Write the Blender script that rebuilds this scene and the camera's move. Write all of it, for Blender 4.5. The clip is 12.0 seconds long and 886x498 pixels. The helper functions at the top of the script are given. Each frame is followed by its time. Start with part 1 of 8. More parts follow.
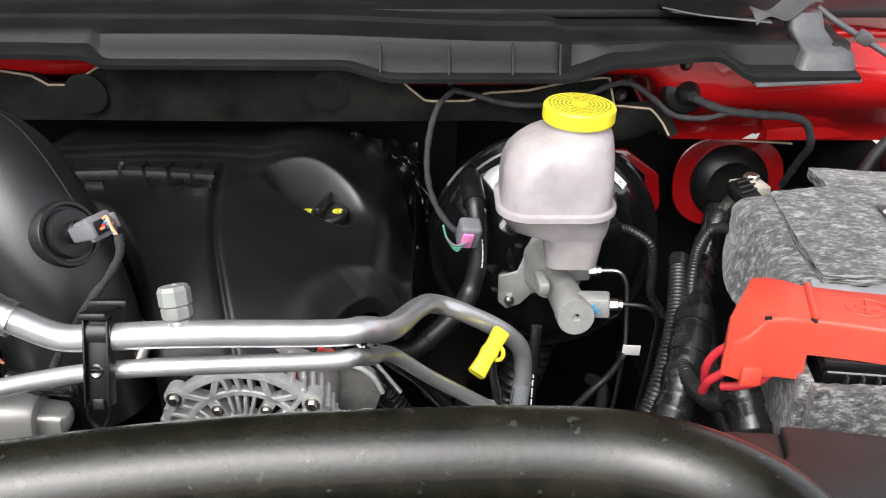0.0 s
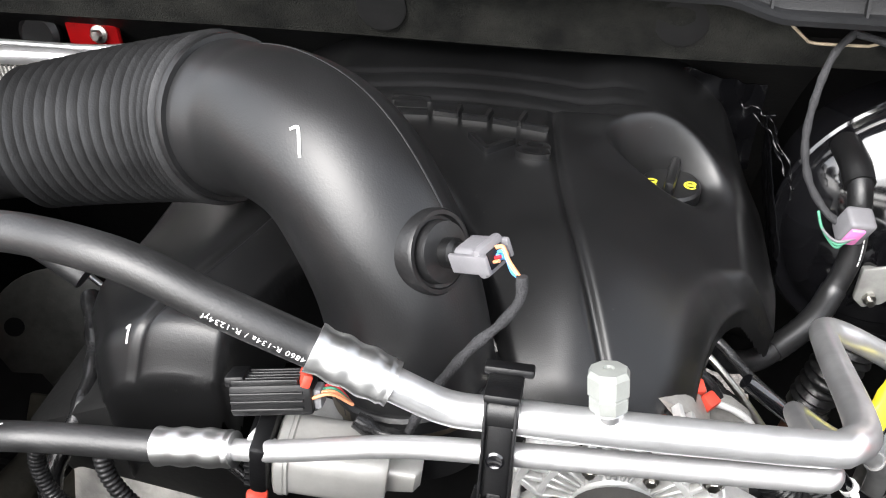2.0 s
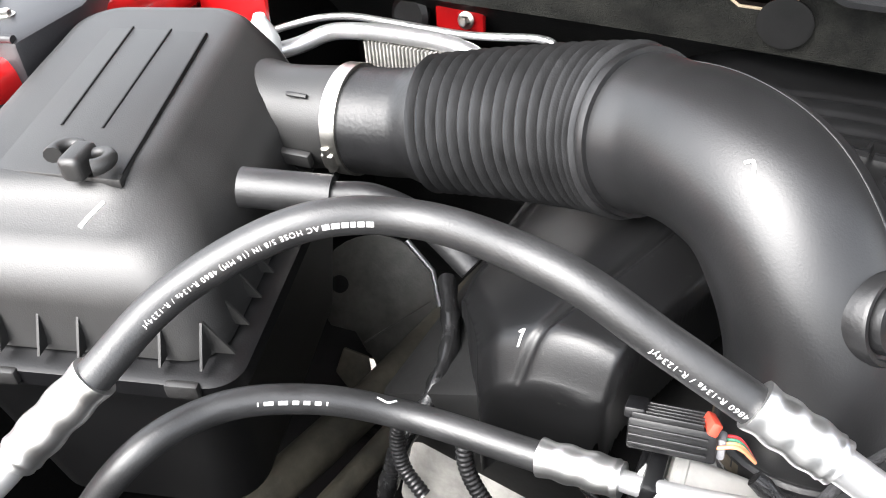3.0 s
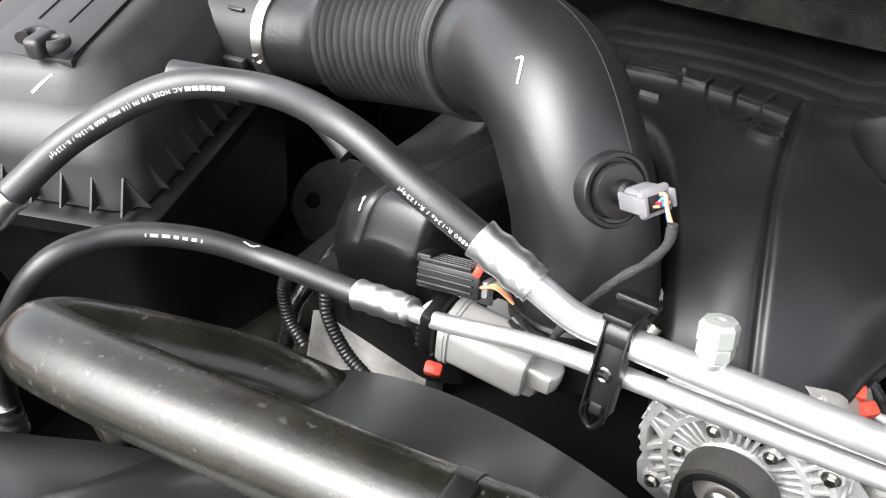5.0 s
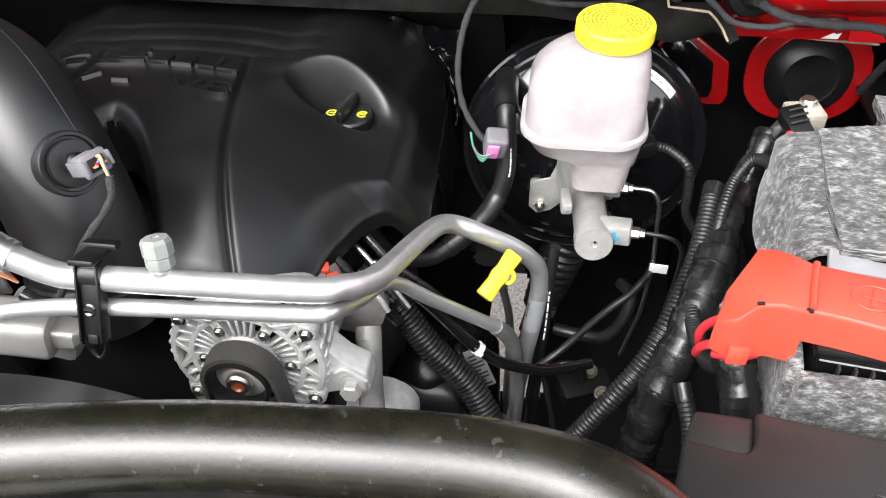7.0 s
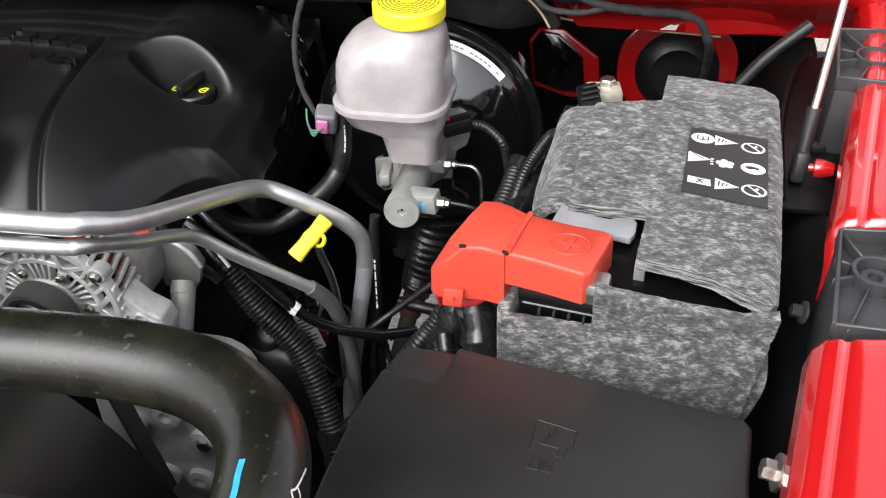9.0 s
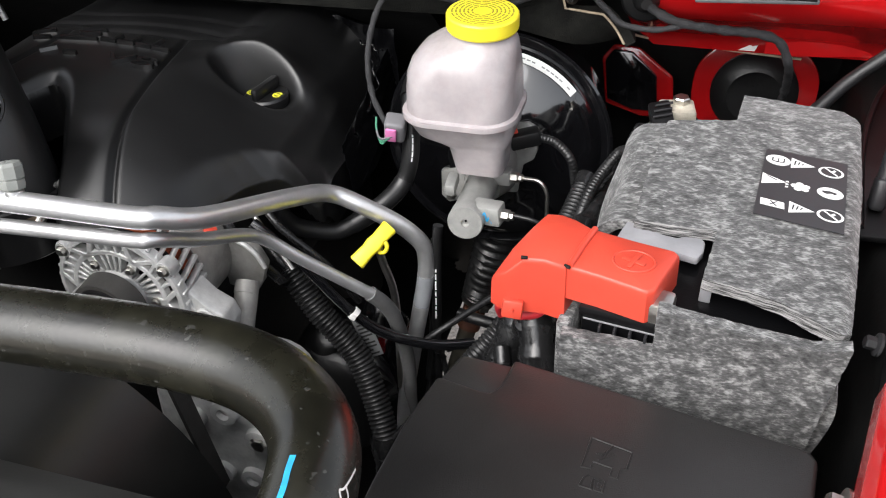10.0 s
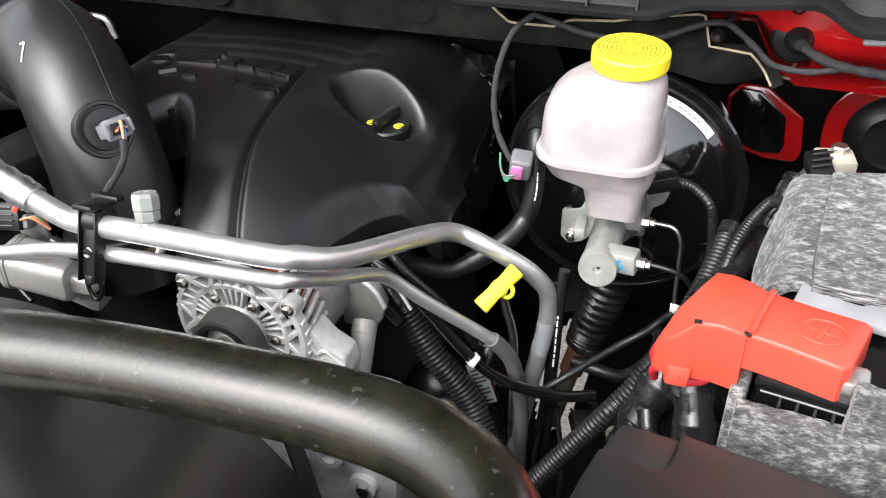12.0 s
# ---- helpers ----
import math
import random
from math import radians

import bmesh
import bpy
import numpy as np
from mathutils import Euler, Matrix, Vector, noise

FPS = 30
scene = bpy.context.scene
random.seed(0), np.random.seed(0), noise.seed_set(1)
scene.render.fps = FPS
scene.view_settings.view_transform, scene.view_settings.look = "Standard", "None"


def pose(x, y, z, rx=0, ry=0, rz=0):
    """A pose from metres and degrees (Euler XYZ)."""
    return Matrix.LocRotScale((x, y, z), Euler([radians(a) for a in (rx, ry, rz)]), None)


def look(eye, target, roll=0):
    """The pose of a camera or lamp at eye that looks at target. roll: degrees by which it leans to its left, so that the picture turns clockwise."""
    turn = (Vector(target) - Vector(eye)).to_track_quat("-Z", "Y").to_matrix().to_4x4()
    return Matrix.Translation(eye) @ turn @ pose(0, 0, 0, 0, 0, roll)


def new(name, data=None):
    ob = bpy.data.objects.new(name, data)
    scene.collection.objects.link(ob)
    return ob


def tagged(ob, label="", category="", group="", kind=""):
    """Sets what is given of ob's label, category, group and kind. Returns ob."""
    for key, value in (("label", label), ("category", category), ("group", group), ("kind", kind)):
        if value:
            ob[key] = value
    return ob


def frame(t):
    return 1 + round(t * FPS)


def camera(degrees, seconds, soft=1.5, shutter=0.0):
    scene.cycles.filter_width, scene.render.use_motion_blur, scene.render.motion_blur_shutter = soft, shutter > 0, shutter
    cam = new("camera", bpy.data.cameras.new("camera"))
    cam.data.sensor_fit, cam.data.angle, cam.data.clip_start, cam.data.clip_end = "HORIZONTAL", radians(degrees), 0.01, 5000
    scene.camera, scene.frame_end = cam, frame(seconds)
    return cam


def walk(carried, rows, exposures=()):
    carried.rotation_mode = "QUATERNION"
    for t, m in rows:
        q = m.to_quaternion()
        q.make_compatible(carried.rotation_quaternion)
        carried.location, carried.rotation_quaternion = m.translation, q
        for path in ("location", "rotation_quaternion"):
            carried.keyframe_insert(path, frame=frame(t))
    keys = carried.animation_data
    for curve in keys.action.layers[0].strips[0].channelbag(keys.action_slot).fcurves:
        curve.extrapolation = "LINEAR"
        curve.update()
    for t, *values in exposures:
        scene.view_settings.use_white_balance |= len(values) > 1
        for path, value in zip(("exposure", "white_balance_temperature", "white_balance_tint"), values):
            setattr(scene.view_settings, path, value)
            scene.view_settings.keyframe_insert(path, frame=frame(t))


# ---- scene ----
cam = camera(55.80, 12.0, soft=1.1)
PATH = [
    (0, (0.0010, 0.0032, 1.4510), (0.0019, 0.8851, 0.9796), 0.08),
    (0.5, (-0.0445, 0.0652, 1.4719), (-0.0520, 0.9152, 0.9452), -0.19),
    (1, (-0.0956, 0.1378, 1.4566), (-0.1171, 0.9588, 0.8861), -0.48),
    (1.5, (-0.1652, 0.1752, 1.4607), (-0.2150, 0.9727, 0.8594), -0.14),
    (2, (-0.2084, 0.1938, 1.4688), (-0.3571, 0.9622, 0.8464), -0.79),
    (2.5, (-0.2717, 0.2019, 1.4811), (-0.5511, 0.9260, 0.8505), -3.18),
    (3, (-0.3246, 0.1852, 1.4793), (-0.7261, 0.8526, 0.8522), -3.92),
    (3.2, (-0.3304, 0.1740, 1.4752), (-0.7732, 0.8172, 0.8505), -4.22),
    (3.6, (-0.3303, 0.1586, 1.4755), (-0.8269, 0.7603, 0.8500), -3.94),
    (4, (-0.2805, 0.1465, 1.4805), (-0.7838, 0.7361, 0.8487), -2.81),
    (4.4, (-0.2076, 0.1412, 1.4856), (-0.6953, 0.7361, 0.8467), -2.01),
    (4.8, (-0.1377, 0.1462, 1.4867), (-0.6103, 0.7497, 0.8445), -2.72),
    (5, (-0.1055, 0.1520, 1.4885), (-0.5746, 0.7585, 0.8466), -3.48),
    (5.5, (-0.0335, 0.1660, 1.4824), (-0.4934, 0.7796, 0.8406), -6.01),
    (6, (0.0243, 0.1543, 1.4917), (-0.3281, 0.8250, 0.8391), -4.02),
    (6.5, (0.0722, 0.1158, 1.5129), (-0.1395, 0.8359, 0.8522), -2.25),
    (7, (0.0852, 0.0829, 1.5382), (-0.0296, 0.8234, 0.8760), -1.43),
    (7.5, (0.1260, 0.0671, 1.5446), (0.0519, 0.8184, 0.8888), -1.03),
    (7.7, (0.1625, 0.0637, 1.5439), (0.0755, 0.8172, 0.8922), -1.85),
    (8.1, (0.2179, 0.0540, 1.5414), (0.1271, 0.8115, 0.8948), -2.11),
    (8.5, (0.2819, 0.0467, 1.5314), (0.1591, 0.8035, 0.8894), -2.39),
    (8.9, (0.3334, 0.0422, 1.5201), (0.1677, 0.7951, 0.8832), -2.66),
    (9.3, (0.3516, 0.0407, 1.5138), (0.1493, 0.7903, 0.8836), -2.90),
    (9.5, (0.3543, 0.0389, 1.5132), (0.1356, 0.7876, 0.8873), -3.18),
    (10, (0.3420, 0.0410, 1.5108), (0.0908, 0.7873, 0.8945), -3.28),
    (10.5, (0.3072, 0.0540, 1.5068), (0.0319, 0.7979, 0.8978), -3.08),
    (11, (0.2880, 0.0665, 1.4913), (-0.0021, 0.8107, 0.8896), -3.09),
    (11.5, (0.2677, 0.0676, 1.4893), (-0.0318, 0.8115, 0.8919), -3.14),
    (12, (0.2474, 0.0634, 1.5048), (-0.0607, 0.8062, 0.9104), -3.11),
]
EXPOSURES = [(0, 0.65), (1.0, 1.0), (1.5, 1.08), (2.0, 1.4), (2.5, 1.8), (3.2, 2.1), (5.0, 1.6), (5.5, 1.52), (6.0, 1.65), (6.5, 1.34), (7.0, 1.16), (7.5, 1.13), (9.5, 0.48), (10.5, 0.75), (12, 1.1)]
walk(cam, [(t, look(eye, target, roll)) for t, eye, target, roll in PATH], EXPOSURES)

# ---- world and light: a bright overcast day, bonnet propped open over the bay ----
world = bpy.data.worlds.new("sky")
scene.world = world
world.use_nodes = True
wn, wl = world.node_tree.nodes, world.node_tree.links
sky = wn.new("ShaderNodeTexSky")
sky.sky_type, sky.sun_disc = "NISHITA", False
sky.sun_elevation, sky.sun_rotation = radians(48), radians(202)
sky.dust_density, sky.air_density = 4.0, 1.0
grey = wn.new("ShaderNodeHueSaturation")
grey.inputs["Saturation"].default_value = 0.25
wl.new(sky.outputs["Color"], grey.inputs["Color"])
wl.new(grey.outputs["Color"], wn["Background"].inputs["Color"])
wn["Background"].inputs["Strength"].default_value = 0.23
sun = new("sun", bpy.data.lights.new("sun", "SUN"))
sun.data.energy, sun.data.angle, sun.data.color = 1.3, radians(60), (0.98, 0.98, 1.0)
sun.matrix_world = look((-1.2, -2.4, 4.2), (0, 0.5, 1.0))

# ---- materials ----
def shader(name, color, rough=0.5, metal=0.0, grain=0.0, scale=200.0, var=0.0, vscale=8.0, color2=None, coat=0.0, spec=0.5, sheen=0.0, rvar=0.0, squash=(1, 1, 1), lo=0.35, hi=0.7):
    """A principled surface with two scales of variation: broad colour change and fine relief."""
    m = bpy.data.materials.new(name)
    m.use_nodes = True
    n, l = m.node_tree.nodes, m.node_tree.links
    b = n["Principled BSDF"]
    b.inputs["Base Color"].default_value = (*color, 1)
    b.inputs["Roughness"].default_value, b.inputs["Metallic"].default_value = rough, metal
    b.inputs["Specular IOR Level"].default_value = spec
    b.inputs["Coat Weight"].default_value, b.inputs["Coat Roughness"].default_value = coat, 0.06
    b.inputs["Sheen Weight"].default_value = sheen
    co, mp = n.new("ShaderNodeTexCoord"), n.new("ShaderNodeMapping")
    mp.inputs["Scale"].default_value = squash
    l.new(co.outputs["Object"], mp.inputs["Vector"])
    if var or color2 or rvar:
        t = n.new("ShaderNodeTexNoise")
        t.inputs["Scale"].default_value, t.inputs["Detail"].default_value = vscale, 7
        t.inputs["Roughness"].default_value = 0.65
        l.new(mp.outputs[0], t.inputs["Vector"])
        r = n.new("ShaderNodeMapRange")
        r.inputs["From Min"].default_value, r.inputs["From Max"].default_value = lo, hi
        l.new(t.outputs["Fac"], r.inputs["Value"])
        mix = n.new("ShaderNodeMix")
        mix.data_type = "RGBA"
        mix.inputs["A"].default_value = (*[c * (1 - var) for c in color], 1)
        mix.inputs["B"].default_value = (*(color2 or [min(1, c * (1 + var)) for c in color]), 1)
        l.new(r.outputs[0], mix.inputs["Factor"])
        l.new(mix.outputs["Result"], b.inputs["Base Color"])
        if rvar:
            rr = n.new("ShaderNodeMapRange")
            rr.inputs["To Min"].default_value, rr.inputs["To Max"].default_value = max(0.03, rough - rvar), min(1, rough + rvar)
            l.new(t.outputs["Fac"], rr.inputs["Value"])
            l.new(rr.outputs[0], b.inputs["Roughness"])
    if grain:
        g = n.new("ShaderNodeTexNoise")
        g.inputs["Scale"].default_value, g.inputs["Detail"].default_value = scale, 4
        l.new(mp.outputs[0], g.inputs["Vector"])
        u = n.new("ShaderNodeBump")
        u.inputs["Strength"].default_value, u.inputs["Distance"].default_value = grain, 0.001
        l.new(g.outputs["Fac"], u.inputs["Height"])
        l.new(u.outputs["Normal"], b.inputs["Normal"])
    return m


def speckled(m, spot, amount=0.62, scale=90.0, rough=0.6):
    """Dried splashes and chalky spots over the base colour of m."""
    n, l = m.node_tree.nodes, m.node_tree.links
    b = n["Principled BSDF"]
    co = n.new("ShaderNodeTexCoord")
    t, w = n.new("ShaderNodeTexNoise"), n.new("ShaderNodeTexNoise")
    t.inputs["Scale"].default_value, t.inputs["Detail"].default_value = scale, 1.5
    w.inputs["Scale"].default_value = scale * 0.16
    l.new(co.outputs["Object"], t.inputs["Vector"])
    l.new(co.outputs["Object"], w.inputs["Vector"])
    add = n.new("ShaderNodeMath")
    add.operation = "MULTIPLY_ADD"
    l.new(w.outputs["Fac"], add.inputs[0])
    add.inputs[1].default_value = 0.35
    l.new(t.outputs["Fac"], add.inputs[2])
    r = n.new("ShaderNodeMapRange")
    r.inputs["From Min"].default_value, r.inputs["From Max"].default_value = amount + 0.175, amount + 0.215
    r.inputs["To Max"].default_value = 0.7
    l.new(add.outputs[0], r.inputs["Value"])
    mix = n.new("ShaderNodeMix")
    mix.data_type = "RGBA"
    mix.inputs["B"].default_value = (*spot, 1)
    if b.inputs["Base Color"].links:
        l.new(b.inputs["Base Color"].links[0].from_socket, mix.inputs["A"])
    else:
        mix.inputs["A"].default_value = b.inputs["Base Color"].default_value
    l.new(r.outputs[0], mix.inputs["Factor"])
    l.new(mix.outputs["Result"], b.inputs["Base Color"])
    return m


PLUG = shader("plug_plastic", (0.004, 0.004, 0.0045), 0.42, spec=0.4, grain=0.15, scale=600, var=0.3, vscale=40)
PLASTIC = shader("black_plastic", (0.0065, 0.0065, 0.0068), 0.36, spec=0.55, grain=0.14, scale=1100, var=0.35, vscale=9, rvar=0.06)
INTAKE = shader("intake_plastic", (0.011, 0.011, 0.0115), 0.37, spec=0.62, grain=0.12, scale=700, var=0.25, vscale=11, rvar=0.07)
AIRBOX = shader("airbox_plastic", (0.021, 0.0207, 0.0203), 0.43, spec=0.55, grain=0.2, scale=900, var=0.3, vscale=7, rvar=0.08)
# cover plastic made glossier so that letter edges show their highlight
RAISED = shader("glossed_letter_edge", (0.008, 0.008, 0.0083), 0.2, spec=0.85, var=0.2, vscale=40)
HINGE = shader("weathered_grey_plastic", (0.075, 0.076, 0.08), 0.5, grain=0.2, scale=400, var=0.3, vscale=30)
HOSE = shader("matt_hose_rubber", (0.016, 0.016, 0.0165), 0.44, spec=0.75, grain=0.2, scale=600, var=0.4, vscale=40, rvar=0.1)
CAN = shader("smooth_alloy", (0.5, 0.495, 0.475), 0.42, 0.5, grain=0.08, scale=400, var=0.12, vscale=30)
COWL = shader("cowl_plastic", (0.008, 0.0083, 0.009), 0.55, spec=0.3, grain=0.35, scale=700, var=0.4, vscale=14, rvar=0.1)
PLASTIC = speckled(PLASTIC, (0.04, 0.04, 0.037), 0.76, 300)
SHROUD = shader("shroud_plastic", (0.015, 0.0155, 0.0145), 0.3, spec=0.6, grain=0.06, scale=300, var=0.3, vscale=8, rvar=0.06)
LAMP = shader("lamp_bracket_plastic", (0.045, 0.045, 0.048), 0.42, grain=0.2, scale=500, var=0.2, vscale=30)
PAD = shader("fibre_pad", (0.008, 0.0085, 0.0075), 0.9, grain=1.0, scale=500, var=0.5, vscale=22, color2=(0.022, 0.022, 0.019), spec=0.2)
PAD_EDGE = shader("raw_pad_edge", (0.42, 0.34, 0.24), 0.9, grain=0.6, scale=600, var=0.3, vscale=60)
DARK = shader("dark_liner", (0.007, 0.007, 0.007), 0.55, grain=0.3, scale=150, var=0.5, vscale=10, spec=0.3)
SHINY = shader("shiny_black_film", (0.003, 0.003, 0.0035), 0.12, grain=0.0, var=0.2, vscale=12)
GLOSS = shader("black_enamel", (0.006, 0.006, 0.007), 0.1, coat=1.0, spec=0.9, var=0.3, vscale=15, rvar=0.04, grain=0.02, scale=80)
ALU = shader("aluminium", (0.72, 0.72, 0.725), 0.33, 0.8, grain=0.06, scale=350, var=0.12, vscale=30, rvar=0.1)
CRIMP = shader("bright_aluminium", (0.74, 0.74, 0.735), 0.36, 1.0, grain=0.1, scale=200, var=0.08, vscale=50, rvar=0.08)
CAST = shader("cast_aluminium", (0.6, 0.6, 0.59), 0.38, 0.3, grain=0.25, scale=600, var=0.25, vscale=25, rvar=0.12)
MCAST = shader("satin_casting", (0.37, 0.37, 0.355), 0.4, 0.35, grain=0.3, scale=500, var=0.25, vscale=25, rvar=0.12)
DULL = shader("dull_casting", (0.36, 0.35, 0.33), 0.5, 0.25, grain=0.4, scale=260, var=0.4, vscale=18, rvar=0.15)
STEEL = shader("zinc_steel", (0.62, 0.6, 0.56), 0.32, 1.0, grain=0.15, scale=300, var=0.2, vscale=60, rvar=0.1)
BARE = shader("bare_casting", (0.7, 0.7, 0.68), 0.5, 0.0, grain=0.4, scale=260, var=0.3, vscale=20, rvar=0.1)
COPPER = shader("copper_winding", (0.5, 0.12, 0.05), 0.4, 0.7, grain=0.6, scale=300, var=0.4, vscale=80)
RUBBER = shader("hose_rubber", (0.011, 0.011, 0.0115), 0.38, grain=0.3, scale=260, var=0.4, vscale=22, rvar=0.1, squash=(1, 1, 1))
RAD_HOSE = speckled(shader("aged_hose_rubber", (0.009, 0.0087, 0.0058), 0.27, spec=0.62, grain=0.13, scale=220, var=0.5, vscale=24, color2=(0.017, 0.0163, 0.0105), rvar=0.14), (0.05, 0.05, 0.046), 0.69, 140)
LOOM = shader("convoluted_plastic", (0.015, 0.015, 0.0155), 0.32, grain=0.15, scale=500, var=0.4, vscale=40)
TAPE = shader("loom_tape", (0.012, 0.012, 0.0125), 0.24, grain=1.0, scale=75, var=0.5, vscale=60, rvar=0.15)
CLOTH = shader("cloth_tape", (0.024, 0.024, 0.026), 0.8, grain=1.0, scale=700, var=0.4, vscale=50)
REDPAINT = shader("red_paint", (0.5, 0.008, 0.0095), 0.22, coat=1.0, var=0.12, vscale=6, grain=0.02, scale=400)
REDPAINT.node_tree.nodes["Principled BSDF"].inputs["Coat IOR"].default_value = 1.8
REDPLAST = shader("red_plastic", (0.58, 0.062, 0.036), 0.42, grain=0.12, scale=700, var=0.1, vscale=12, rvar=0.06)
REDWIRE = shader("red_cable", (0.55, 0.03, 0.04), 0.4, grain=0.1)
YELLOW = shader("yellow_plastic", (0.85, 0.72, 0.035), 0.38, grain=0.1, scale=600, var=0.08, vscale=40)
YELPAINT = shader("yellow_print", (0.75, 0.72, 0.05), 0.5)
WHITE = shader("white_print", (0.82, 0.82, 0.8), 0.55)
WPAINT = shader("white_paint_mark", (0.8, 0.8, 0.78), 0.55, var=0.1, vscale=200)
BLUE = shader("blue_marker", (0.02, 0.32, 0.62), 0.5, var=0.2, vscale=120)
LABEL = shader("dark_label", (0.03, 0.03, 0.032), 0.4, grain=0.05)


def felted():
    """Needled grey felt: pale and dark fibre blotches of two sizes, short fibres all over."""
    m = shader("grey_felt", (0.03, 0.03, 0.031), 0.95, spec=0.1, sheen=0.25)
    n, l = m.node_tree.nodes, m.node_tree.links
    b, co = n["Principled BSDF"], n.new("ShaderNodeTexCoord")
    outs = []
    for sc, sq, det in ((68, (0.85, 1.1, 1), 2), (160, (0.75, 1.25, 0.9), 4), (520, (0.5, 1.7, 1), 4)):
        mp, t = n.new("ShaderNodeMapping"), n.new("ShaderNodeTexNoise")
        mp.inputs["Scale"].default_value = sq
        mp.inputs["Rotation"].default_value = (0.2, 0.3, 0.5 + sc * 0.01)
        t.inputs["Scale"].default_value, t.inputs["Detail"].default_value, t.inputs["Distortion"].default_value = sc, det, 0.3
        l.new(co.outputs["Object"], mp.inputs["Vector"])
        l.new(mp.outputs[0], t.inputs["Vector"])
        outs.append(t.outputs["Fac"])
    last = None
    for o, w in zip(outs, (0.24, 0.4, 0.36)):
        k = n.new("ShaderNodeMath")
        k.operation = "MULTIPLY_ADD"
        l.new(o, k.inputs[0])
        k.inputs[1].default_value = w
        k.inputs[2].default_value = 0.0
        if last:
            l.new(last, k.inputs[2])
        last = k.outputs[0]
    ramp = n.new("ShaderNodeValToRGB")
    e = ramp.color_ramp.elements
    e[0].position, e[0].color = 0.37, (0.026, 0.026, 0.0265, 1)
    e[1].position, e[1].color = 0.635, (0.32, 0.32, 0.315, 1)
    mid = e.new(0.5)
    mid.color = (0.088, 0.088, 0.088, 1)
    l.new(last, ramp.inputs["Fac"])
    l.new(ramp.outputs["Color"], b.inputs["Base Color"])
    u = n.new("ShaderNodeBump")
    u.inputs["Strength"].default_value, u.inputs["Distance"].default_value = 0.8, 0.0015
    l.new(last, u.inputs["Height"])
    l.new(u.outputs["Normal"], b.inputs["Normal"])
    return m


FELT = felted()
FELT_EDGE = shader("felt_cut_edge", (0.07, 0.07, 0.07), 0.95, spec=0.1, grain=1.0, scale=160, var=0.5, vscale=150, color2=(0.34, 0.335, 0.33), squash=(0.35, 0.35, 6.0), lo=0.4, hi=0.62)
CASE = shader("battery_case", (0.003, 0.003, 0.0035), 0.3, spec=0.35, grain=0.2, scale=600)
GREYP = shader("grey_plastic", (0.2, 0.2, 0.21), 0.45, grain=0.2, scale=500, var=0.15, vscale=30)
LGREYP = shader("light_grey_plastic", (0.165, 0.162, 0.172), 0.45, grain=0.15, scale=500, var=0.1, vscale=40)
GRIPGREY = shader("carrying_grip_plastic", (0.27, 0.27, 0.285), 0.45, grain=0.12, scale=500, var=0.1, vscale=40)
CAPGREY = shader("port_cap_plastic", (0.24, 0.25, 0.235), 0.4, grain=0.1, scale=300, var=0.1, vscale=50)
RESERVOIR = shader("milky_plastic", (0.37, 0.337, 0.343), 0.27, grain=0.04, scale=150, var=0.16, vscale=22)
RESERVOIR.node_tree.nodes["Principled BSDF"].inputs["Subsurface Weight"].default_value = 0.35
RESERVOIR.node_tree.nodes["Principled BSDF"].inputs["Subsurface Radius"].default_value = (0.02, 0.015, 0.014)
FRAME = shader("rusty_chassis", (0.07, 0.064, 0.048), 0.7, grain=0.8, scale=120, var=0.5, vscale=14, color2=(0.11, 0.1, 0.075))
GROUND = shader("exposed_pebble_concrete", (0.4, 0.35, 0.3), 0.9, grain=1.0, scale=160, var=0.4, vscale=120, color2=(0.68, 0.61, 0.54), spec=0.2)
PINK = shader("pink_seal", (0.7, 0.2, 0.45), 0.5)
GREEN = shader("green_wire", (0.05, 0.22, 0.13), 0.5)
BLUEWIRE = shader("blue_wire", (0.1, 0.35, 0.7), 0.45)
ORANGE = shader("orange_wire", (0.75, 0.3, 0.15), 0.45)
PAPER = shader("paper_label", (0.13, 0.132, 0.135), 0.6, var=0.12, vscale=90)


# ---- mesh tools ----
def data(name, verts, faces, mat, smooth=40):
    me = bpy.data.meshes.new(name)
    me.from_pydata([tuple(v) for v in verts], [], [tuple(f) for f in faces])
    return finish(me, mat, smooth)


def finish(me, mat, smooth=40):
    bm = bmesh.new()
    bm.from_mesh(me)
    bmesh.ops.recalc_face_normals(bm, faces=bm.faces)
    bm.to_mesh(me)
    bm.free()
    for p in me.polygons:
        p.use_smooth = smooth > 0
    if smooth > 0:
        me.set_sharp_from_angle(angle=radians(smooth))
    me.materials.append(mat)
    return me


def from_bm(name, bm, mat, smooth=40):
    me = bpy.data.meshes.new(name)
    bm.to_mesh(me)
    bm.free()
    return finish(me, mat, smooth)


def thing(name, label, category, base=(0, 0, 0), group="", kind=""):
    """An Empty at the base of a thing; its parts hang under it."""
    ob = new(name)
    ob.empty_display_size = 0.02
    ob.location = base
    return tagged(ob, label, category, group, kind)


def part(name, me, parent, label="", at=None):
    """One mesh of a thing. Its vertices are in world places unless at gives a local pose."""
    ob = new(name, me)
    ob.parent = parent
    if at is None:
        ob.matrix_parent_inverse = Matrix.Translation(-parent.location if parent.type == "EMPTY" else (0, 0, 0))
    else:
        ob.matrix_basis = at
    return tagged(ob, label)


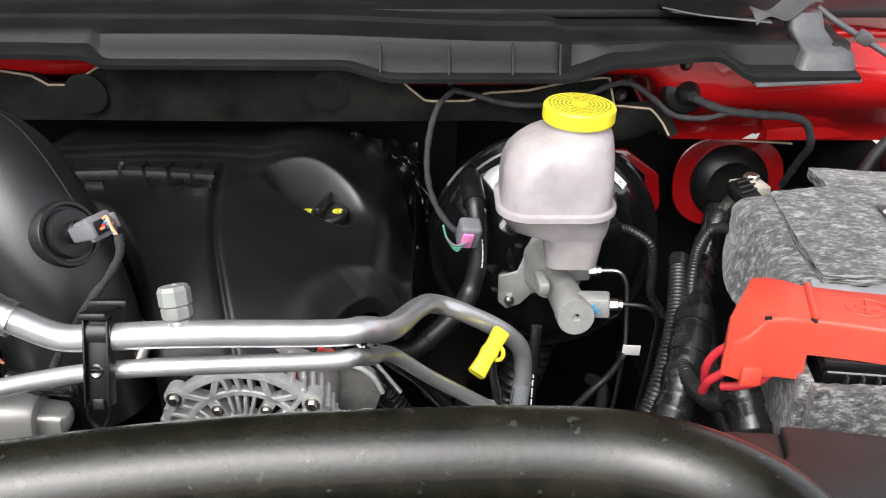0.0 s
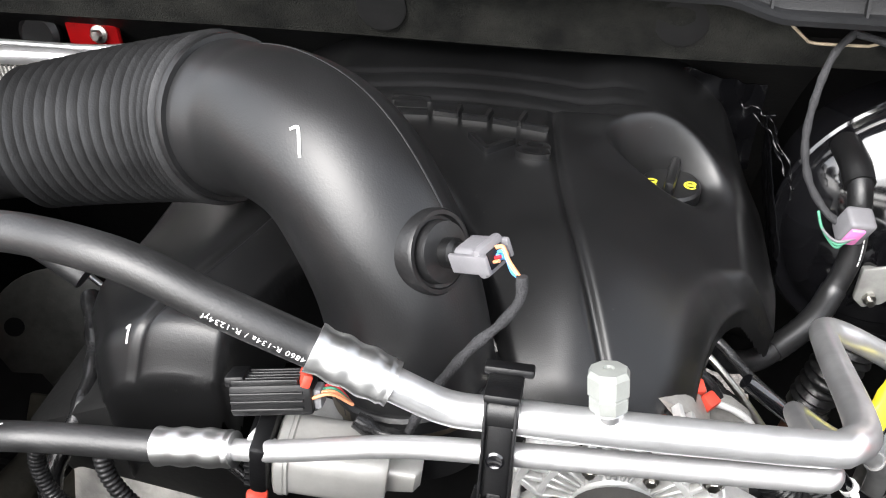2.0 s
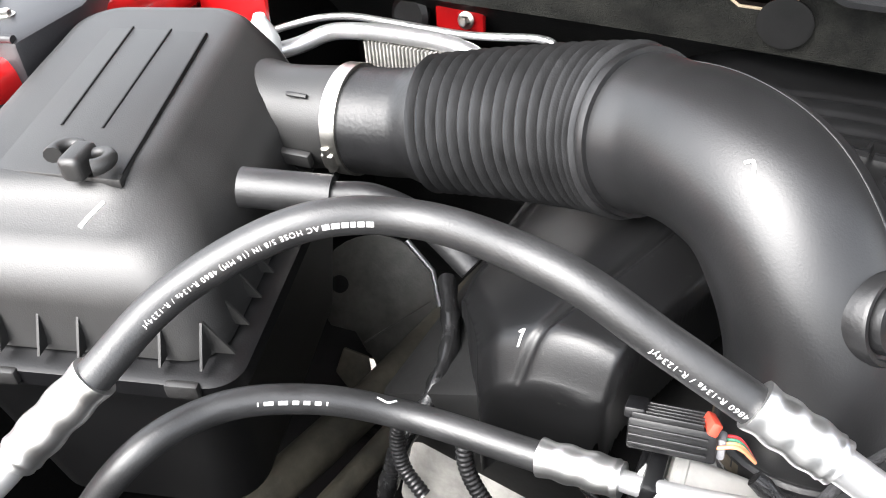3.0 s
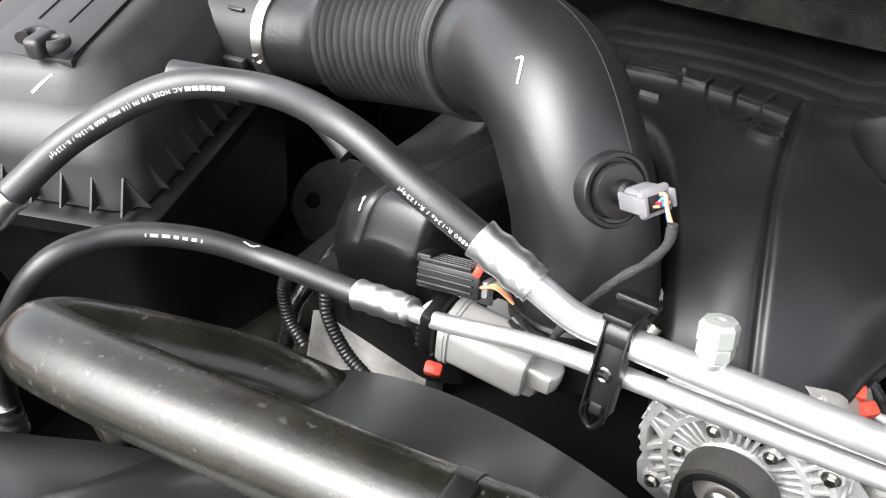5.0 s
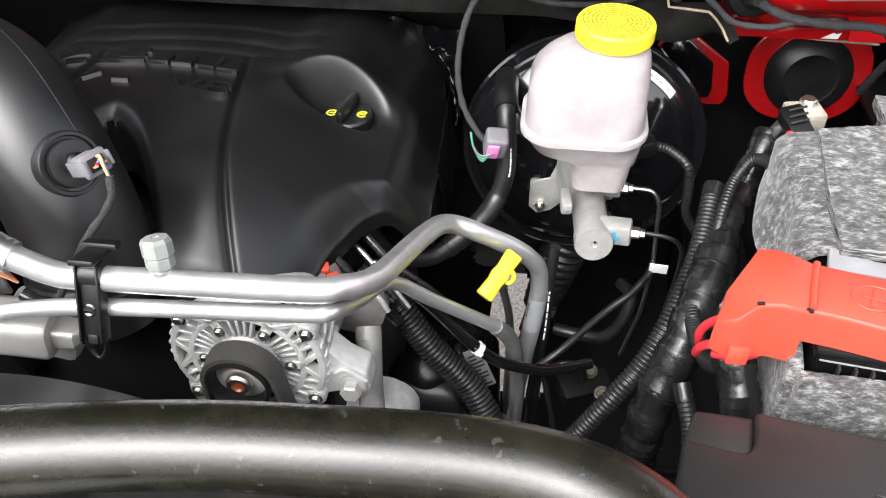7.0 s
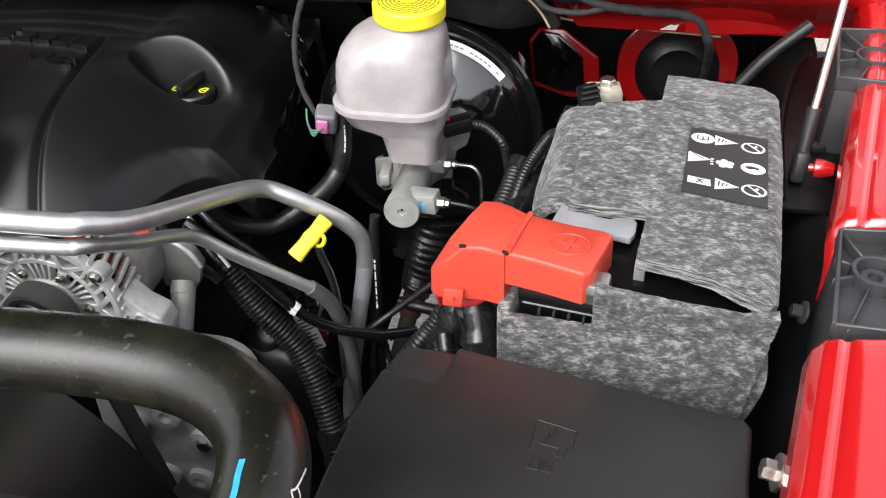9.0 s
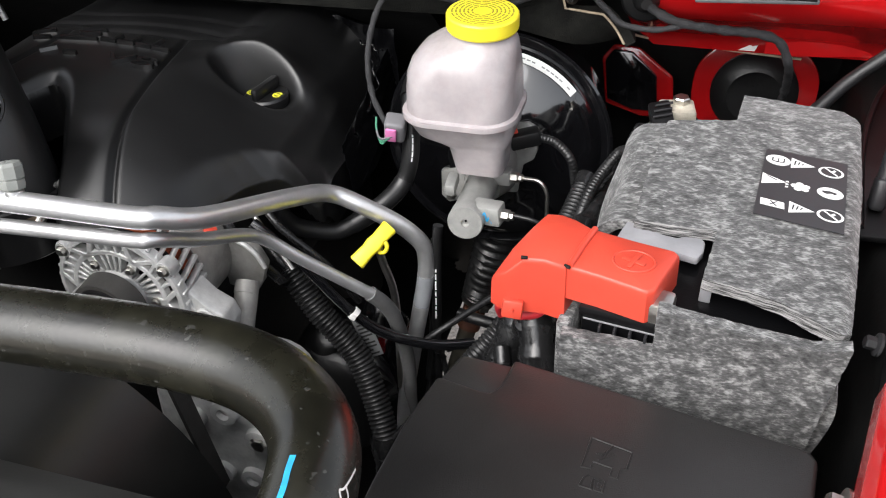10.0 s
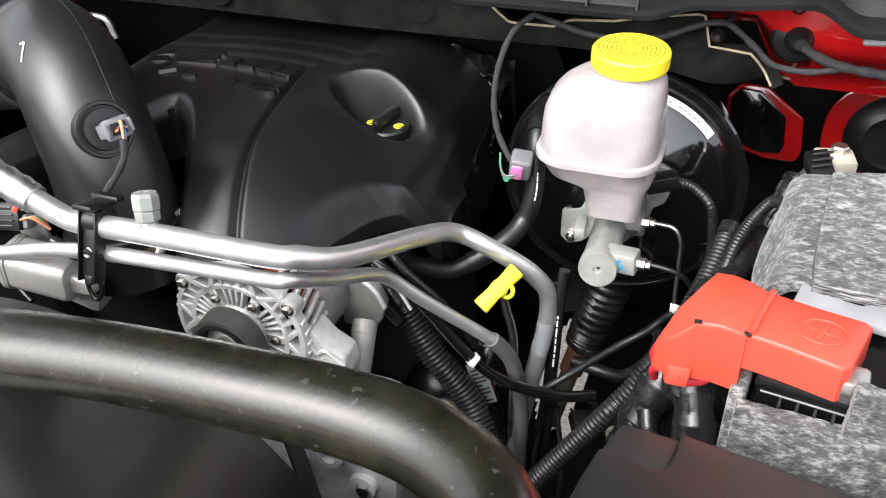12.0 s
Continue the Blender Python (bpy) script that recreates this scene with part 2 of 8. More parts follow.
def spline(pts, n=8):
    """A smooth line through the points."""
    p = [Vector(q) for q in pts]
    e = [2 * p[0] - p[1], *p, 2 * p[-1] - p[-2]]
    out = []
    for i in range(len(p) - 1):
        a, b, c, d = e[i:i + 4]
        for k in range(n):
            s = k / n
            out.append(0.5 * (2 * b + (c - a) * s + (2 * a - 5 * b + 4 * c - d) * s * s + (3 * b - a - 3 * c + d) * s ** 3))
    out.append(p[-1])
    return out


def bent(pts, r=0.03, n=6):
    """Straight runs joined by round bends of about radius r."""
    p = [Vector(q) for q in pts]
    out = [p[0]]
    for a, b, c in zip(p, p[1:], p[2:]):
        u, v = (a - b), (c - b)
        k = min(r, u.length * 0.48, v.length * 0.48)
        s, e = b + u.normalized() * k, b + v.normalized() * k
        for i in range(n + 1):
            t = i / n
            out.append((1 - t) ** 2 * s + 2 * t * (1 - t) * b + t * t * e)
    out.append(p[-1])
    return out


def even(path, step):
    """The path again in even steps."""
    out, left = [path[0].copy()], step
    for a, b in zip(path, path[1:]):
        d = (b - a).length
        while d > 1e-9 and left <= d:
            out.append(a.lerp(b, left / d))
            left += step
        left -= d
    if (out[-1] - path[-1]).length > step * 0.3:
        out.append(path[-1].copy())
    return out


def frames_of(path, up=(0, 0, 1)):
    """Along, side and up at each point of the path, turned as little as can be."""
    out, ref = [], Vector(up)
    for i, p in enumerate(path):
        t = (path[min(i + 1, len(path) - 1)] - path[max(i - 1, 0)]).normalized()
        ref = ref - ref.dot(t) * t
        if ref.length < 1e-4:
            ref = t.orthogonal()
        ref.normalize()
        out.append((p, t, t.cross(ref), ref.copy()))
    return out


def sweep(path, radius, seg=20, closed_ends=True, oval=(1, 1)):
    """A round bar along path. radius: a number or a function of the index and the share of the way."""
    fr, verts, faces = frames_of(path), [], []
    for i, (p, t, s, u) in enumerate(fr):
        r = radius(i, i / (len(fr) - 1)) if callable(radius) else radius
        for k in range(seg):
            a = 2 * math.pi * k / seg
            verts.append(p + r * (oval[0] * math.cos(a) * s + oval[1] * math.sin(a) * u))
    for i in range(len(fr) - 1):
        for k in range(seg):
            j = (k + 1) % seg
            faces.append((i * seg + k, i * seg + j, (i + 1) * seg + j, (i + 1) * seg + k))
    if closed_ends:
        faces.append(tuple(range(seg)))
        faces.append(tuple((len(fr) - 1) * seg + k for k in range(seg)))
    return verts, faces


def tube(name, path, radius, mat, seg=20, smooth=50, oval=(1, 1)):
    return data(name, *sweep(path, radius, seg, True, oval), mat, smooth)


def ridged(pitch, r, depth):
    """The radius of a convoluted hose in even steps of a quarter pitch."""
    return lambda i, s: r + depth * (1, 0.25, -1, 0.25)[i % 4]


def loom(name, pts, r, mat=None, pitch=0.0045, n=10):
    path = even(spline(pts, n), pitch / 4)
    return tube(name, path, ridged(pitch, r, r * 0.085), mat or LOOM, 14, 80)


def lathe(profile, m, seg=32, cap=True):
    """Verts and faces of a turned body: profile of (radius, height) along the z axis of m."""
    verts, faces = [], []
    for r, h in profile:
        for k in range(seg):
            a = 2 * math.pi * k / seg
            verts.append(m @ Vector((r * math.cos(a), r * math.sin(a), h)))
    for i in range(len(profile) - 1):
        for k in range(seg):
            j = (k + 1) % seg
            faces.append((i * seg + k, i * seg + j, (i + 1) * seg + j, (i + 1) * seg + k))
    if cap:
        faces.append(tuple(range(seg)))
        faces.append(tuple((len(profile) - 1) * seg + k for k in range(seg)))
    return verts, faces


def turned(name, profile, m, mat, seg=32, smooth=35):
    return data(name, *lathe(profile, m, seg), mat, smooth)


def axis(p, d, up=(0, 0, 1)):
    """A pose at p whose z axis points along d."""
    d, u = Vector(d).normalized(), Vector(up)
    x = u.cross(d)
    x = x.normalized() if x.length > 1e-4 else d.orthogonal().normalized()
    y = d.cross(x)
    return Matrix.Translation(p) @ Matrix((x, y, d)).transposed().to_4x4()


def block(name, m, size, mat, bevel=0.003, seg=2, smooth=40):
    """A box with rounded edges, centred on the pose m."""
    bm = bmesh.new()
    bmesh.ops.create_cube(bm, size=1.0)
    bmesh.ops.scale(bm, vec=size, verts=bm.verts)
    if bevel:
        bmesh.ops.bevel(bm, geom=bm.edges[:], offset=bevel, segments=seg, affect="EDGES", profile=0.5)
    bm.transform(m)
    return from_bm(name, bm, mat, smooth)


def plate(name, outline, z0, z1, mat, m=None, bevel=0.0, seg=2, smooth=40):
    """An outline in x and y, thick from z0 to z1, with its sharp edges rounded."""
    bm = bmesh.new()
    low = [bm.verts.new((x, y, z0)) for x, y in outline]
    face = bm.faces.new(low)
    up = bmesh.ops.extrude_face_region(bm, geom=[face])
    bmesh.ops.translate(bm, vec=(0, 0, z1 - z0), verts=[v for v in up["geom"] if isinstance(v, bmesh.types.BMVert)])
    bmesh.ops.recalc_face_normals(bm, faces=bm.faces)
    if bevel:
        sharp = [e for e in bm.edges if len(e.link_faces) == 2 and e.calc_face_angle(0) > 0.5]
        bmesh.ops.bevel(bm, geom=sharp, offset=bevel, segments=seg, affect="EDGES", profile=0.5)
    if m is not None:
        bm.transform(m)
    return from_bm(name, bm, mat, smooth)


def grid(name, f, us, vs, mat, smooth=60, keep=None, thick=0.0):
    """A sheet f(u, v) over the values us and vs; keep(u, v) tells which cells stay; thick: given a back, by its normals."""
    bm = bmesh.new()
    vv = [[bm.verts.new(f(u, v)) for v in vs] for u in us]
    for i in range(len(us) - 1):
        for j in range(len(vs) - 1):
            if keep is None or keep((us[i] + us[i + 1]) / 2, (vs[j] + vs[j + 1]) / 2):
                bm.faces.new((vv[i][j], vv[i + 1][j], vv[i + 1][j + 1], vv[i][j + 1]))
    bmesh.ops.delete(bm, geom=[v for v in bm.verts if not v.link_faces], context="VERTS")
    if thick:
        bmesh.ops.recalc_face_normals(bm, faces=bm.faces)
        bmesh.ops.solidify(bm, geom=bm.faces[:], thickness=thick)
    return from_bm(name, bm, mat, smooth)


def span(a, b, n):
    return [a + (b - a) * i / n for i in range(n + 1)]


def ease(a, b, x):
    t = max(0.0, min(1.0, (x - a) / (b - a)))
    return t * t * (3 - 2 * t)


def rounded(w, h, r, n=4):
    """A rounded rectangle outline."""
    out = []
    for cx, cy, a0 in ((w - r, h - r, 0), (r - w, h - r, 90), (r - w, r - h, 180), (w - r, r - h, 270)):
        for k in range(n + 1):
            a = radians(a0 + 90 * k / n)
            out.append((cx + r * math.cos(a), cy + r * math.sin(a)))
    return out


def loft(name, sections, mat, smooth=50):
    """Closed rings of equal count joined one to the next."""
    seg, verts, faces = len(sections[0]), [], []
    for ring in sections:
        verts += ring
    for i in range(len(sections) - 1):
        for k in range(seg):
            j = (k + 1) % seg
            faces.append((i * seg + k, i * seg + j, (i + 1) * seg + j, (i + 1) * seg + k))
    faces.append(tuple(range(seg)))
    faces.append(tuple((len(sections) - 1) * seg + k for k in range(seg)))
    return data(name, verts, faces, mat, smooth)


def hexbolt(name, p, d, r, h, mat, washer=1.3):
    """A flanged hexagon head on p, pointing along d."""
    m = axis(p, d)
    bm = bmesh.new()
    v, f = lathe([(r, h * 0.3), (r, h * 0.9), (r * 0.85, h)], m, 6)
    w, g = lathe([(r * washer, 0), (r * washer, h * 0.2), (r * 1.05, h * 0.32)], m, 20)
    return data(name, v + w, f + [tuple(i + len(v) for i in q) for q in g], mat, 30)


def letters(text, size, space=1.0):
    """Flat verts and faces of a line of writing, and its width, from the built-in font."""
    cu = bpy.data.curves.new("writing", "FONT")
    cu.body, cu.size, cu.space_character = text, size, space
    ob = bpy.data.objects.new("writing", cu)
    scene.collection.objects.link(ob)
    bpy.context.view_layer.update()
    me = ob.to_mesh()
    v = [q.co.copy() for q in me.vertices]
    f = [tuple(q.vertices) for q in me.polygons]
    ob.to_mesh_clear()
    bpy.data.objects.remove(ob)
    bpy.data.curves.remove(cu)
    return v, f, max((q.x for q in v), default=0)


def on_bar(path, r, s, a):
    """A place on a round bar: s metres along the path, a radians round from its top towards its side."""
    fr, gone = frames_of(path), 0.0
    for (p, t, side, up), (q, _, side2, up2) in zip(fr, fr[1:]):
        d = (q - p).length
        if gone + d >= s:
            k = (s - gone) / d
            c, u, w = p.lerp(q, k), up.lerp(up2, k).normalized(), side.lerp(side2, k).normalized()
            return c + r * (math.cos(a) * u + math.sin(a) * w)
        gone += d
    p, t, side, up = fr[-1]
    return p + r * (math.cos(a) * up + math.sin(a) * side)


def wrapped(name, flat, path, r, s0, a0, mat, back=False):
    """Flat writing laid round a bar; back: read against the path, upside down."""
    verts = []
    for q in flat[0]:
        k = -1 if back else 1
        verts.append(on_bar(path, r + 0.0003, s0 + k * q.x, a0 - k * q.y / r))
    me = bpy.data.meshes.new(name)
    me.from_pydata([tuple(v) for v in verts], [], flat[1])
    me.materials.append(mat)
    return me


def bars(widths, height, gap=0.6):
    """Plain bars in place of writing that cannot be read."""
    v, f, x = [], [], 0.0
    for w in widths:
        i, n = len(v), max(1, int(w / 0.003))
        for k in range(n + 1):
            v += [Vector((x + w * k / n, 0, 0)), Vector((x + w * k / n, height, 0))]
        f += [(i + 2 * k, i + 2 * k + 2, i + 2 * k + 3, i + 2 * k + 1) for k in range(n)]
        x += w + height * gap
    return v, f, x


def flat_mesh(name, flat, m, mat):
    me = bpy.data.meshes.new(name)
    me.from_pydata([tuple(m @ q) for q in flat[0]], [], flat[1])
    me.materials.append(mat)
    return me


def stroke(path, width, n=1):
    """A flat painted stroke along a line of (x, y)."""
    v, f = [], []
    for i, (x, y) in enumerate(path):
        a, b = path[max(i - 1, 0)], path[min(i + 1, len(path) - 1)]
        d = Vector((b[0] - a[0], b[1] - a[1])).normalized()
        v += [Vector((x - d.y * width / 2, y + d.x * width / 2, 0)), Vector((x + d.y * width / 2, y - d.x * width / 2, 0))]
    f = [(2 * i, 2 * i + 1, 2 * i + 3, 2 * i + 2) for i in range(len(path) - 1)]
    return v, f, 0


def smooth_stroke(pts, width, n=6):
    return stroke([(q.x, q.y) for q in spline([(x, y, 0) for x, y in pts], n)], width)


def hug(path, r, p):
    """The place on a round bar that lies nearest to p."""
    c = min(path, key=lambda q: (q - p).length)
    return c + (p - c).normalized() * r


def hugging(name, path, r, pts, width, mat):
    """A painted stroke through the points, laid on the bar."""
    line = spline(pts, 6)
    v = []
    for i, p in enumerate(line):
        t = (line[min(i + 1, len(line) - 1)] - line[max(i - 1, 0)]).normalized()
        c = min(path, key=lambda q: (q - p).length)
        side = t.cross((p - c).normalized()) * width / 2
        v += [hug(path, r, p - side), hug(path, r, p + side)]
    return data(name, v, [(2 * i, 2 * i + 1, 2 * i + 3, 2 * i + 2) for i in range(len(line) - 1)], mat, 60)

# ---- the setting: ground, firewall, cowl, inner wings ----
def setting(name, me, label, category):
    return tagged(new(name, me), label, category, kind="structure")


setting("ground", data("ground", [(-400, -400, 0), (400, -400, 0), (400, 400, 0), (-400, 400, 0)], [(0, 1, 2, 3)], GROUND, 0),
        "pale exposed pebble concrete ground under the truck", "ground")
setting("wall_firewall", block("wall_firewall", pose(-0.28, 1.27, 0.83), (1.72, 0.05, 0.76), DARK, 0.004),
        "black lined firewall behind the engine", "firewall")

# red pressed panel under the windscreen, leaning back towards its torn lower lip
def red_face(x, v):
    y = 0.952 + 0.085 * ease(0.35, 1.0, v) + 0.02 * ease(0.3, 0.5, x)
    z = 1.205 - (0.07 + 0.07 * ease(0.25, 0.28, x)) * v - 0.012 * ease(0.3, 0.5, x) * v
    return (x, y + 0.004 * math.sin(14 * x), z)


cowl_panel = setting("wall_cowl", grid("wall_cowl", red_face, span(-1.0, 0.62, 60), span(0, 1, 14), REDPAINT, 60, thick=0.002),
                     "red painted cowl panel behind the black trim", "body panel")
setting("cowl_shelf", block("cowl_shelf", pose(-0.2, 1.16, 1.235, 2, 0, 0), (1.7, 0.3, 0.01), DARK, 0.002), "dark ledge under the windscreen", "body panel")

# torn cream edge of the pad along the lip
lip = [(0.262, 0.985, 1.098), (0.285, 1.03, 1.073), (0.33, 1.042, 1.064), (0.4, 1.05, 1.055), (0.47, 1.06, 1.047)]
seam = thing("panel_seam", "thin pale torn sealer edge along the red panel", "seal", lip[0], kind="structure")
part("sealer_edge", tube("sealer_edge", spline(lip, 8), lambda i, s: 0.0016, PAD_EDGE, 8), seam)
part("sealer_tear", data("sealer_tear", [(0.36 + 0.006 * i + (0.003 if k else 0), 1.041, 1.061 + (0.008 + 0.002 * math.sin(i * 2.1) if k else 0)) for i in range(10) for k in (0, 1)],
     [(2 * i, 2 * i + 2, 2 * i + 3, 2 * i + 1) for i in range(9)], WHITE, 0), seam, "torn white sealer flap")

# fibre pad on the firewall with its raw edge
PAD_TOP = [(-1.0, 1.19), (-0.56, 1.182), (-0.5, 1.18), (-0.465, 1.174), (-0.452, 1.164), (-0.425, 1.164), (-0.405, 1.176), (-0.388, 1.186), (-0.3, 1.185), (-0.1, 1.186),
           (-0.055, 1.18), (-0.035, 1.16), (-0.018, 1.146), (0.035, 1.146), (0.05, 1.155), (0.1, 1.158), (0.135, 1.166), (0.19, 1.174), (0.2, 1.165), (0.2, 1.14), (0.245, 1.136), (0.262, 1.115), (0.27, 1.10)]


def pad_top(x):
    for (a, za), (b, zb) in zip(PAD_TOP, PAD_TOP[1:]):
        if a <= x <= b and b > a:
            return za + (zb - za) * (x - a) / (b - a)
    return PAD_TOP[-1][1] if x > 0 else PAD_TOP[0][1]


def pad_face(x, v):
    top, low = pad_top(x), 1.118 if x < 0.05 else 1.118 - 0.03 * ease(0.05, 0.26, x)
    low = min(low, top - 0.01)
    return (x, 0.936 + 0.012 * v * v + 0.003 * math.sin(9 * x) + 0.06 * ease(0.2, 0.3, x) * v, top + (low - top) * v)


pad = thing("firewall_pad", "dark grey-green fibre insulation pad with a raw cream edge", "insulation pad", (-0.3, 0.94, 1.12), kind="structure")
part("fibre_sheet", grid("fibre_sheet", pad_face, span(-1.0, 0.27, 150), span(0, 1, 8), PAD, 60, thick=-0.012), pad)
part("raw_edge", tube("raw_edge", [Vector(pad_face(x, 0)) + Vector((0, -0.001, 0.0005)) for x in span(-1.0, 0.268, 150)], 0.0014, PAD_EDGE, 6), pad, "raw cream edge")
for x, z in ((-0.409, 1.154), (-0.13, 1.158)):
    part("round_plug", turned("round_plug", [(0.0245, 0), (0.0245, 0.0012), (0.022, 0.002), (0.004, 0.0015)], axis((x, 0.937, z), (0, -1, -0.1)), DARK, 28), pad, "dark round plug")


# black roll of liner below the pad, into the dark
def liner(x, v):
    return (x, 0.95 + 0.27 * v + 0.02 * math.sin(6 * x) * v, 1.122 - 0.08 * v - 0.33 * v * v)


setting("firewall_liner", grid("firewall_liner", liner, span(-1.0, 0.02, 40), span(0, 1, 12), DARK, 60), "black liner curving down behind the engine", "liner")

# plates in the firewall beside the booster
hexagon = thing("access_plate", "black six-sided access plate in a red ringed opening", "access plate", (0.28, 1.13, 0.93), kind="structure")
ring = [(-0.06, 0.022), (-0.045, 0.042), (-0.01, 0.04), (0.04, 0.002), (0.046, -0.045), (0.04, -0.06), (0.0, -0.06), (-0.05, -0.045)]
wallm = axis((0.282, 1.155, 0.962), (0, -1, 0.12))
part("red_ring", plate("red_ring", ring, 0, 0.006, REDPAINT, wallm @ pose(0, 0, 0), 0.004, 2), hexagon, "red painted ring")
part("plate", plate("plate", [(x * 0.74 - 0.011, y * 0.84 + 0.001) for x, y in ring], 0.004, 0.012, GLOSS, wallm, 0.003, 2), hexagon, "glossy black plate")
big = thing("firewall_grommet", "large dark rubber grommet in a red ringed opening", "grommet", (0.43, 1.17, 0.9), kind="structure")
bm_ = axis((0.432, 1.17, 0.945), (0, -1, 0.1))
part("red_ring", plate("red_ring", rounded(0.083, 0.07, 0.06, 8), 0, 0.006, REDPAINT, bm_, 0.003, 2), big, "red painted ring")
part("rubber_dome", turned("rubber_dome", [(0.058, 0.004), (0.058, 0.012), (0.05, 0.02), (0.036, 0.026), (0.03, 0.024), (0.014, 0.028), (0.006, 0.027)], bm_, RUBBER, 36), big)

# inner wings and front, closing the bay
setting("wall_wing_left", block("wall_wing_left", pose(-1.12, 0.6, 0.72), (0.04, 1.4, 0.72), DARK, 0.004), "black inner wing panel", "inner wing")
setting("wall_front", block("wall_front", pose(-0.25, 0.02, 0.72), (1.7, 0.04, 0.66), DARK, 0.004), "black radiator support panel", "radiator support")


def wing(v, y):
    prof = [(0.50, 0.5), (0.498, 0.8), (0.497, 0.95), (0.5, 1.0), (0.512, 1.03), (0.53, 1.05)]
    k = v * (len(prof) - 1)
    i = min(int(k), len(prof) - 2)
    a, b = prof[i], prof[i + 1]
    return (a[0] + (b[0] - a[0]) * (k - i) + 0.05 * ease(0.5, 1.1, y), y, a[1] + (b[1] - a[1]) * (k - i))


setting("wall_wing_right", grid("wall_wing_right", wing, span(0, 1, 20), span(-0.1, 1.25, 40), DARK, 60, thick=0.003), "dark inner wing beside the battery", "inner wing")

# ---- outer body: wing, bonnet, struts ----
def fender_face(s, y):
    # across the wing: inner flange, rolled edge, a step, then outwards over the top
    edge = 0.4565 + 0.238 * (y - 0.335) - 0.3 * max(0.0, y - 0.8) ** 2
    prof = [(0.022, 1.06), (0.014, 1.068), (0.004, 1.085), (0.0, 1.105), (0.002, 1.119), (0.008, 1.1275), (0.015, 1.13), (0.0185, 1.1285), (0.0215, 1.1285), (0.025, 1.131), (0.08, 1.14), (0.25, 1.13), (0.4, 1.06), (0.47, 0.6)]
    k = s * (len(prof) - 1)
    i = min(int(k), len(prof) - 2)
    a, b = prof[i], prof[i + 1]
    t = k - i
    return (edge + a[0] + (b[0] - a[0]) * t, y, a[1] + (b[1] - a[1]) * t)


def fender_piece(y0, y1, round0, round1):
    # one length of the wing whose ends turn down where the lamp bracket breaks it
    def face(s, y):
        x, yy, z = fender_face(s, y)
        e0, e1 = max(0.0, 1 - (y - y0) / 0.014), max(0.0, 1 - (y1 - y) / 0.014)
        e = max(e0 * round0, e1 * round1)
        return (x + 0.02 * e * e * (1 - s) ** 4, yy, z - 0.05 * (1 - math.sqrt(max(0.0, 1 - e * e))))
    rows = span(y0, y0 + 0.014, 8)[:-1] + span(y0 + 0.014, y1 - 0.014, 40) + span(y1 - 0.014, y1, 8)[1:]
    return grid("panel", face, span(0, 1, 78), rows, REDPAINT, 60, thick=-0.002)


fender = thing("front_wing", "glossy red painted front wing with rolled inner flange", "car wing", (0.6, 0.5, 0.6))
part("panel", fender_piece(-0.25, 0.462, 0, 1), fender)
part("panel", fender_piece(0.572, 1.3, 1, 0), fender)
part("panel", grid("panel", lambda s, y: tuple(Vector(fender_face(s, y)) - Vector((0, 0, 0.004))), span(0.79, 1, 16), span(0.44, 0.6, 8), REDPAINT, 60, thick=-0.002), fender)
left_wing = thing("front_wing", "red painted front wing beside the air filter box", "car wing", (-1.2, 0.5, 0.6))
part("panel", grid("panel", lambda s, y: (-(fender_face(s, y * 0.4 + 0.2)[0]) - 0.53, y, fender_face(s, y)[2] + 0.03), span(0, 1, 40), span(-0.25, 1.3, 40), REDPAINT, 70, thick=0.002), left_wing)
for p, d, r, m_ in (((0.463, 0.373, 1.09), (-1, 0.1, 0.15), 0.007, STEEL), ((0.509, 0.562, 1.05), (-1, 0.0, 0.2), 0.0055, LAMP)):
    b = thing("wing_bolt", "hexagon bolt with washer in the wing flange", "bolt", p, group="wing bolts")
    part("bolt_head", hexbolt("bolt_head", p, d, r, 0.011, m_, 1.7), b)

bonnet = thing("bonnet", "open bonnet with a black insulated underside, propped above", "car bonnet", (-0.25, 1.1, 1.25))


def hood(x, v):
    return (x, 1.16 - 0.66 * v + 0.06 * v * v, 1.27 + 1.3 * v - 0.05 * math.sin(math.pi * v))


part("lining", grid("lining", hood, span(-1.0, 0.42, 16), span(0, 1, 16), PAD, 60), bonnet, "black fibre lining")
part("skin", grid("skin", lambda x, v: tuple(Vector(hood(x, v)) + Vector((0, 0.02, 0.02))), span(-1.05, 0.46, 16), span(-0.02, 1.03, 16), REDPAINT, 60), bonnet, "red painted outer skin")


SOCKET = shader("dark_socket_plastic", (0.018, 0.018, 0.02), 0.4, grain=0.2, scale=500)


def gas_strut(foot, head, red_side):
    f, h = Vector(foot), Vector(head)
    st = thing("gas_strut", "chrome rod gas strut holding the bonnet, black end socket", "gas strut", foot, group="bonnet struts")
    d = (h - f).normalized()
    part("end_socket", block("end_socket", axis(f, d, (1, 0, 0)), (0.017, 0.014, 0.03), SOCKET, 0.004, 3), st, "black plastic socket")
    part("neck", tube("neck", [f + d * 0.012, f + d * 0.055], 0.0065, SOCKET, 16), st)
    part("rod", tube("rod", [f + d * 0.05, h], 0.0036, STEEL, 18), st, "polished rod")
    part("ball_stud", data("ball_stud", *lathe([(0.004, 0), (0.004, 0.012), (0.009, 0.013), (0.009, 0.02), (0.006, 0.03)], axis(f, (red_side, -0.15, 0.05)), 16), REDPAINT, 35), st, "red painted stud")
    return st


gas_strut((0.522, 0.745, 1.068), (0.565, 0.93, 1.55), 1)
gas_strut((-1.062, 0.562, 1.15), (-1.05, 0.9, 1.54), -1)

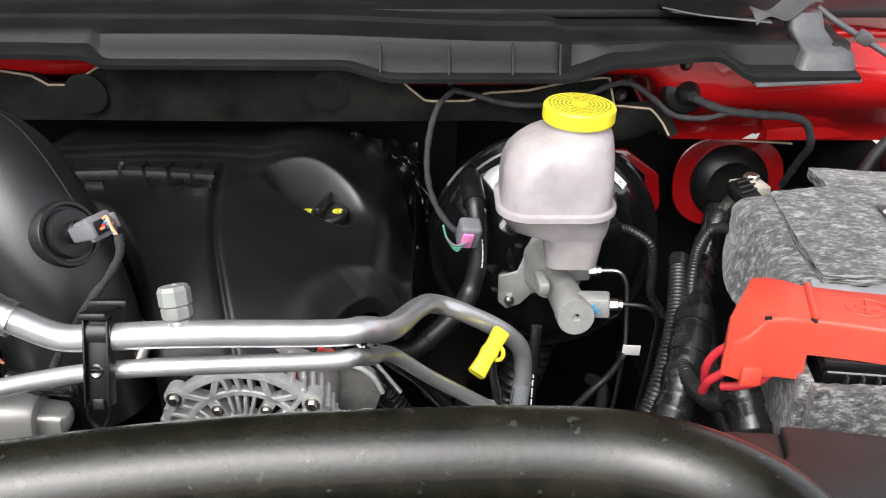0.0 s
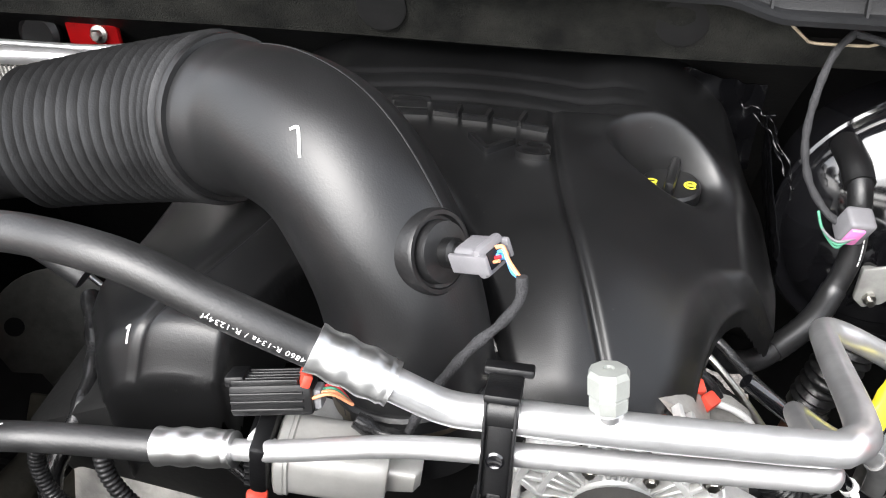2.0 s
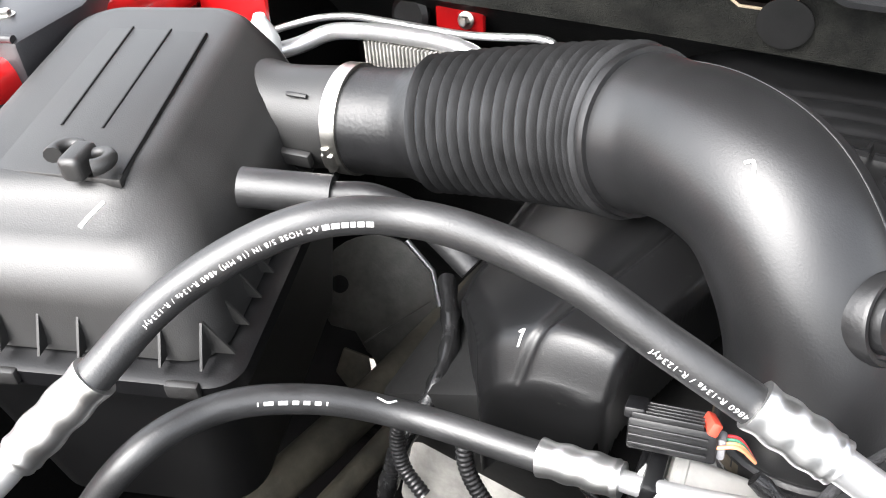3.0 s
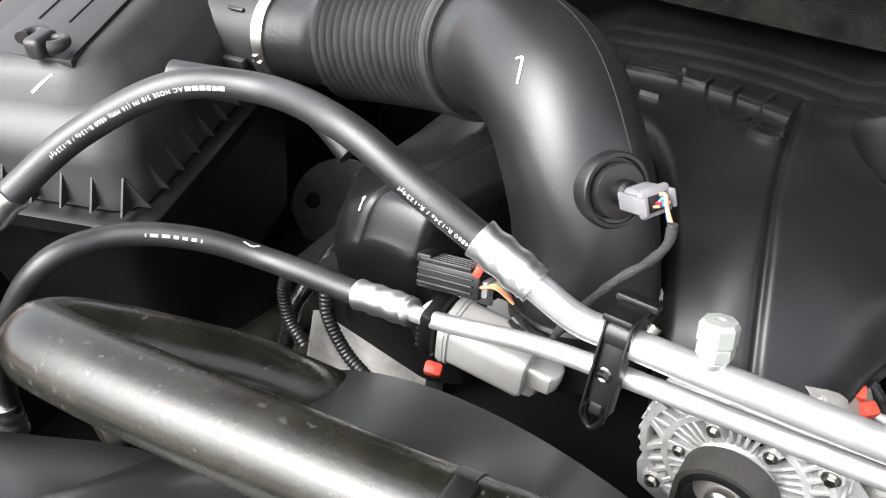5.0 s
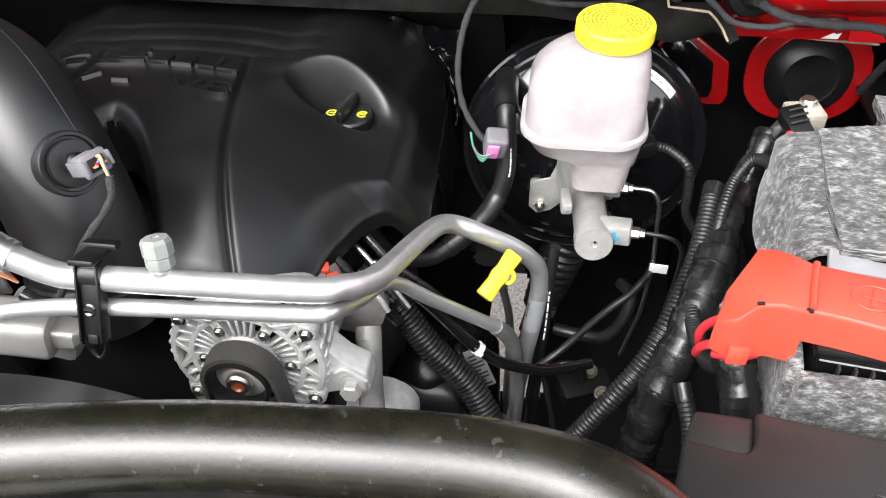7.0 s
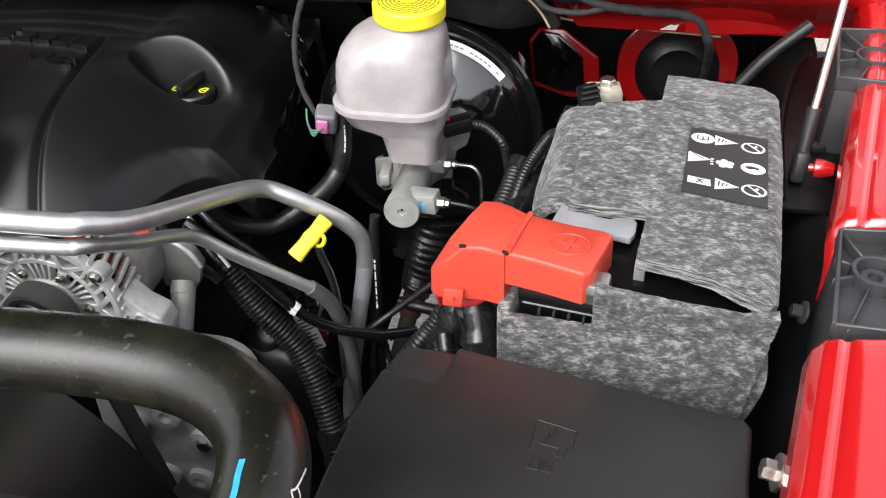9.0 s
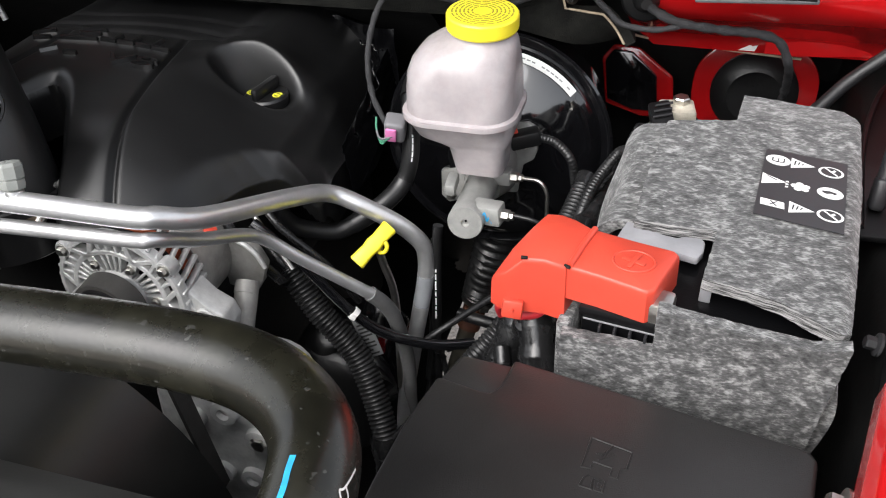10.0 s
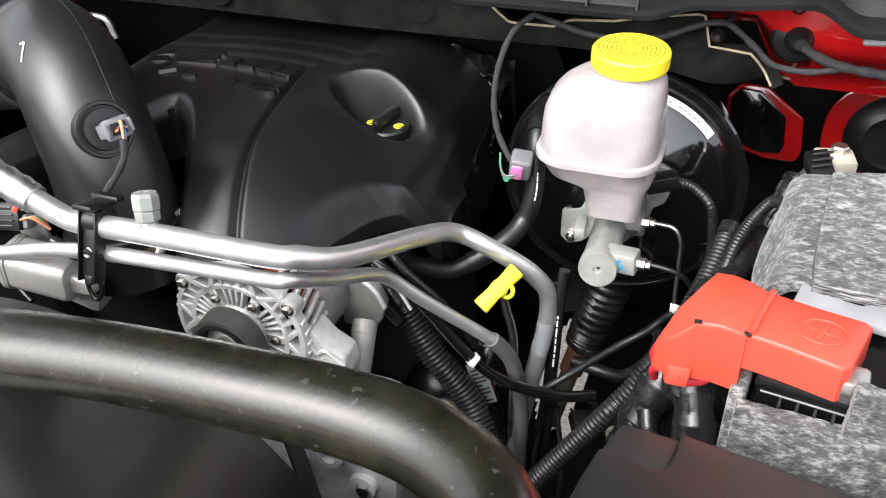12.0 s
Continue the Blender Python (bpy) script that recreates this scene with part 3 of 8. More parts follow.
seal = thing("wing_seal", "thick black rubber seal along the red wing", "seal", (-1.03, 0.6, 1.12))
hb2 = thing("hinge_bracket", "dark grey plastic cover beside the bonnet strut", "bracket", (-1.07, 0.68, 1.1))
part("panel", plate("panel", [(-1.0, 0.6), (-1.04, 0.6), (-1.12, 0.67), (-1.14, 0.76), (-1.05, 0.77), (-1.01, 0.69)], 1.12, 1.178, SOCKET, None, 0.006), hb2)
part("raised_edge", tube("raised_edge", spline([(-1.005, 0.604, 1.179), (-1.04, 0.605, 1.179), (-1.115, 0.672, 1.179)], 6), 0.004, SOCKET, 8), hb2)
part("fixing", hexbolt("fixing", (-1.06, 0.64, 1.178), (0, 0, 1), 0.006, 0.006, STEEL, 1.5), hb2, "plated bolt")
part("strip", tube("strip", spline([(-0.95, 0.42, 1.12), (-0.985, 0.49, 1.12), (-1.03, 0.6, 1.12), (-1.06, 0.7, 1.122), (-1.12, 0.76, 1.13)], 8), 0.013, RUBBER, 14), seal)

# ---- cowl trim under the windscreen ----
COWL_LIP = [(-1.0, 1.212), (-0.47, 1.21), (-0.385, 1.209), (-0.358, 1.199), (-0.11, 1.198), (-0.049, 1.184), (0.135, 1.184), (0.195, 1.2), (0.291, 1.208), (0.338, 1.186), (0.62, 1.186)]


def cowl_lip(x):
    for (a, za), (b, zb) in zip(COWL_LIP, COWL_LIP[1:]):
        if a <= x <= b:
            return za + (zb - za) * ease(a, b, x)
    return COWL_LIP[-1][1]


def cowl_face(x, v):
    z0 = cowl_lip(x)
    top = 1.222 + 0.008 * (1 - ease(-0.2, 0.1, x))
    if x > 0.12:
        top -= 0.006 * ease(0.12, 0.14, x)
    d = ease(-0.385, -0.365, x) * (1 - ease(0.125, 0.145, x))
    deep = ((0.884, z0), (0.8832, z0 + 0.003), (0.887, z0 + 0.0045), (0.897, z0 + 0.005), (0.899, z0 + 0.008), (0.9035, top - 0.005), (0.9055, top - 0.001), (0.911, top), (0.93, top + 0.0005))
    flat = ((0.884, z0), (0.8832, z0 + 0.0035), (0.888, z0 + 0.005), (0.9, z0 + 0.0065), (0.912, z0 + 0.008), (0.919, (z0 + top) / 2 + 0.006), (0.922, top - 0.002), (0.926, top), (0.933, top))
    prof = [(a + (c - a) * d, b + (e - b) * d) for (a, b), (c, e) in zip(flat, deep)]
    prof += [(0.965, top + 0.001), (0.972, top + 0.005), (1.03, top + 0.004), (1.04, top + 0.009), (1.10, top + 0.008), (1.2, top + 0.035)]
    k = v * (len(prof) - 1)
    i = min(int(k), len(prof) - 2)
    a, b = prof[i], prof[i + 1]
    t = k - i
    return (x, a[0] + (b[0] - a[0]) * t, a[1] + (b[1] - a[1]) * t)


cowl = thing("cowl_trim", "dark grey plastic windscreen cowl trim with ribs and a rolled lip", "cowl trim", (-0.2, 0.95, 1.18))
part("trim_panel", grid("trim_panel", cowl_face, span(-1.0, 0.45, 240), span(0, 1, 28), COWL, 28, thick=-0.0025), cowl)
for x in (-0.066, 0.008, 0.077, 0.128):
    part("rib", plate("rib", [(0.8855, 1.187), (0.9, 1.187), (0.9045, 1.2215), (0.8985, 1.2215), (0.894, 1.205)], -0.0011, 0.0011, COWL, Matrix(((0, 0, 1, x), (1, 0, 0, 0), (0, 1, 0, 0), (0, 0, 0, 1)))), cowl)
part("seal_strip", tube("seal_strip", [Vector((x, 1.098, 1.236)) for x in span(-1.0, 0.31, 12)], 0.003, LGREYP, 8), cowl, "pale rubber seal strip")
glass = thing("windscreen", "dark lower edge of the windscreen", "windscreen", (-0.2, 1.15, 1.25), kind="structure")
part("pane", grid("pane", lambda x, v: (x, 1.108 + 0.5 * v, 1.238 + 0.36 * v), span(-1.0, 0.55, 8), span(0, 1, 4), SHINY, 60, thick=0.005), glass)
scuttle = thing("scuttle_corner", "red painted body corner behind the bonnet hinge", "body panel", (0.6, 1.05, 1.1))
part("panel", grid("panel", lambda x, v: (x, 1.04 + 0.03 * v + 0.1 * ease(0.45, 0.8, x), 1.06 + 0.24 * v - 0.05 * ease(0.5, 0.8, x)), span(0.425, 0.85, 20), span(0, 1, 10), REDPAINT, 60, thick=0.002), scuttle)
part("rolled_edge", tube("rolled_edge", [Vector((x, 1.035 + 0.1 * ease(0.45, 0.8, x), 1.2 - 0.05 * ease(0.5, 0.8, x))) for x in span(0.43, 0.84, 20)], 0.006, REDPAINT, 10), scuttle)
corner = thing("cowl_end_cap", "grey plastic end cap and hinge cover beside the cowl", "hinge cover", (0.42, 0.92, 1.2))
part("cap_body", loft("cap_body", [[Vector((cx + x, cy + y, z)) for x, y in rounded(hx, hy, 0.008, 3)] for z, cx, hx, cy, hy in ((1.186, 0.418, 0.034, 0.925, 0.034), (1.2, 0.42, 0.031, 0.926, 0.03), (1.211, 0.421, 0.027, 0.927, 0.027), (1.218, 0.412, 0.02, 0.935, 0.02), (1.23, 0.405, 0.02, 0.945, 0.014), (1.246, 0.404, 0.019, 0.952, 0.012))], HINGE, 50), corner)
part("flange", block("flange", pose(0.395, 0.889, 1.185, 4, -2, 2), (0.115, 0.02, 0.004), HINGE, 0.0015), corner)
part("fixing_hole", turned("fixing_hole", [(0.004, 0), (0.004, 0.001)], axis((0.43, 0.914, 1.217), (0, -0.7, 0.7)), DARK, 14), corner)
hinge = thing("hinge_plate_assembly", "dark bonnet hinge plate with a bare folded edge", "hinge", (0.36, 0.95, 1.24))
part("hinge_plate", plate("hinge_plate", [(0.255, 1.02), (0.262, 0.972), (0.3, 0.95), (0.335, 0.935), (0.362, 0.93), (0.38, 0.96), (0.36, 1.03)], 1.238, 1.241, PLASTIC, pose(0, 0, 0), 0.001), hinge)
part("folded_edge", tube("folded_edge", spline([(0.255, 0.985, 1.242), (0.285, 0.955, 1.241), (0.32, 0.938, 1.24), (0.362, 0.928, 1.238)], 6), 0.0012, HINGE, 8), hinge, "bare metal edge")
part("torn_foil", grid("torn_foil", lambda u, v: (0.345 + 0.075 * u, 0.928 + 0.03 * v + 0.014 * u, 1.236 + 0.02 * u + 0.006 * math.sin(9 * u + 2 * v) + 0.008 * v), span(0, 1, 14), span(0, 1, 8), HINGE, 40, thick=0.002), hinge, "crumpled bare metal strip")
washer = thing("washer_hose", "grey washer hose clipped beside the hinge", "hose", (0.46, 0.95, 1.22))
part("hose", tube("hose", spline([(0.425, 0.965, 1.247), (0.443, 0.95, 1.234), (0.479, 0.94, 1.214), (0.502, 0.93, 1.201), (0.53, 0.93, 1.19)], 8), 0.0035, HINGE, 10), washer)
part("clip", block("clip", pose(0.472, 0.938, 1.219, 20, 30, 10), (0.018, 0.012, 0.014), HINGE, 0.003), washer)
for p in ((0.01, 0.936, 1.17), (0.216, 0.95, 1.167), (0.207, 0.94, 1.153), (0.28, 0.95, 1.186)):
    f = thing("trim_clip", "small black push clip under the cowl trim", "clip", p, group="trim clips")
    part("clip_head", turned("clip_head", [(0.006, 0), (0.0075, 0.003), (0.0055, 0.006), (0.003, 0.011)], axis(p, (0, -1, 0.1)), PLASTIC, 14), f)

# ---- wiring along the cowl ----
def taped(name, pts, r, label, mat=CLOTH, category="wiring harness"):
    th = thing(name, label, category, pts[0])
    path = even(spline(pts, 10), 0.004)
    rnd = random.Random(len(pts) * 31 + int(r * 1e5))
    wob = [rnd.uniform(-0.06, 0.06) + 0.1 * math.sin(k * 1.15) for k in range(len(path))]
    part("woven_sleeve", tube("woven_sleeve", path, lambda i, s: r * (1 + wob[i]), mat, 12, 80), th)
    return th


grom = thing("wiring_grommet", "dark rubber wiring grommet in the red panel", "grommet", (0.286, 0.955, 1.15))
part("boot", turned("boot", [(0.027, -0.004), (0.028, 0.002), (0.025, 0.006), (0.015, 0.009), (0.013, 0.016), (0.009, 0.022), (0.006, 0.026)], axis((0.286, 0.958, 1.152), (0.1, -1, 0.05)), RUBBER, 28), grom)
taped("cowl_harness", [(0.29, 0.94, 1.15), (0.305, 0.925, 1.146), (0.33, 0.925, 1.138), (0.37, 0.93, 1.132), (0.41, 0.94, 1.126), (0.432, 0.945, 1.115), (0.446, 0.955, 1.085), (0.452, 0.99, 1.05), (0.455, 1.03, 1.0)], 0.0048, "grey cloth-taped wiring harness along the red panel")
taped("cowl_harness", [(0.012, 0.925, 1.163), (0.04, 0.918, 1.158), (0.075, 0.92, 1.148), (0.115, 0.925, 1.145), (0.15, 0.92, 1.152), (0.19, 0.925, 1.168), (0.216, 0.932, 1.168), (0.245, 0.925, 1.15), (0.265, 0.92, 1.135), (0.3, 0.92, 1.131), (0.33, 0.925, 1.136)], 0.0033, "thin grey taped wire run under the cowl lip")
sensor_wire = taped("sensor_wire", [(0.014, 0.925, 1.163), (-0.004, 0.905, 1.15), (-0.014, 0.885, 1.12), (-0.016, 0.87, 1.085), (-0.008, 0.855, 1.055), (0.008, 0.84, 1.035), (0.02, 0.828, 1.03)], 0.0034, "grey sleeved wire hanging to the brake sensor plug")

# ---- brake booster, master cylinder, reservoir ----
BO = axis((0.125, 0.93, 0.968), (0.03, -1, 0.11))
booster = thing("brake_booster", "round glossy black brake booster on the firewall", "brake booster", (0.125, 0.95, 0.83))
part("drum", turned("drum", [(0.10, -0.09), (0.128, -0.07), (0.133, -0.02), (0.133, 0.0), (0.139, 0.001), (0.139, 0.009), (0.134, 0.011), (0.129, 0.013), (0.127, 0.018), (0.121, 0.025), (0.112, 0.032), (0.1, 0.039), (0.085, 0.046), (0.068, 0.052), (0.055, 0.056), (0.05, 0.06), (0.03, 0.061)], BO, GLOSS, 72, 30), booster)
part("rolled_rim", turned("rolled_rim", [(0.136, 0.007), (0.141, 0.0085), (0.1425, 0.012), (0.14, 0.0145), (0.135, 0.013)], BO, GLOSS, 72, 60), booster)
st = []
for i in range(17):
    a = radians(40 + 48 * i / 16)
    for r, h in ((0.1165, 0.0302), (0.1245, 0.0228)):
        st.append(BO @ Vector((r * math.cos(a), r * math.sin(a), h)))
sticker = part("sticker", data("sticker", st, [(2 * i, 2 * i + 2, 2 * i + 3, 2 * i + 1) for i in range(16)], WHITE, 60), booster, "white curved sticker")
wrd = []
for i0, n in ((1, 1), (3, 5), (9, 4)):
    for i in range(i0, i0 + n):
        for fr in (0.1, 0.8):
            a = radians(40 + 48 * (i + fr) / 16)
            for r, h in ((0.1199, 0.0277), (0.1211, 0.0267)):
                wrd.append(BO @ Vector((r * math.cos(a), r * math.sin(a), h)))
part("print_bar", data("print_bar", wrd, [(4 * i, 4 * i + 2, 4 * i + 3, 4 * i + 1) for i in range(len(wrd) // 4)], GREYP, 0), sticker)

MC0, MC1 = Vector((0.128, 0.88, 0.963)), Vector((0.138, 0.724, 0.986))
MD = (MC1 - MC0).normalized()
MM = axis(MC0, MD)
ML = (MC1 - MC0).length
mc = thing("master_cylinder", "cast aluminium brake master cylinder bolted to the booster", "master cylinder", MC0)
part("bore", turned("bore", [(0.026, 0), (0.026, 0.012), (0.0205, 0.02), (0.0185, 0.05), (0.018, 0.09), (0.0182, ML - 0.022), (0.0192, ML - 0.018), (0.0195, ML - 0.002), (0.0186, ML), (0.0045, ML), (0.004, ML - 0.003)], MM, MCAST, 40, 30), mc)
part("end_mark", turned("end_mark", [(0.0014, ML), (0.0014, ML + 0.0004)], MM @ pose(0.001, 0.003, 0), DARK, 10), mc)
flange = [(-0.062, -0.047), (-0.052, -0.056), (-0.036, -0.05), (-0.022, -0.036), (0.0, -0.034), (0.034, -0.03), (0.037, -0.008), (0.04, 0.008), (0.052, 0.016), (0.056, 0.028), (0.056, 0.056), (0.044, 0.062), (0.01, 0.056), (-0.012, 0.05), (-0.026, 0.034), (-0.034, 0.01), (-0.04, -0.006), (-0.062, -0.012)]
part("mounting_flange", plate("mounting_flange", flange, -0.004, 0.004, MCAST, axis((0.13, 0.87, 0.966), (0, -1, 0.1)), 0.002), mc)
for p in ((0.081, 0.866, 0.923), (0.174, 0.872, 1.005)):
    part("flange_nut", hexbolt("flange_nut", p, (0, -1, 0.1), 0.0065, 0.009, STEEL), mc, "plated nut")
    part("stud", tube("stud", [Vector(p) + Vector((0, -0.006, 0)), Vector(p) + Vector((0, -0.015, 0.001))], 0.0035, STEEL, 12), mc)
for p, q, w in (((0.147, 0.746, 0.989), (0.17, 0.742, 0.991), 0.012), ((0.142, 0.827, 0.982), (0.162, 0.823, 0.985), 0.0095)):
    p, q = Vector(p), Vector(q)
    d = (q - p).normalized()
    part("port_boss", block("port_boss", axis(p.lerp(q, 0.5), d), (w * 1.7, w * 1.9, (q - p).length + 0.01), MCAST, 0.003), mc)
    part("pipe_nut", data("pipe_nut", *lathe([(0.0062, 0), (0.0062, 0.009), (0.0045, 0.01), (0.0045, 0.014)], axis(q + d * 0.004, d), 6), STEEL, 25), mc, "plated pipe nut")
part("cast_rib", loft("cast_rib", [[Vector((0.13 + x * s, y, 0.967 + z * s)) for x, z in rounded(0.034, 0.034, 0.02, 4)] for y, s in ((0.872, 1.0), (0.852, 0.85), (0.828, 0.62))], MCAST, 50), mc)
part("marker_scrawl", flat_mesh("marker_scrawl", smooth_stroke([(-0.006, -0.005), (-0.002, 0.006), (0.001, -0.004), (0.004, 0.005), (0.006, -0.006)], 0.0016), axis((0.159, 0.733, 0.99), (0, -1, 0.1)), BLUE), mc, "blue marker scrawl")
part("lug", block("lug", pose(0.108, 0.78, 0.995, 0, 0, 5), (0.012, 0.03, 0.014), MCAST, 0.003), mc)
for name, pts in (("brake_pipe", [(0.18, 0.822, 0.986), (0.2, 0.818, 0.988), (0.209, 0.815, 0.975), (0.212, 0.8, 0.9), (0.212, 0.82, 0.8), (0.2, 0.84, 0.7)]),
                  ("brake_pipe", [(0.186, 0.741, 0.992), (0.207, 0.738, 0.992), (0.22, 0.74, 0.985), (0.23, 0.75, 0.965), (0.235, 0.77, 0.92), (0.23, 0.785, 0.82)])):
    bp = thing(name, "thin dark steel brake pipe bent down from the cylinder", "brake pipe", pts[0], group="brake pipes")
    part("pipe", tube("pipe", bent(pts, 0.014, 6), 0.0025, STEEL if pts[0][1] > 0.8 else RUBBER, 10), bp)
tag = thing("pipe_tag", "small white paper flag round a brake pipe", "tag", (0.216, 0.795, 0.9))
part("flag", block("flag", pose(0.2185, 0.797, 0.895, 10, 0, -6), (0.02, 0.0012, 0.015), WHITE, 0.0003), tag)

res = thing("brake_reservoir", "milky white brake fluid reservoir on the master cylinder", "brake reservoir", (0.137, 0.775, 1.015))


def ring_at(cx, cy, z, a, b, r, wave=0.0):
    out = []
    for x, y in rounded(a, b, min(r, a * 0.98, b * 0.98), 14):
        k = 1 + wave * math.cos(9 * math.atan2(y, x) + 0.6)
        out.append(Vector((cx + x * k, cy + y * k, z)))
    return out


part("lower_chamber", loft("lower_chamber", [ring_at(0.139, 0.8, 1.012, 0.022, 0.022, 0.012), ring_at(0.139, 0.8, 1.014, 0.0265, 0.026, 0.012), ring_at(0.1385, 0.8, 1.034, 0.029, 0.03, 0.013), ring_at(0.138, 0.801, 1.048, 0.031, 0.034, 0.014),
     ring_at(0.132, 0.803, 1.054, 0.041, 0.038, 0.02), ring_at(0.1225, 0.806, 1.061, 0.053, 0.046, 0.03), ring_at(0.1185, 0.807, 1.076, 0.0585, 0.0515, 0.034), ring_at(0.1185, 0.807, 1.079, 0.062, 0.055, 0.036), ring_at(0.1185, 0.807, 1.082, 0.062, 0.055, 0.036)], RESERVOIR, 45), res)
part("upper_chamber", loft("upper_chamber", [ring_at(0.1185, 0.807, 1.082, 0.0623, 0.0553, 0.036), ring_at(0.1185, 0.807, 1.085, 0.062, 0.055, 0.036), ring_at(0.119, 0.807, 1.0865, 0.0578, 0.0505, 0.032), ring_at(0.119, 0.807, 1.091, 0.0575, 0.0503, 0.03, 0.012), ring_at(0.1195, 0.807, 1.112, 0.0568, 0.05, 0.03, 0.014),
     ring_at(0.1198, 0.8075, 1.126, 0.0562, 0.0495, 0.034, 0.008), ring_at(0.1215, 0.808, 1.138, 0.0542, 0.048, 0.038), ring_at(0.125, 0.809, 1.147, 0.0502, 0.0455, 0.04), ring_at(0.1295, 0.81, 1.154, 0.0448, 0.0415, 0.038), ring_at(0.1345, 0.8105, 1.159, 0.0382, 0.0365, 0.035), ring_at(0.1378, 0.81, 1.1625, 0.0318, 0.0315, 0.031), ring_at(0.1382, 0.81, 1.164, 0.0308, 0.0308, 0.0302), ring_at(0.1382, 0.81, 1.172, 0.0305, 0.0305, 0.0298)], RESERVOIR, 45), res)
CAPM = axis((0.1382, 0.81, 1.166), (0.03, -0.02, 1))
capprof = [(0.0355, 0.002), (0.0362, 0.004), (0.0362, 0.0165), (0.035, 0.0185), (0.033, 0.019), (0.008, 0.0185)]
cap = part("cap", data("cap", [CAPM @ Vector(((r + (0.0005 if 0 < j < 3 and k % 2 else 0)) * math.cos(2 * math.pi * k / 72), (r + (0.0005 if 0 < j < 3 and k % 2 else 0)) * math.sin(2 * math.pi * k / 72), h)) for j, (r, h) in enumerate(capprof) for k in range(72)],
     [(i * 72 + k, i * 72 + (k + 1) % 72, (i + 1) * 72 + (k + 1) % 72, (i + 1) * 72 + k) for i in range(5) for k in range(72)] + [tuple(range(72)), tuple(5 * 72 + k for k in range(72))], YELLOW, 25), res, "yellow ribbed screw cap")
pv, pf = [], []
rnd = random.Random(4)
for r in (0.0105, 0.0145, 0.0185, 0.0225, 0.0265, 0.0305):
    a = 0.0
    while a < 2 * math.pi - 0.1:
        w = rnd.uniform(0.004, 0.011) / r
        i = len(pv)
        for k in range(4):
            for rr in (r - 0.0009, r + 0.0009):
                pv.append(CAPM @ Vector((rr * math.cos(a + w * k / 3), rr * math.sin(a + w * k / 3), 0.0191)))
        pf += [(i + 2 * k, i + 2 * k + 2, i + 2 * k + 3, i + 2 * k + 1) for k in range(3)]
        a += w + 0.0012 / r
part("cap_print", data("cap_print", pv, pf, shader("olive_print", (0.25, 0.22, 0.03), 0.6), 0), cap, "worn dark print in rings")
sen = thing("level_sensor", "black fluid level sensor plug on the reservoir", "sensor plug", (0.172, 0.8, 1.04))
part("plug_body", block("plug_body", pose(0.18, 0.826, 1.036, 0, -10, 20), (0.034, 0.018, 0.018), PLASTIC, 0.003), sen)
part("lock_tab", block("lock_tab", pose(0.169, 0.82, 1.047, 0, -10, 20), (0.008, 0.006, 0.005), REDPLAST, 0.001), sen, "red lock tab")
part("conduit", loom("conduit", [(0.193, 0.831, 1.036), (0.212, 0.834, 1.03), (0.232, 0.822, 1.018), (0.238, 0.825, 0.985), (0.242, 0.83, 0.95), (0.26, 0.83, 0.92)], 0.0048, pitch=0.004), sen)

# vacuum hose and its plug
vac = thing("vacuum_hose", "black vacuum hose curving from the booster elbow", "vacuum hose", (0.03, 0.86, 1.05))
vpath = even(spline([(0.034, 0.905, 1.055), (0.036, 0.875, 1.056), (0.038, 0.857, 1.046), (0.0405, 0.845, 1.02), (0.041, 0.835, 0.989), (0.033, 0.825, 0.958), (0.015, 0.8, 0.94), (-0.018, 0.775, 0.921), (-0.04, 0.76, 0.918), (-0.072, 0.74, 0.935), (-0.085, 0.73, 0.961), (-0.095, 0.725, 0.995)], 8), 0.004)
part("hose", tube("hose", vpath, 0.0105, RUBBER, 18), vac)
part("print_bars", wrapped("print_bars", bars([0.003, 0.006, 0.008, 0.006, 0.004], 0.0016), vpath, 0.0105, 0.085, 6.0, WHITE), vac, "white print on the hose")
part("braid", tube("braid", vpath[36:58], lambda i, s: 0.0113 + 0.0005 * (i % 2), LOOM, 20, 80), vac, "woven braid sleeve")
part("elbow", tube("elbow", spline([(0.034, 0.92, 1.056), (0.035, 0.885, 1.058), (0.0375, 0.862, 1.05)], 6), 0.0135, PLASTIC, 18), vac, "black elbow")
plug = thing("booster_sensor_plug", "lilac grey electrical plug with coloured wires", "electrical plug", (0.028, 0.825, 1.02))
part("plug_body", block("plug_body", pose(0.03, 0.823, 1.033, 20, 8, 10), (0.024, 0.022, 0.03), LGREYP, 0.004, 3), plug)
part("seal", block("seal", pose(0.028, 0.8115, 1.029, 20, 8, 10), (0.013, 0.004, 0.021), PINK, 0.002), plug, "pink wire seal")
for k, m_ in enumerate((GREEN, GREEN, LGREYP)):
    part("wire", tube("wire", spline([(0.022 + 0.004 * k, 0.811, 1.022 + 0.003 * k), (0.016, 0.81, 1.018 + 0.003 * k), (0.006, 0.824, 1.026), (0.002, 0.836, 1.036)], 6), 0.0013, m_, 8), plug)

# ---- air conditioning lines ----
def crimp_radius(r, bumps):
    return lambda i, s: r * (1 + 0.045 * math.cos(2 * math.pi * bumps * s) - (0.1 if s > 0.93 else 0))


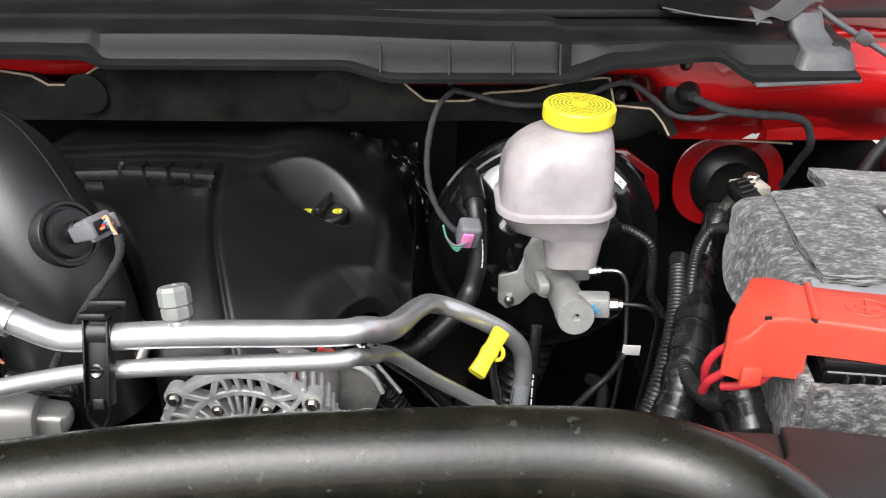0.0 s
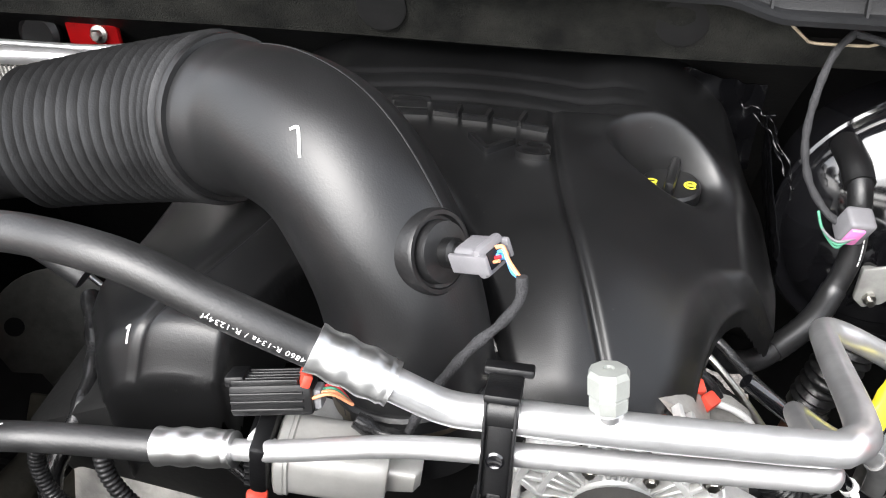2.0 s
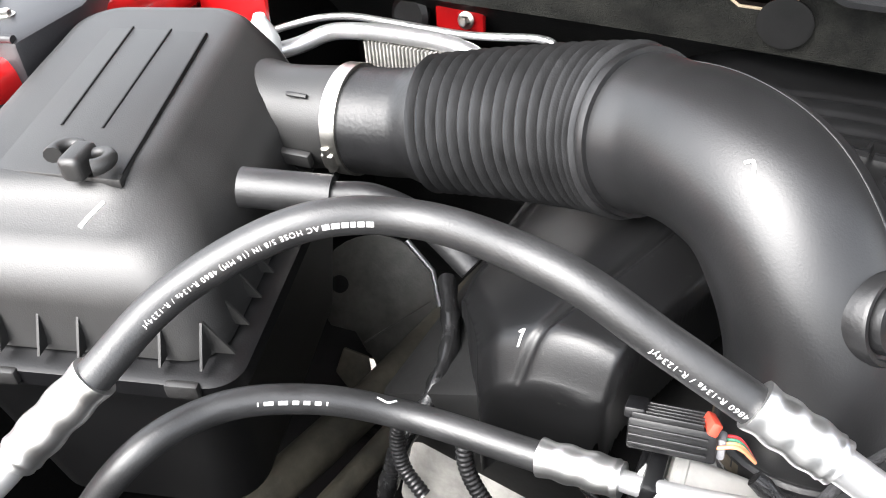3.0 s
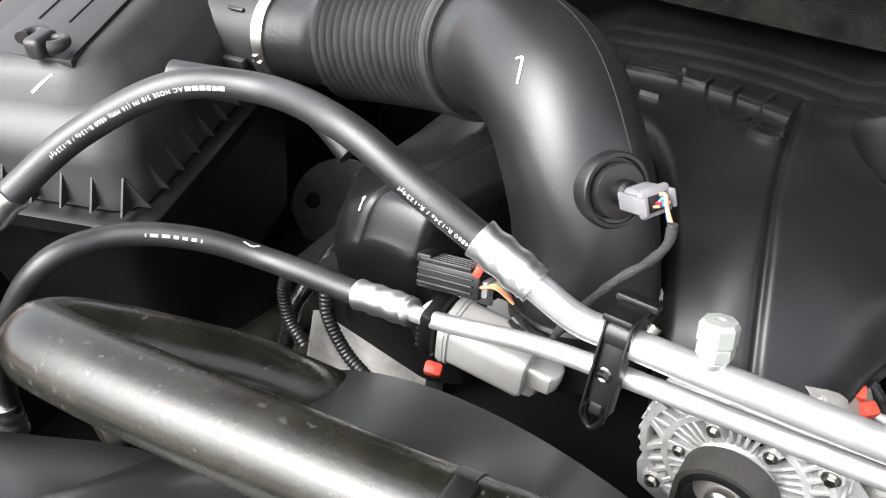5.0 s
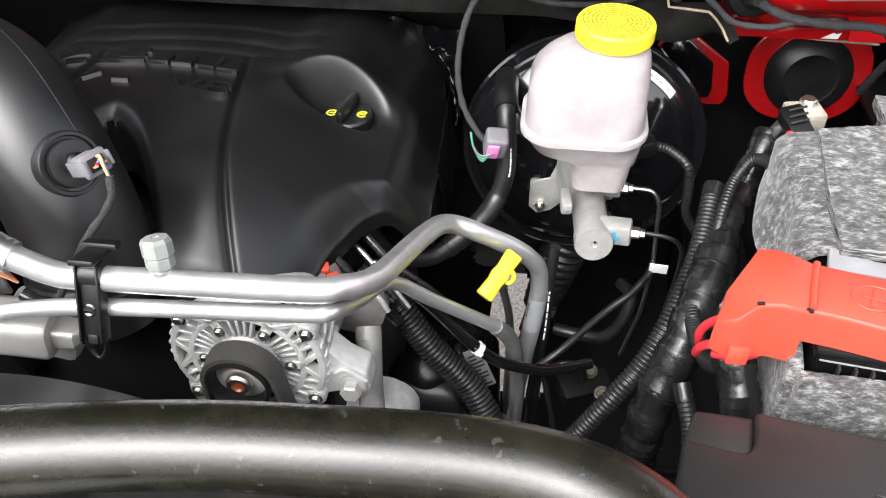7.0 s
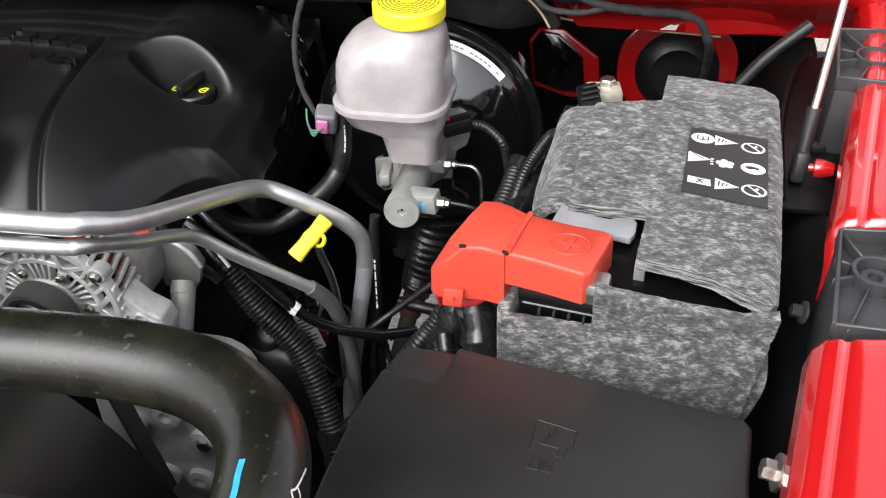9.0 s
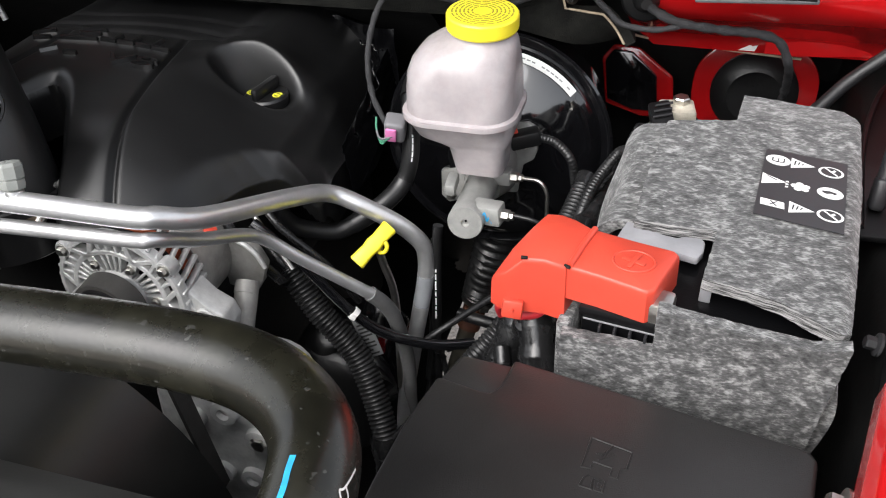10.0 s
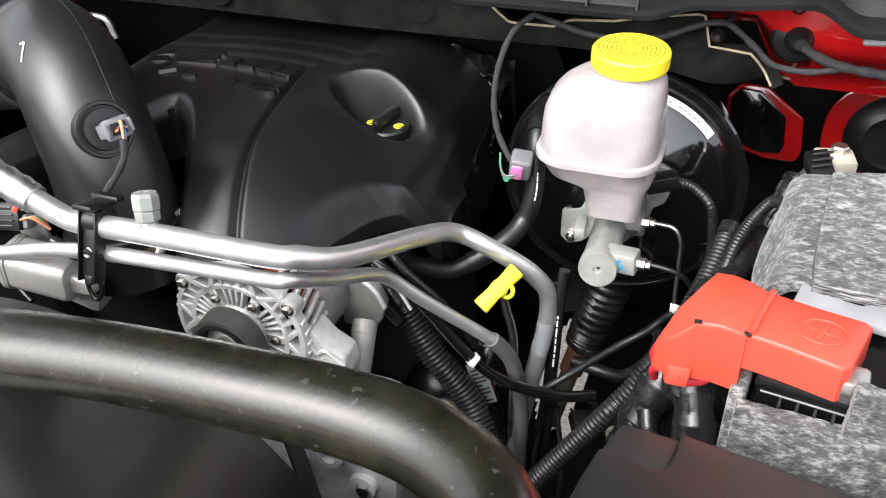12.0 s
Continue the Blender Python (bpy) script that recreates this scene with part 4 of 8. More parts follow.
U_PTS = [(-0.2951, 0.4846, 1.1397), (-0.265, 0.4875, 1.1225), (-0.235, 0.4865, 1.123), (-0.176, 0.4837, 1.1276), (-0.0763, 0.493, 1.1222), (-0.0567, 0.4985, 1.1215), (-0.0377, 0.5356, 1.0985), (-0.021, 0.6524, 1.0428), (-0.0074, 0.7074, 1.0133), (0.0242, 0.7187, 0.995), (0.0732, 0.7318, 0.9566), (0.0877, 0.7347, 0.9148), (0.0757, 0.7104, 0.8155), (0.0637, 0.6885, 0.7237), (0.06, 0.67, 0.62)]
L_PTS = [(-0.4, 0.4835, 1.062), (-0.3633, 0.483, 1.0688), (-0.2915, 0.485, 1.0861), (-0.216, 0.4802, 1.1008), (-0.085, 0.4894, 1.1006), (-0.0617, 0.4931, 1.1016), (-0.0552, 0.5408, 1.0674), (-0.0447, 0.6123, 1.02), (-0.0096, 0.6375, 0.9755), (0.049, 0.6642, 0.9184)]
H1_PTS = [(-0.6665, 0.3588, 1.1383), (-0.6441, 0.417, 1.1691), (-0.5863, 0.4683, 1.2005), (-0.525, 0.5, 1.2), (-0.4408, 0.4878, 1.2035), (-0.38, 0.4838, 1.18), (-0.332, 0.4871, 1.1536)]
H2_PTS = [(-0.4449, 0.4826, 1.0558), (-0.5315, 0.4773, 1.053), (-0.5867, 0.4491, 1.0722), (-0.6315, 0.4065, 1.0841), (-0.6578, 0.3529, 1.0757), (-0.7058, 0.3143, 0.9893), (-0.72, 0.3, 0.9)]
suction = thing("air_conditioning_line", "polished aluminium air conditioning pipe with black rubber hose", "refrigerant line", (-0.2, 0.49, 1.1))
part("metal_pipe", tube("metal_pipe", even(spline(U_PTS, 12), 0.005), 0.0097, ALU, 28), suction, "bent bright aluminium pipe")
leg = [p for p in even(spline(U_PTS, 12), 0.005) if p.x > 0.07 and 0.858 < p.z < 0.902]
sticker = part("pipe_sticker", tube("pipe_sticker", leg, 0.0099, shader("silver_label", (0.24, 0.25, 0.265), 0.5, var=0.1, vscale=60), 28), suction, "pale silver sticker wrapped round the pipe")
part("code_bars", wrapped("code_bars", bars([0.0012] * 7, 0.006, 0.2), leg, 0.01, 0.006, 1.9, DARK), sticker, "row of dark bars")
part("code_bars", wrapped("code_bars", bars([0.003, 0.005, 0.002, 0.004], 0.0016, 0.8), leg, 0.01, 0.006, 0.7, DARK), sticker, "row of dark bars")
h1 = even(spline(H1_PTS, 12), 0.005)
hose1 = part("rubber_hose", tube("rubber_hose", h1, 0.0112, HOSE, 24), suction, "black rubber hose with white print")
c1 = even([Vector((-0.335, 0.4868, 1.1565)), Vector((-0.314, 0.4862, 1.147)), Vector((-0.292, 0.4848, 1.138))], 0.0015)
part("crimp_sleeve", tube("crimp_sleeve", c1, crimp_radius(0.0135, 3), CRIMP, 28, 80), suction, "ribbed crimp sleeve")
c2 = even([Vector((-0.6645, 0.364, 1.141)), Vector((-0.681, 0.341, 1.121)), Vector((-0.697, 0.319, 1.101))], 0.0015)
part("crimp_sleeve", tube("crimp_sleeve", c2, crimp_radius(0.0135, 3), CRIMP, 28, 80), suction, "ribbed crimp sleeve")
part("end_pipe", tube("end_pipe", even(spline([(-0.695, 0.322, 1.104), (-0.712, 0.299, 1.083), (-0.735, 0.282, 1.064), (-0.77, 0.272, 1.056), (-0.82, 0.27, 1.06)], 10), 0.005), 0.0097, ALU, 24), suction, "bent bright aluminium pipe")
L1 = sum((b - a).length for a, b in zip(h1, h1[1:]))
part("white_print", wrapped("white_print", letters("4860 R-134a / R-1234yf", 0.005, 1.15), h1, 0.0112, L1 - 0.006, 1.0, WHITE, True), hose1, "white printed writing")
part("white_print", wrapped("white_print", letters("AC HOSE 5/8 IN (16 MM) 4860 R-134a / R-1234yf", 0.0047, 1.22), h1, 0.0112, L1 - 0.2653, 1.0, WHITE, True), hose1, "white printed writing")
part("white_print", wrapped("white_print", bars([0.0045, 0.004, 0.003, 0.004, 0.0045, 0.004], 0.0032, 0.35), h1, 0.0112, L1 - 0.2341, 1.0, WHITE, True), hose1, "white printed bar")
PORT = axis((-0.1795, 0.4855, 1.133), (-0.12, 0.33, 1))
port = part("service_port", turned("service_port", [(0.0078, -0.008), (0.0078, 0.004), (0.0066, 0.0055), (0.0066, 0.009)], PORT, CRIMP, 20), suction)
part("port_cap", data("port_cap", *lathe([(0.0098, 0.006), (0.0105, 0.008), (0.0105, 0.0135), (0.0095, 0.0145), (0.0112, 0.0155), (0.0112, 0.0255), (0.0096, 0.0285), (0.003, 0.029), (0.0026, 0.0275)], PORT, 8), CAPGREY, 25), port, "pale grey six-sided cap")

discharge = thing("air_conditioning_line", "thinner aluminium air conditioning pipe below the other", "refrigerant line", (-0.25, 0.48, 1.08))
part("metal_pipe", tube("metal_pipe", even(spline(L_PTS, 12), 0.004), 0.0067, ALU, 24), discharge)
h2 = even(spline(H2_PTS, 12), 0.005)
hose2 = part("rubber_hose", tube("rubber_hose", h2, 0.0098, HOSE, 24), discharge, "black rubber hose with worn print")
c3 = even([Vector((-0.444, 0.4826, 1.0562)), Vector((-0.42, 0.4835, 1.0595)), Vector((-0.393, 0.4833, 1.0635))], 0.0015)
part("crimp_sleeve", tube("crimp_sleeve", c3, crimp_radius(0.0118, 3), CRIMP, 26, 80), discharge, "ribbed crimp sleeve")
part("print_bars", wrapped("print_bars", bars([0.001, 0.004, 0.004, 0.004, 0.006, 0.006, 0.001], 0.0024, 1.3), h2, 0.0098, 0.145, -0.75, WHITE), hose2, "worn white print")
part("paint_tick", wrapped("paint_tick", smooth_stroke([(0, 0), (0.006, 0.003), (0.014, 0.001)], 0.0014), h2, 0.0098, 0.1, 0.2, WPAINT), hose2, "white paint tick")
c4 = even([Vector((-0.7185, 0.3015, 0.93)), Vector((-0.721, 0.299, 0.89))], 0.0015)
part("crimp_sleeve", tube("crimp_sleeve", c4, crimp_radius(0.0118, 3), CRIMP, 26, 80), discharge, "ribbed crimp sleeve")
part("lower_pipe", tube("lower_pipe", even(spline([(0.047, 0.6635, 0.92), (0.058, 0.672, 0.9), (0.066, 0.68, 0.87), (0.072, 0.69, 0.8), (0.07, 0.69, 0.72), (0.068, 0.69, 0.62)], 8), 0.005), 0.0085, shader("grey_oxidised_pipe", (0.2, 0.2, 0.2), 0.5, 0.5, grain=0.2, scale=200, var=0.2, vscale=30), 18), discharge, "dull grey pipe")
part("pipe_label", wrapped("pipe_label", bars([0.02, 0.004, 0.004, 0.008], 0.006), even(spline(L_PTS, 12), 0.004), 0.0067, 0.49, 0.3, PAPER), discharge, "pale paper label")

clip = thing("pipe_clip", "black plastic clip holding both aluminium pipes", "pipe clip", (-0.24, 0.487, 1.11))
part("clip_strap", tube("clip_strap", [Vector((-0.2335, 0.489, 1.1265)) + Vector((x, 0, 0)) for x in span(-0.0085, 0.0085, 6)], 0.0128, PLASTIC, 20), clip)
part("clip_body", block("clip_body", pose(-0.2345, 0.4755, 1.111, -24, 0, 0), (0.0165, 0.01, 0.058), PLUG, 0.003), clip)
part("clip_wing", block("clip_wing", pose(-0.233, 0.5045, 1.14, -20, 0, 0), (0.027, 0.01, 0.005), PLUG, 0.0015), clip)
part("clip_wing", block("clip_wing", pose(-0.234, 0.4895, 1.1415, -20, 0, 0), (0.019, 0.03, 0.005), PLUG, 0.0015), clip)
part("screw", turned("screw", [(0.0052, 0), (0.0052, 0.002), (0.004, 0.0028), (0.002, 0.002)], axis((-0.2355, 0.47, 1.1065), (0, -1, 0.4)), GLOSS, 16), clip)
for z in (1.094, 1.1185, 1.134):
    part("clip_slot", block("clip_slot", pose(-0.2345, 0.4703 + (z - 1.105) * 0.45, z, -24, 0, 0), (0.0065, 0.0008, 0.0065), DARK, 0.0003), clip, "dark slot")
for x in (-0.2425, -0.2265):
    part("clip_flange", block("clip_flange", pose(x, 0.4735, 1.111, -24, 0, 0), (0.0016, 0.013, 0.06), PLUG, 0.0005), clip)
part("clip_tail", tube("clip_tail", spline([(-0.244, 0.467, 1.085), (-0.246, 0.466, 1.068), (-0.239, 0.464, 1.06), (-0.232, 0.466, 1.07), (-0.234, 0.468, 1.083)], 6), 0.002, PLUG, 8), clip)
for z in (1.083, 1.127):
    part("clip_boss", block("clip_boss", pose(-0.2345, 0.4695 + (z - 1.105) * 0.45, z + 0.003, -24, 0, 0), (0.008, 0.003, 0.008), PLUG, 0.001), clip)

# ---- air intake ----
I_PTS = [(-0.7, 0.705, 1.113), (-0.66, 0.709, 1.117), (-0.6, 0.712, 1.13), (-0.53, 0.708, 1.147), (-0.48, 0.699, 1.16), (-0.44, 0.68, 1.173), (-0.4, 0.653, 1.184), (-0.362, 0.627, 1.179), (-0.334, 0.606, 1.152), (-0.316, 0.593, 1.115), (-0.306, 0.584, 1.07), (-0.302, 0.579, 1.035), (-0.3, 0.577, 1.0)]
ipath = even(spline(I_PTS, 14), 0.00275)
intake = thing("air_intake_duct", "large black plastic air intake elbow with a bellows", "air intake duct", (-0.33, 0.6, 1.0))
LI = len(ipath) - 1
cut1 = min(range(LI), key=lambda i: (ipath[i] - Vector((-0.634, 0.711, 1.123))).length)
cut2 = min(range(LI), key=lambda i: (ipath[i] - Vector((-0.462, 0.69, 1.167))).length)
part("inlet_sleeve", tube("inlet_sleeve", even([Vector((-0.725, 0.703, 1.11)), Vector((-0.68, 0.707, 1.1145)), ipath[cut1]], 0.004), lambda i, s: 0.0465 + 0.007 * ease(0.7, 1, s), RUBBER, 40), intake, "smooth black rubber sleeve")
bel = ipath[cut1:cut2 + 1]
part("bellows", tube("bellows", bel, lambda i, s: 0.0535 + 0.006 * s + 0.0045 * (1, 0.35, -1.2, 0.35)[i % 4], HOSE, 48, 80), intake, "ribbed rubber bellows")
part("bellows_rim", tube("bellows_rim", ipath[cut2:cut2 + 4], lambda i, s: 0.0612 - 0.002 * abs(s - 0.4), RUBBER, 48), intake)
part("elbow", tube("elbow", ipath[cut2 + 1:], lambda i, s: 0.053 + 0.0035 * (1 - ease(0, 0.12, s)) + 0.002 * ease(0.6, 0.9, s), INTAKE, 56), intake, "smooth black plastic elbow")
el = ipath[cut2 + 1:]
part("mould_line", tube("mould_line", [Vector(on_bar(el, 0.0528, s, -0.42)) for s in span(0.02, 0.2, 40)], 0.0009, INTAKE, 6), intake)
part("paint_mark", hugging("paint_mark", el, 0.0536, [(-0.368, 0.5805, 1.212), (-0.3695, 0.587, 1.218), (-0.3715, 0.5945, 1.2235), (-0.374, 0.5945, 1.224), (-0.377, 0.593, 1.2235)], 0.002, WPAINT), intake, "white painted figure one")
SP, SD = Vector((-0.281, 0.571, 1.161)), Vector((0.82, -0.43, 0.38)).normalized()
SM = axis(SP, SD)
sens = thing("intake_sensor", "grey plug and black sensor in the intake elbow grommet", "sensor", SP)
part("grommet", turned("grommet", [(0.0262, -0.022), (0.0262, -0.004), (0.025, -0.002), (0.0225, -0.002), (0.0215, -0.005), (0.0195, -0.005), (0.019, -0.001), (0.0185, 0.002), (0.013, 0.003)], SM, RUBBER, 36), sens, "stepped rubber grommet")
part("sensor_body", turned("sensor_body", [(0.009, 0), (0.009, 0.01), (0.0065, 0.012), (0.0065, 0.016)], SM, PLASTIC, 16), sens)
part("plug_body", block("plug_body", SM @ pose(0, 0, 0.028), (0.019, 0.016, 0.024), LGREYP, 0.004, 3), sens, "light grey plug")
for k in (-0.0105, 0.0105):
    part("plug_rib", block("plug_rib", SM @ pose(k, 0, 0.029), (0.003, 0.012, 0.028), LGREYP, 0.001), sens)
part("plug_mouth", block("plug_mouth", SM @ pose(0, 0, 0.0402), (0.0135, 0.0105, 0.0012), PLUG, 0.0004), sens, "dark plug mouth")
for k, m_ in enumerate((ORANGE, REDWIRE, BLUEWIRE, BLUEWIRE, ORANGE)):
    part("wire_end", tube("wire_end", [SM @ Vector((-0.004 + 0.002 * k, -0.002 + 0.0016 * (k % 3), 0.039)), SM @ Vector((-0.003 + 0.002 * k, -0.001 + 0.0016 * (k % 2), 0.0445))], 0.0011, m_, 8), sens)
part("plug_collar", block("plug_collar", SM @ pose(0, 0, 0.036), (0.023, 0.019, 0.007), LGREYP, 0.003), sens)
for k, m_ in ((-0.003, BLUEWIRE), (0.001, BLUEWIRE), (0.004, ORANGE)):
    a = SM @ Vector((0.002, k, 0.039))
    part("wire", tube("wire", spline([a, a + SD * 0.006 + Vector((0, 0, 0.001)), a + SD * 0.011 + Vector((0, -0.003, -0.006)), Vector((-0.233, 0.54, 1.174))], 6), 0.0013, m_, 8), sens)
taped("sensor_lead", [(-0.232, 0.539, 1.176), (-0.232, 0.535, 1.163), (-0.241, 0.532, 1.147), (-0.257, 0.529, 1.128), (-0.271, 0.524, 1.108), (-0.284, 0.516, 1.088), (-0.292, 0.508, 1.07)], 0.0031, "grey cloth-taped sensor lead")
band = thing("hose_clamp", "stainless steel worm drive hose clamp on the intake", "hose clamp", (-0.7, 0.7, 1.07))
cm = axis((-0.716, 0.704, 1.1115), (0.99, 0.08, 0.08))
part("band", turned("band", [(0.0485, -0.007), (0.0492, -0.007), (0.0492, 0.007), (0.0485, 0.007)], cm, STEEL, 48, 30), band)
part("worm_screw", tube("worm_screw", [Vector((-0.716, 0.655, 1.11)), Vector((-0.714, 0.659, 1.086))], 0.0038, STEEL, 12), band)
part("screw_housing", block("screw_housing", pose(-0.715, 0.658, 1.096, 15, 0, 0), (0.013, 0.008, 0.018), STEEL, 0.003), band)

# ---- engine cover ----
CX = -0.315


def cover_front(x):
    return 0.522 + 0.034 * ease(CX - 0.06, CX + 0.06, x)


def cover_side(x, y):
    if x <= CX:
        return 0.19 + 0.09 * ease(0.5, 0.68, y)
    arch = ((0.5, 0.192), (0.56, 0.196), (0.62, 0.206), (0.66, 0.217), (0.685, 0.226), (0.705, 0.236), (0.72, 0.249), (0.73, 0.265), (0.738, 0.29))
    for (a, p), (b, q) in zip(arch, arch[1:]):
        if y < b:
            return p + (q - p) * max(0.0, (y - a) / (b - a))
    return 0.29


def cover_notch(x, y):
    # how far a point lies behind the arch that leaves room for the throttle
    return y - (0.73 - 6.2 * abs(x + 0.34) ** 1.6) if x > -0.34 else y - (0.73 - 12.5 * abs(x + 0.34) ** 1.6)


def cover_z(x, y):
    u = abs(x - CX)
    hip = ease(0.77, 0.86, y) if x > CX else 0
    z = 1.108 - 0.068 * ease(0.10 + 0.06 * hip, 0.262 + 0.024 * hip, u) - 0.05 * ease(0.24, 0.285, u)
    y0 = cover_front(x)
    k = ease(CX - 0.06, CX + 0.06, x)
    z -= 0.05 * (k * 1.3 * (1 - min(1, max(0, (y - y0 + 0.012) / 0.15))) ** 2 + (1 - k) * 0.5 * (1 - ease(y0 - 0.004, y0 + 0.03, y)) ** 2)
    z -= 0.011 * (1 - ease(y0 - 0.006, y0 + 0.026, y)) ** 2
    z -= 0.012 * (1 - ease(-0.004, 0.03, cover_notch(x, y))) ** 2
    if x > CX:
        z -= (0.013 + 0.011 * ease(0.6, 0.67, y)) * (1 - ease(-0.002, 0.036, cover_side(x, y) - u)) ** 2 * (1 - ease(0.735, 0.775, y))
    else:
        z -= 0.013 * (1 - ease(-0.002, 0.024, cover_side(x, y) - u)) ** 2 * (1 - ease(0.69, 0.74, y))
    z += 0.014 * ease(0.1, 0.16, CX - x) * (1 - ease(0.56, 0.72, y))
    z -= 0.008 * ease(0.84, 0.98, y)
    rr = math.hypot(x - CX, (y - 0.58) * 1.0)
    for r0 in (0.295, 0.325, 0.36):
        z -= 0.0032 * math.exp(-((rr - r0) / 0.0055) ** 2) * ease(0.83, 0.86, y) * (1 - ease(0.12, 0.17, u))
    z -= 0.01 * ease(0.845, 0.86, y) * (1 - ease(0.1, 0.14, u))
    if x > CX:
        dx, dy = (x + 0.133) / 0.058, (y - 0.815) / (0.042 if y > 0.815 else 0.034)
        z += 0.003 * math.exp(-((math.hypot(dx, dy) - 1.05) / 0.4) ** 2) * ease(0.81, 0.835, y)
        w = ease(0.0, 1.0, (0.98 - math.hypot(dx, dy)) / (0.62 - 0.14 * ease(0.8, 0.83, y)))
        z += (min(z, 1.046) - z) * w
    d = 0.87 - y
    g = u - 0.079 - 0.05 * d - 0.55 * d * d
    z -= (0.006 if x > CX else 0.004) * math.exp(-(g / 0.0038) ** 2) * (1 - ease(0.83, 0.86, y))
    z -= 0.014 * (1 - ease(0.05, 0.12, u)) * (1 - ease(0.62, 0.76, y))
    return z


def in_cover(x, y):
    u = abs(x - CX)
    if y < cover_front(x) or cover_notch(x, y) < 0:
        return False
    if u > cover_side(x, y) and y < 0.738:
        return False
    return u < 0.284 - 0.02 * ease(0.88, 1.03, y)


cover = thing("engine_cover", "matt black moulded plastic engine cover with raised lettering", "engine cover", (CX, 0.75, 1.0))
bm = bmesh.new()
us, vs = span(CX - 0.288, CX + 0.288, 400), span(0.5, 1.04, 300)
vv = [[bm.verts.new((u, v, cover_z(u, v))) for v in vs] for u in us]
for i in range(400):
    for j in range(300):
        if in_cover((us[i] + us[i + 1]) / 2, (vs[j] + vs[j + 1]) / 2):
            bm.faces.new((vv[i][j], vv[i + 1][j], vv[i + 1][j + 1], vv[i][j + 1]))
bmesh.ops.delete(bm, geom=[v for v in bm.verts if not v.link_faces], context="VERTS")
rimv = [v for v in bm.verts if v.is_boundary]
for it in range(40):
    mean = {v: [e.other_vert(v).co.copy() for e in v.link_edges if e.is_boundary] for v in rimv}
    for v, near in mean.items():
        mid = sum(near, Vector()) / len(near)
        v.co.x, v.co.y = (v.co.x + mid.x) / 2, (v.co.y + mid.y) / 2
edges = [e for e in bm.edges if e.is_boundary]
for drop, inset in ((0.012, 0.0), (0.05, 0.0)):
    got = bmesh.ops.extrude_edge_only(bm, edges=edges)["geom"]
    for v in [q for q in got if isinstance(q, bmesh.types.BMVert)]:
        v.co.z -= 1.0 * drop * ease(0.1, 0.12, CX - v.co.x) * (1 - ease(0.56, 0.62, v.co.y))
        v.co.z -= drop * (0.3 + 0.7 * max(ease(0.74, 0.77, v.co.y), 1 - ease(0, 0.02, abs(cover_notch(v.co.x, v.co.y)))))
    edges = [q for q in got if isinstance(q, bmesh.types.BMEdge) and q.is_boundary]
part("shell", from_bm("shell", bm, PLASTIC, 55), cover)
for text, x0, y0, size, turn in (("V8", -0.303, 0.768, 0.046, -5),):
    v, f, w = letters(text, size)
    m_ = pose(x0, y0, 0, 0, 0, turn) @ Matrix.Diagonal((1.45, 0.66, 1, 1))
    vv = [m_ @ q for q in v]
    vv = [Vector((q.x, q.y, cover_z(q.x, q.y) + 0.0055)) for q in vv]
    me = bpy.data.meshes.new("raised_letters")
    me.from_pydata([tuple(q) for q in vv], [], f)
    b2 = bmesh.new()
    b2.from_mesh(me)
    got = bmesh.ops.extrude_face_region(b2, geom=b2.faces[:])
    bmesh.ops.translate(b2, vec=(0, 0, -0.007), verts=[q for q in got["geom"] if isinstance(q, bmesh.types.BMVert)])
    part("raised_letters", from_bm("raised_letters", b2, RAISED, 30), cover, "raised moulded letters")
# raised maker's mark as plain bars in a shallow arc, wide bars with short uprights
# bars follow the letters' highlighted edges, front sloped to catch the sky
def raised_bar(x0, y0, x1, y1, w=0.0035):
    n = 10
    rows = []
    for k in range(n + 1):
        t = k / n
        x, y = x0 + (x1 - x0) * t, y0 + (y1 - y0) * t
        d = Vector((x1 - x0, y1 - y0)).normalized()
        rows.append([Vector((x - d.y * o, y + d.x * o, cover_z(x - d.y * o, y + d.x * o) + h)) for o, h in ((-w / 2 - 0.0016, -0.002), (-w / 2 + 0.0004, 0.0042), (w / 2, 0.0046), (w / 2 + 0.0008, -0.002))])
    part("raised_bar", loft("raised_bar", rows, RAISED, 25), cover, "raised moulded bar")


for x0, y0, x1, y1 in ((-0.398, 0.818, -0.342, 0.823), (-0.378, 0.845, -0.344, 0.847), (-0.374, 0.834, -0.345, 0.836), (-0.337, 0.823, -0.315, 0.8215), (-0.3165, 0.822, -0.315, 0.836), (-0.311, 0.82, -0.289, 0.819), (-0.2905, 0.82, -0.288, 0.834), (-0.284, 0.8175, -0.263, 0.8145), (-0.259, 0.8135, -0.236, 0.8095), (-0.262, 0.815, -0.258, 0.834), (-0.425, 0.812, -0.404, 0.817), (-0.44, 0.828, -0.41, 0.836), (-0.36, 0.782, -0.342, 0.782), (-0.392, 0.78, -0.377, 0.793)):
    raised_bar(x0, y0, x1, y1)
lm = smooth_stroke([(0.0, 0.003), (0.0003, 0.007), (0.0006, 0.011), (-0.001, 0.0112), (-0.0022, 0.01)], 0.0017)
me = bpy.data.meshes.new("paint_mark")
me.from_pydata([(-0.483 + q.x, 0.531 + q.y, cover_z(-0.483 + q.x, 0.531 + q.y) + 0.0006) for q in lm[0]], [], lm[1])
me.materials.append(WPAINT)
part("paint_mark", me, cover, "white painted figure one")
oil = thing("oil_filler_cap", "black oil filler cap with yellow symbols and a grip", "filler cap", (-0.13, 0.825, 1.03))
OM = pose(-0.128, 0.822, 1.046)
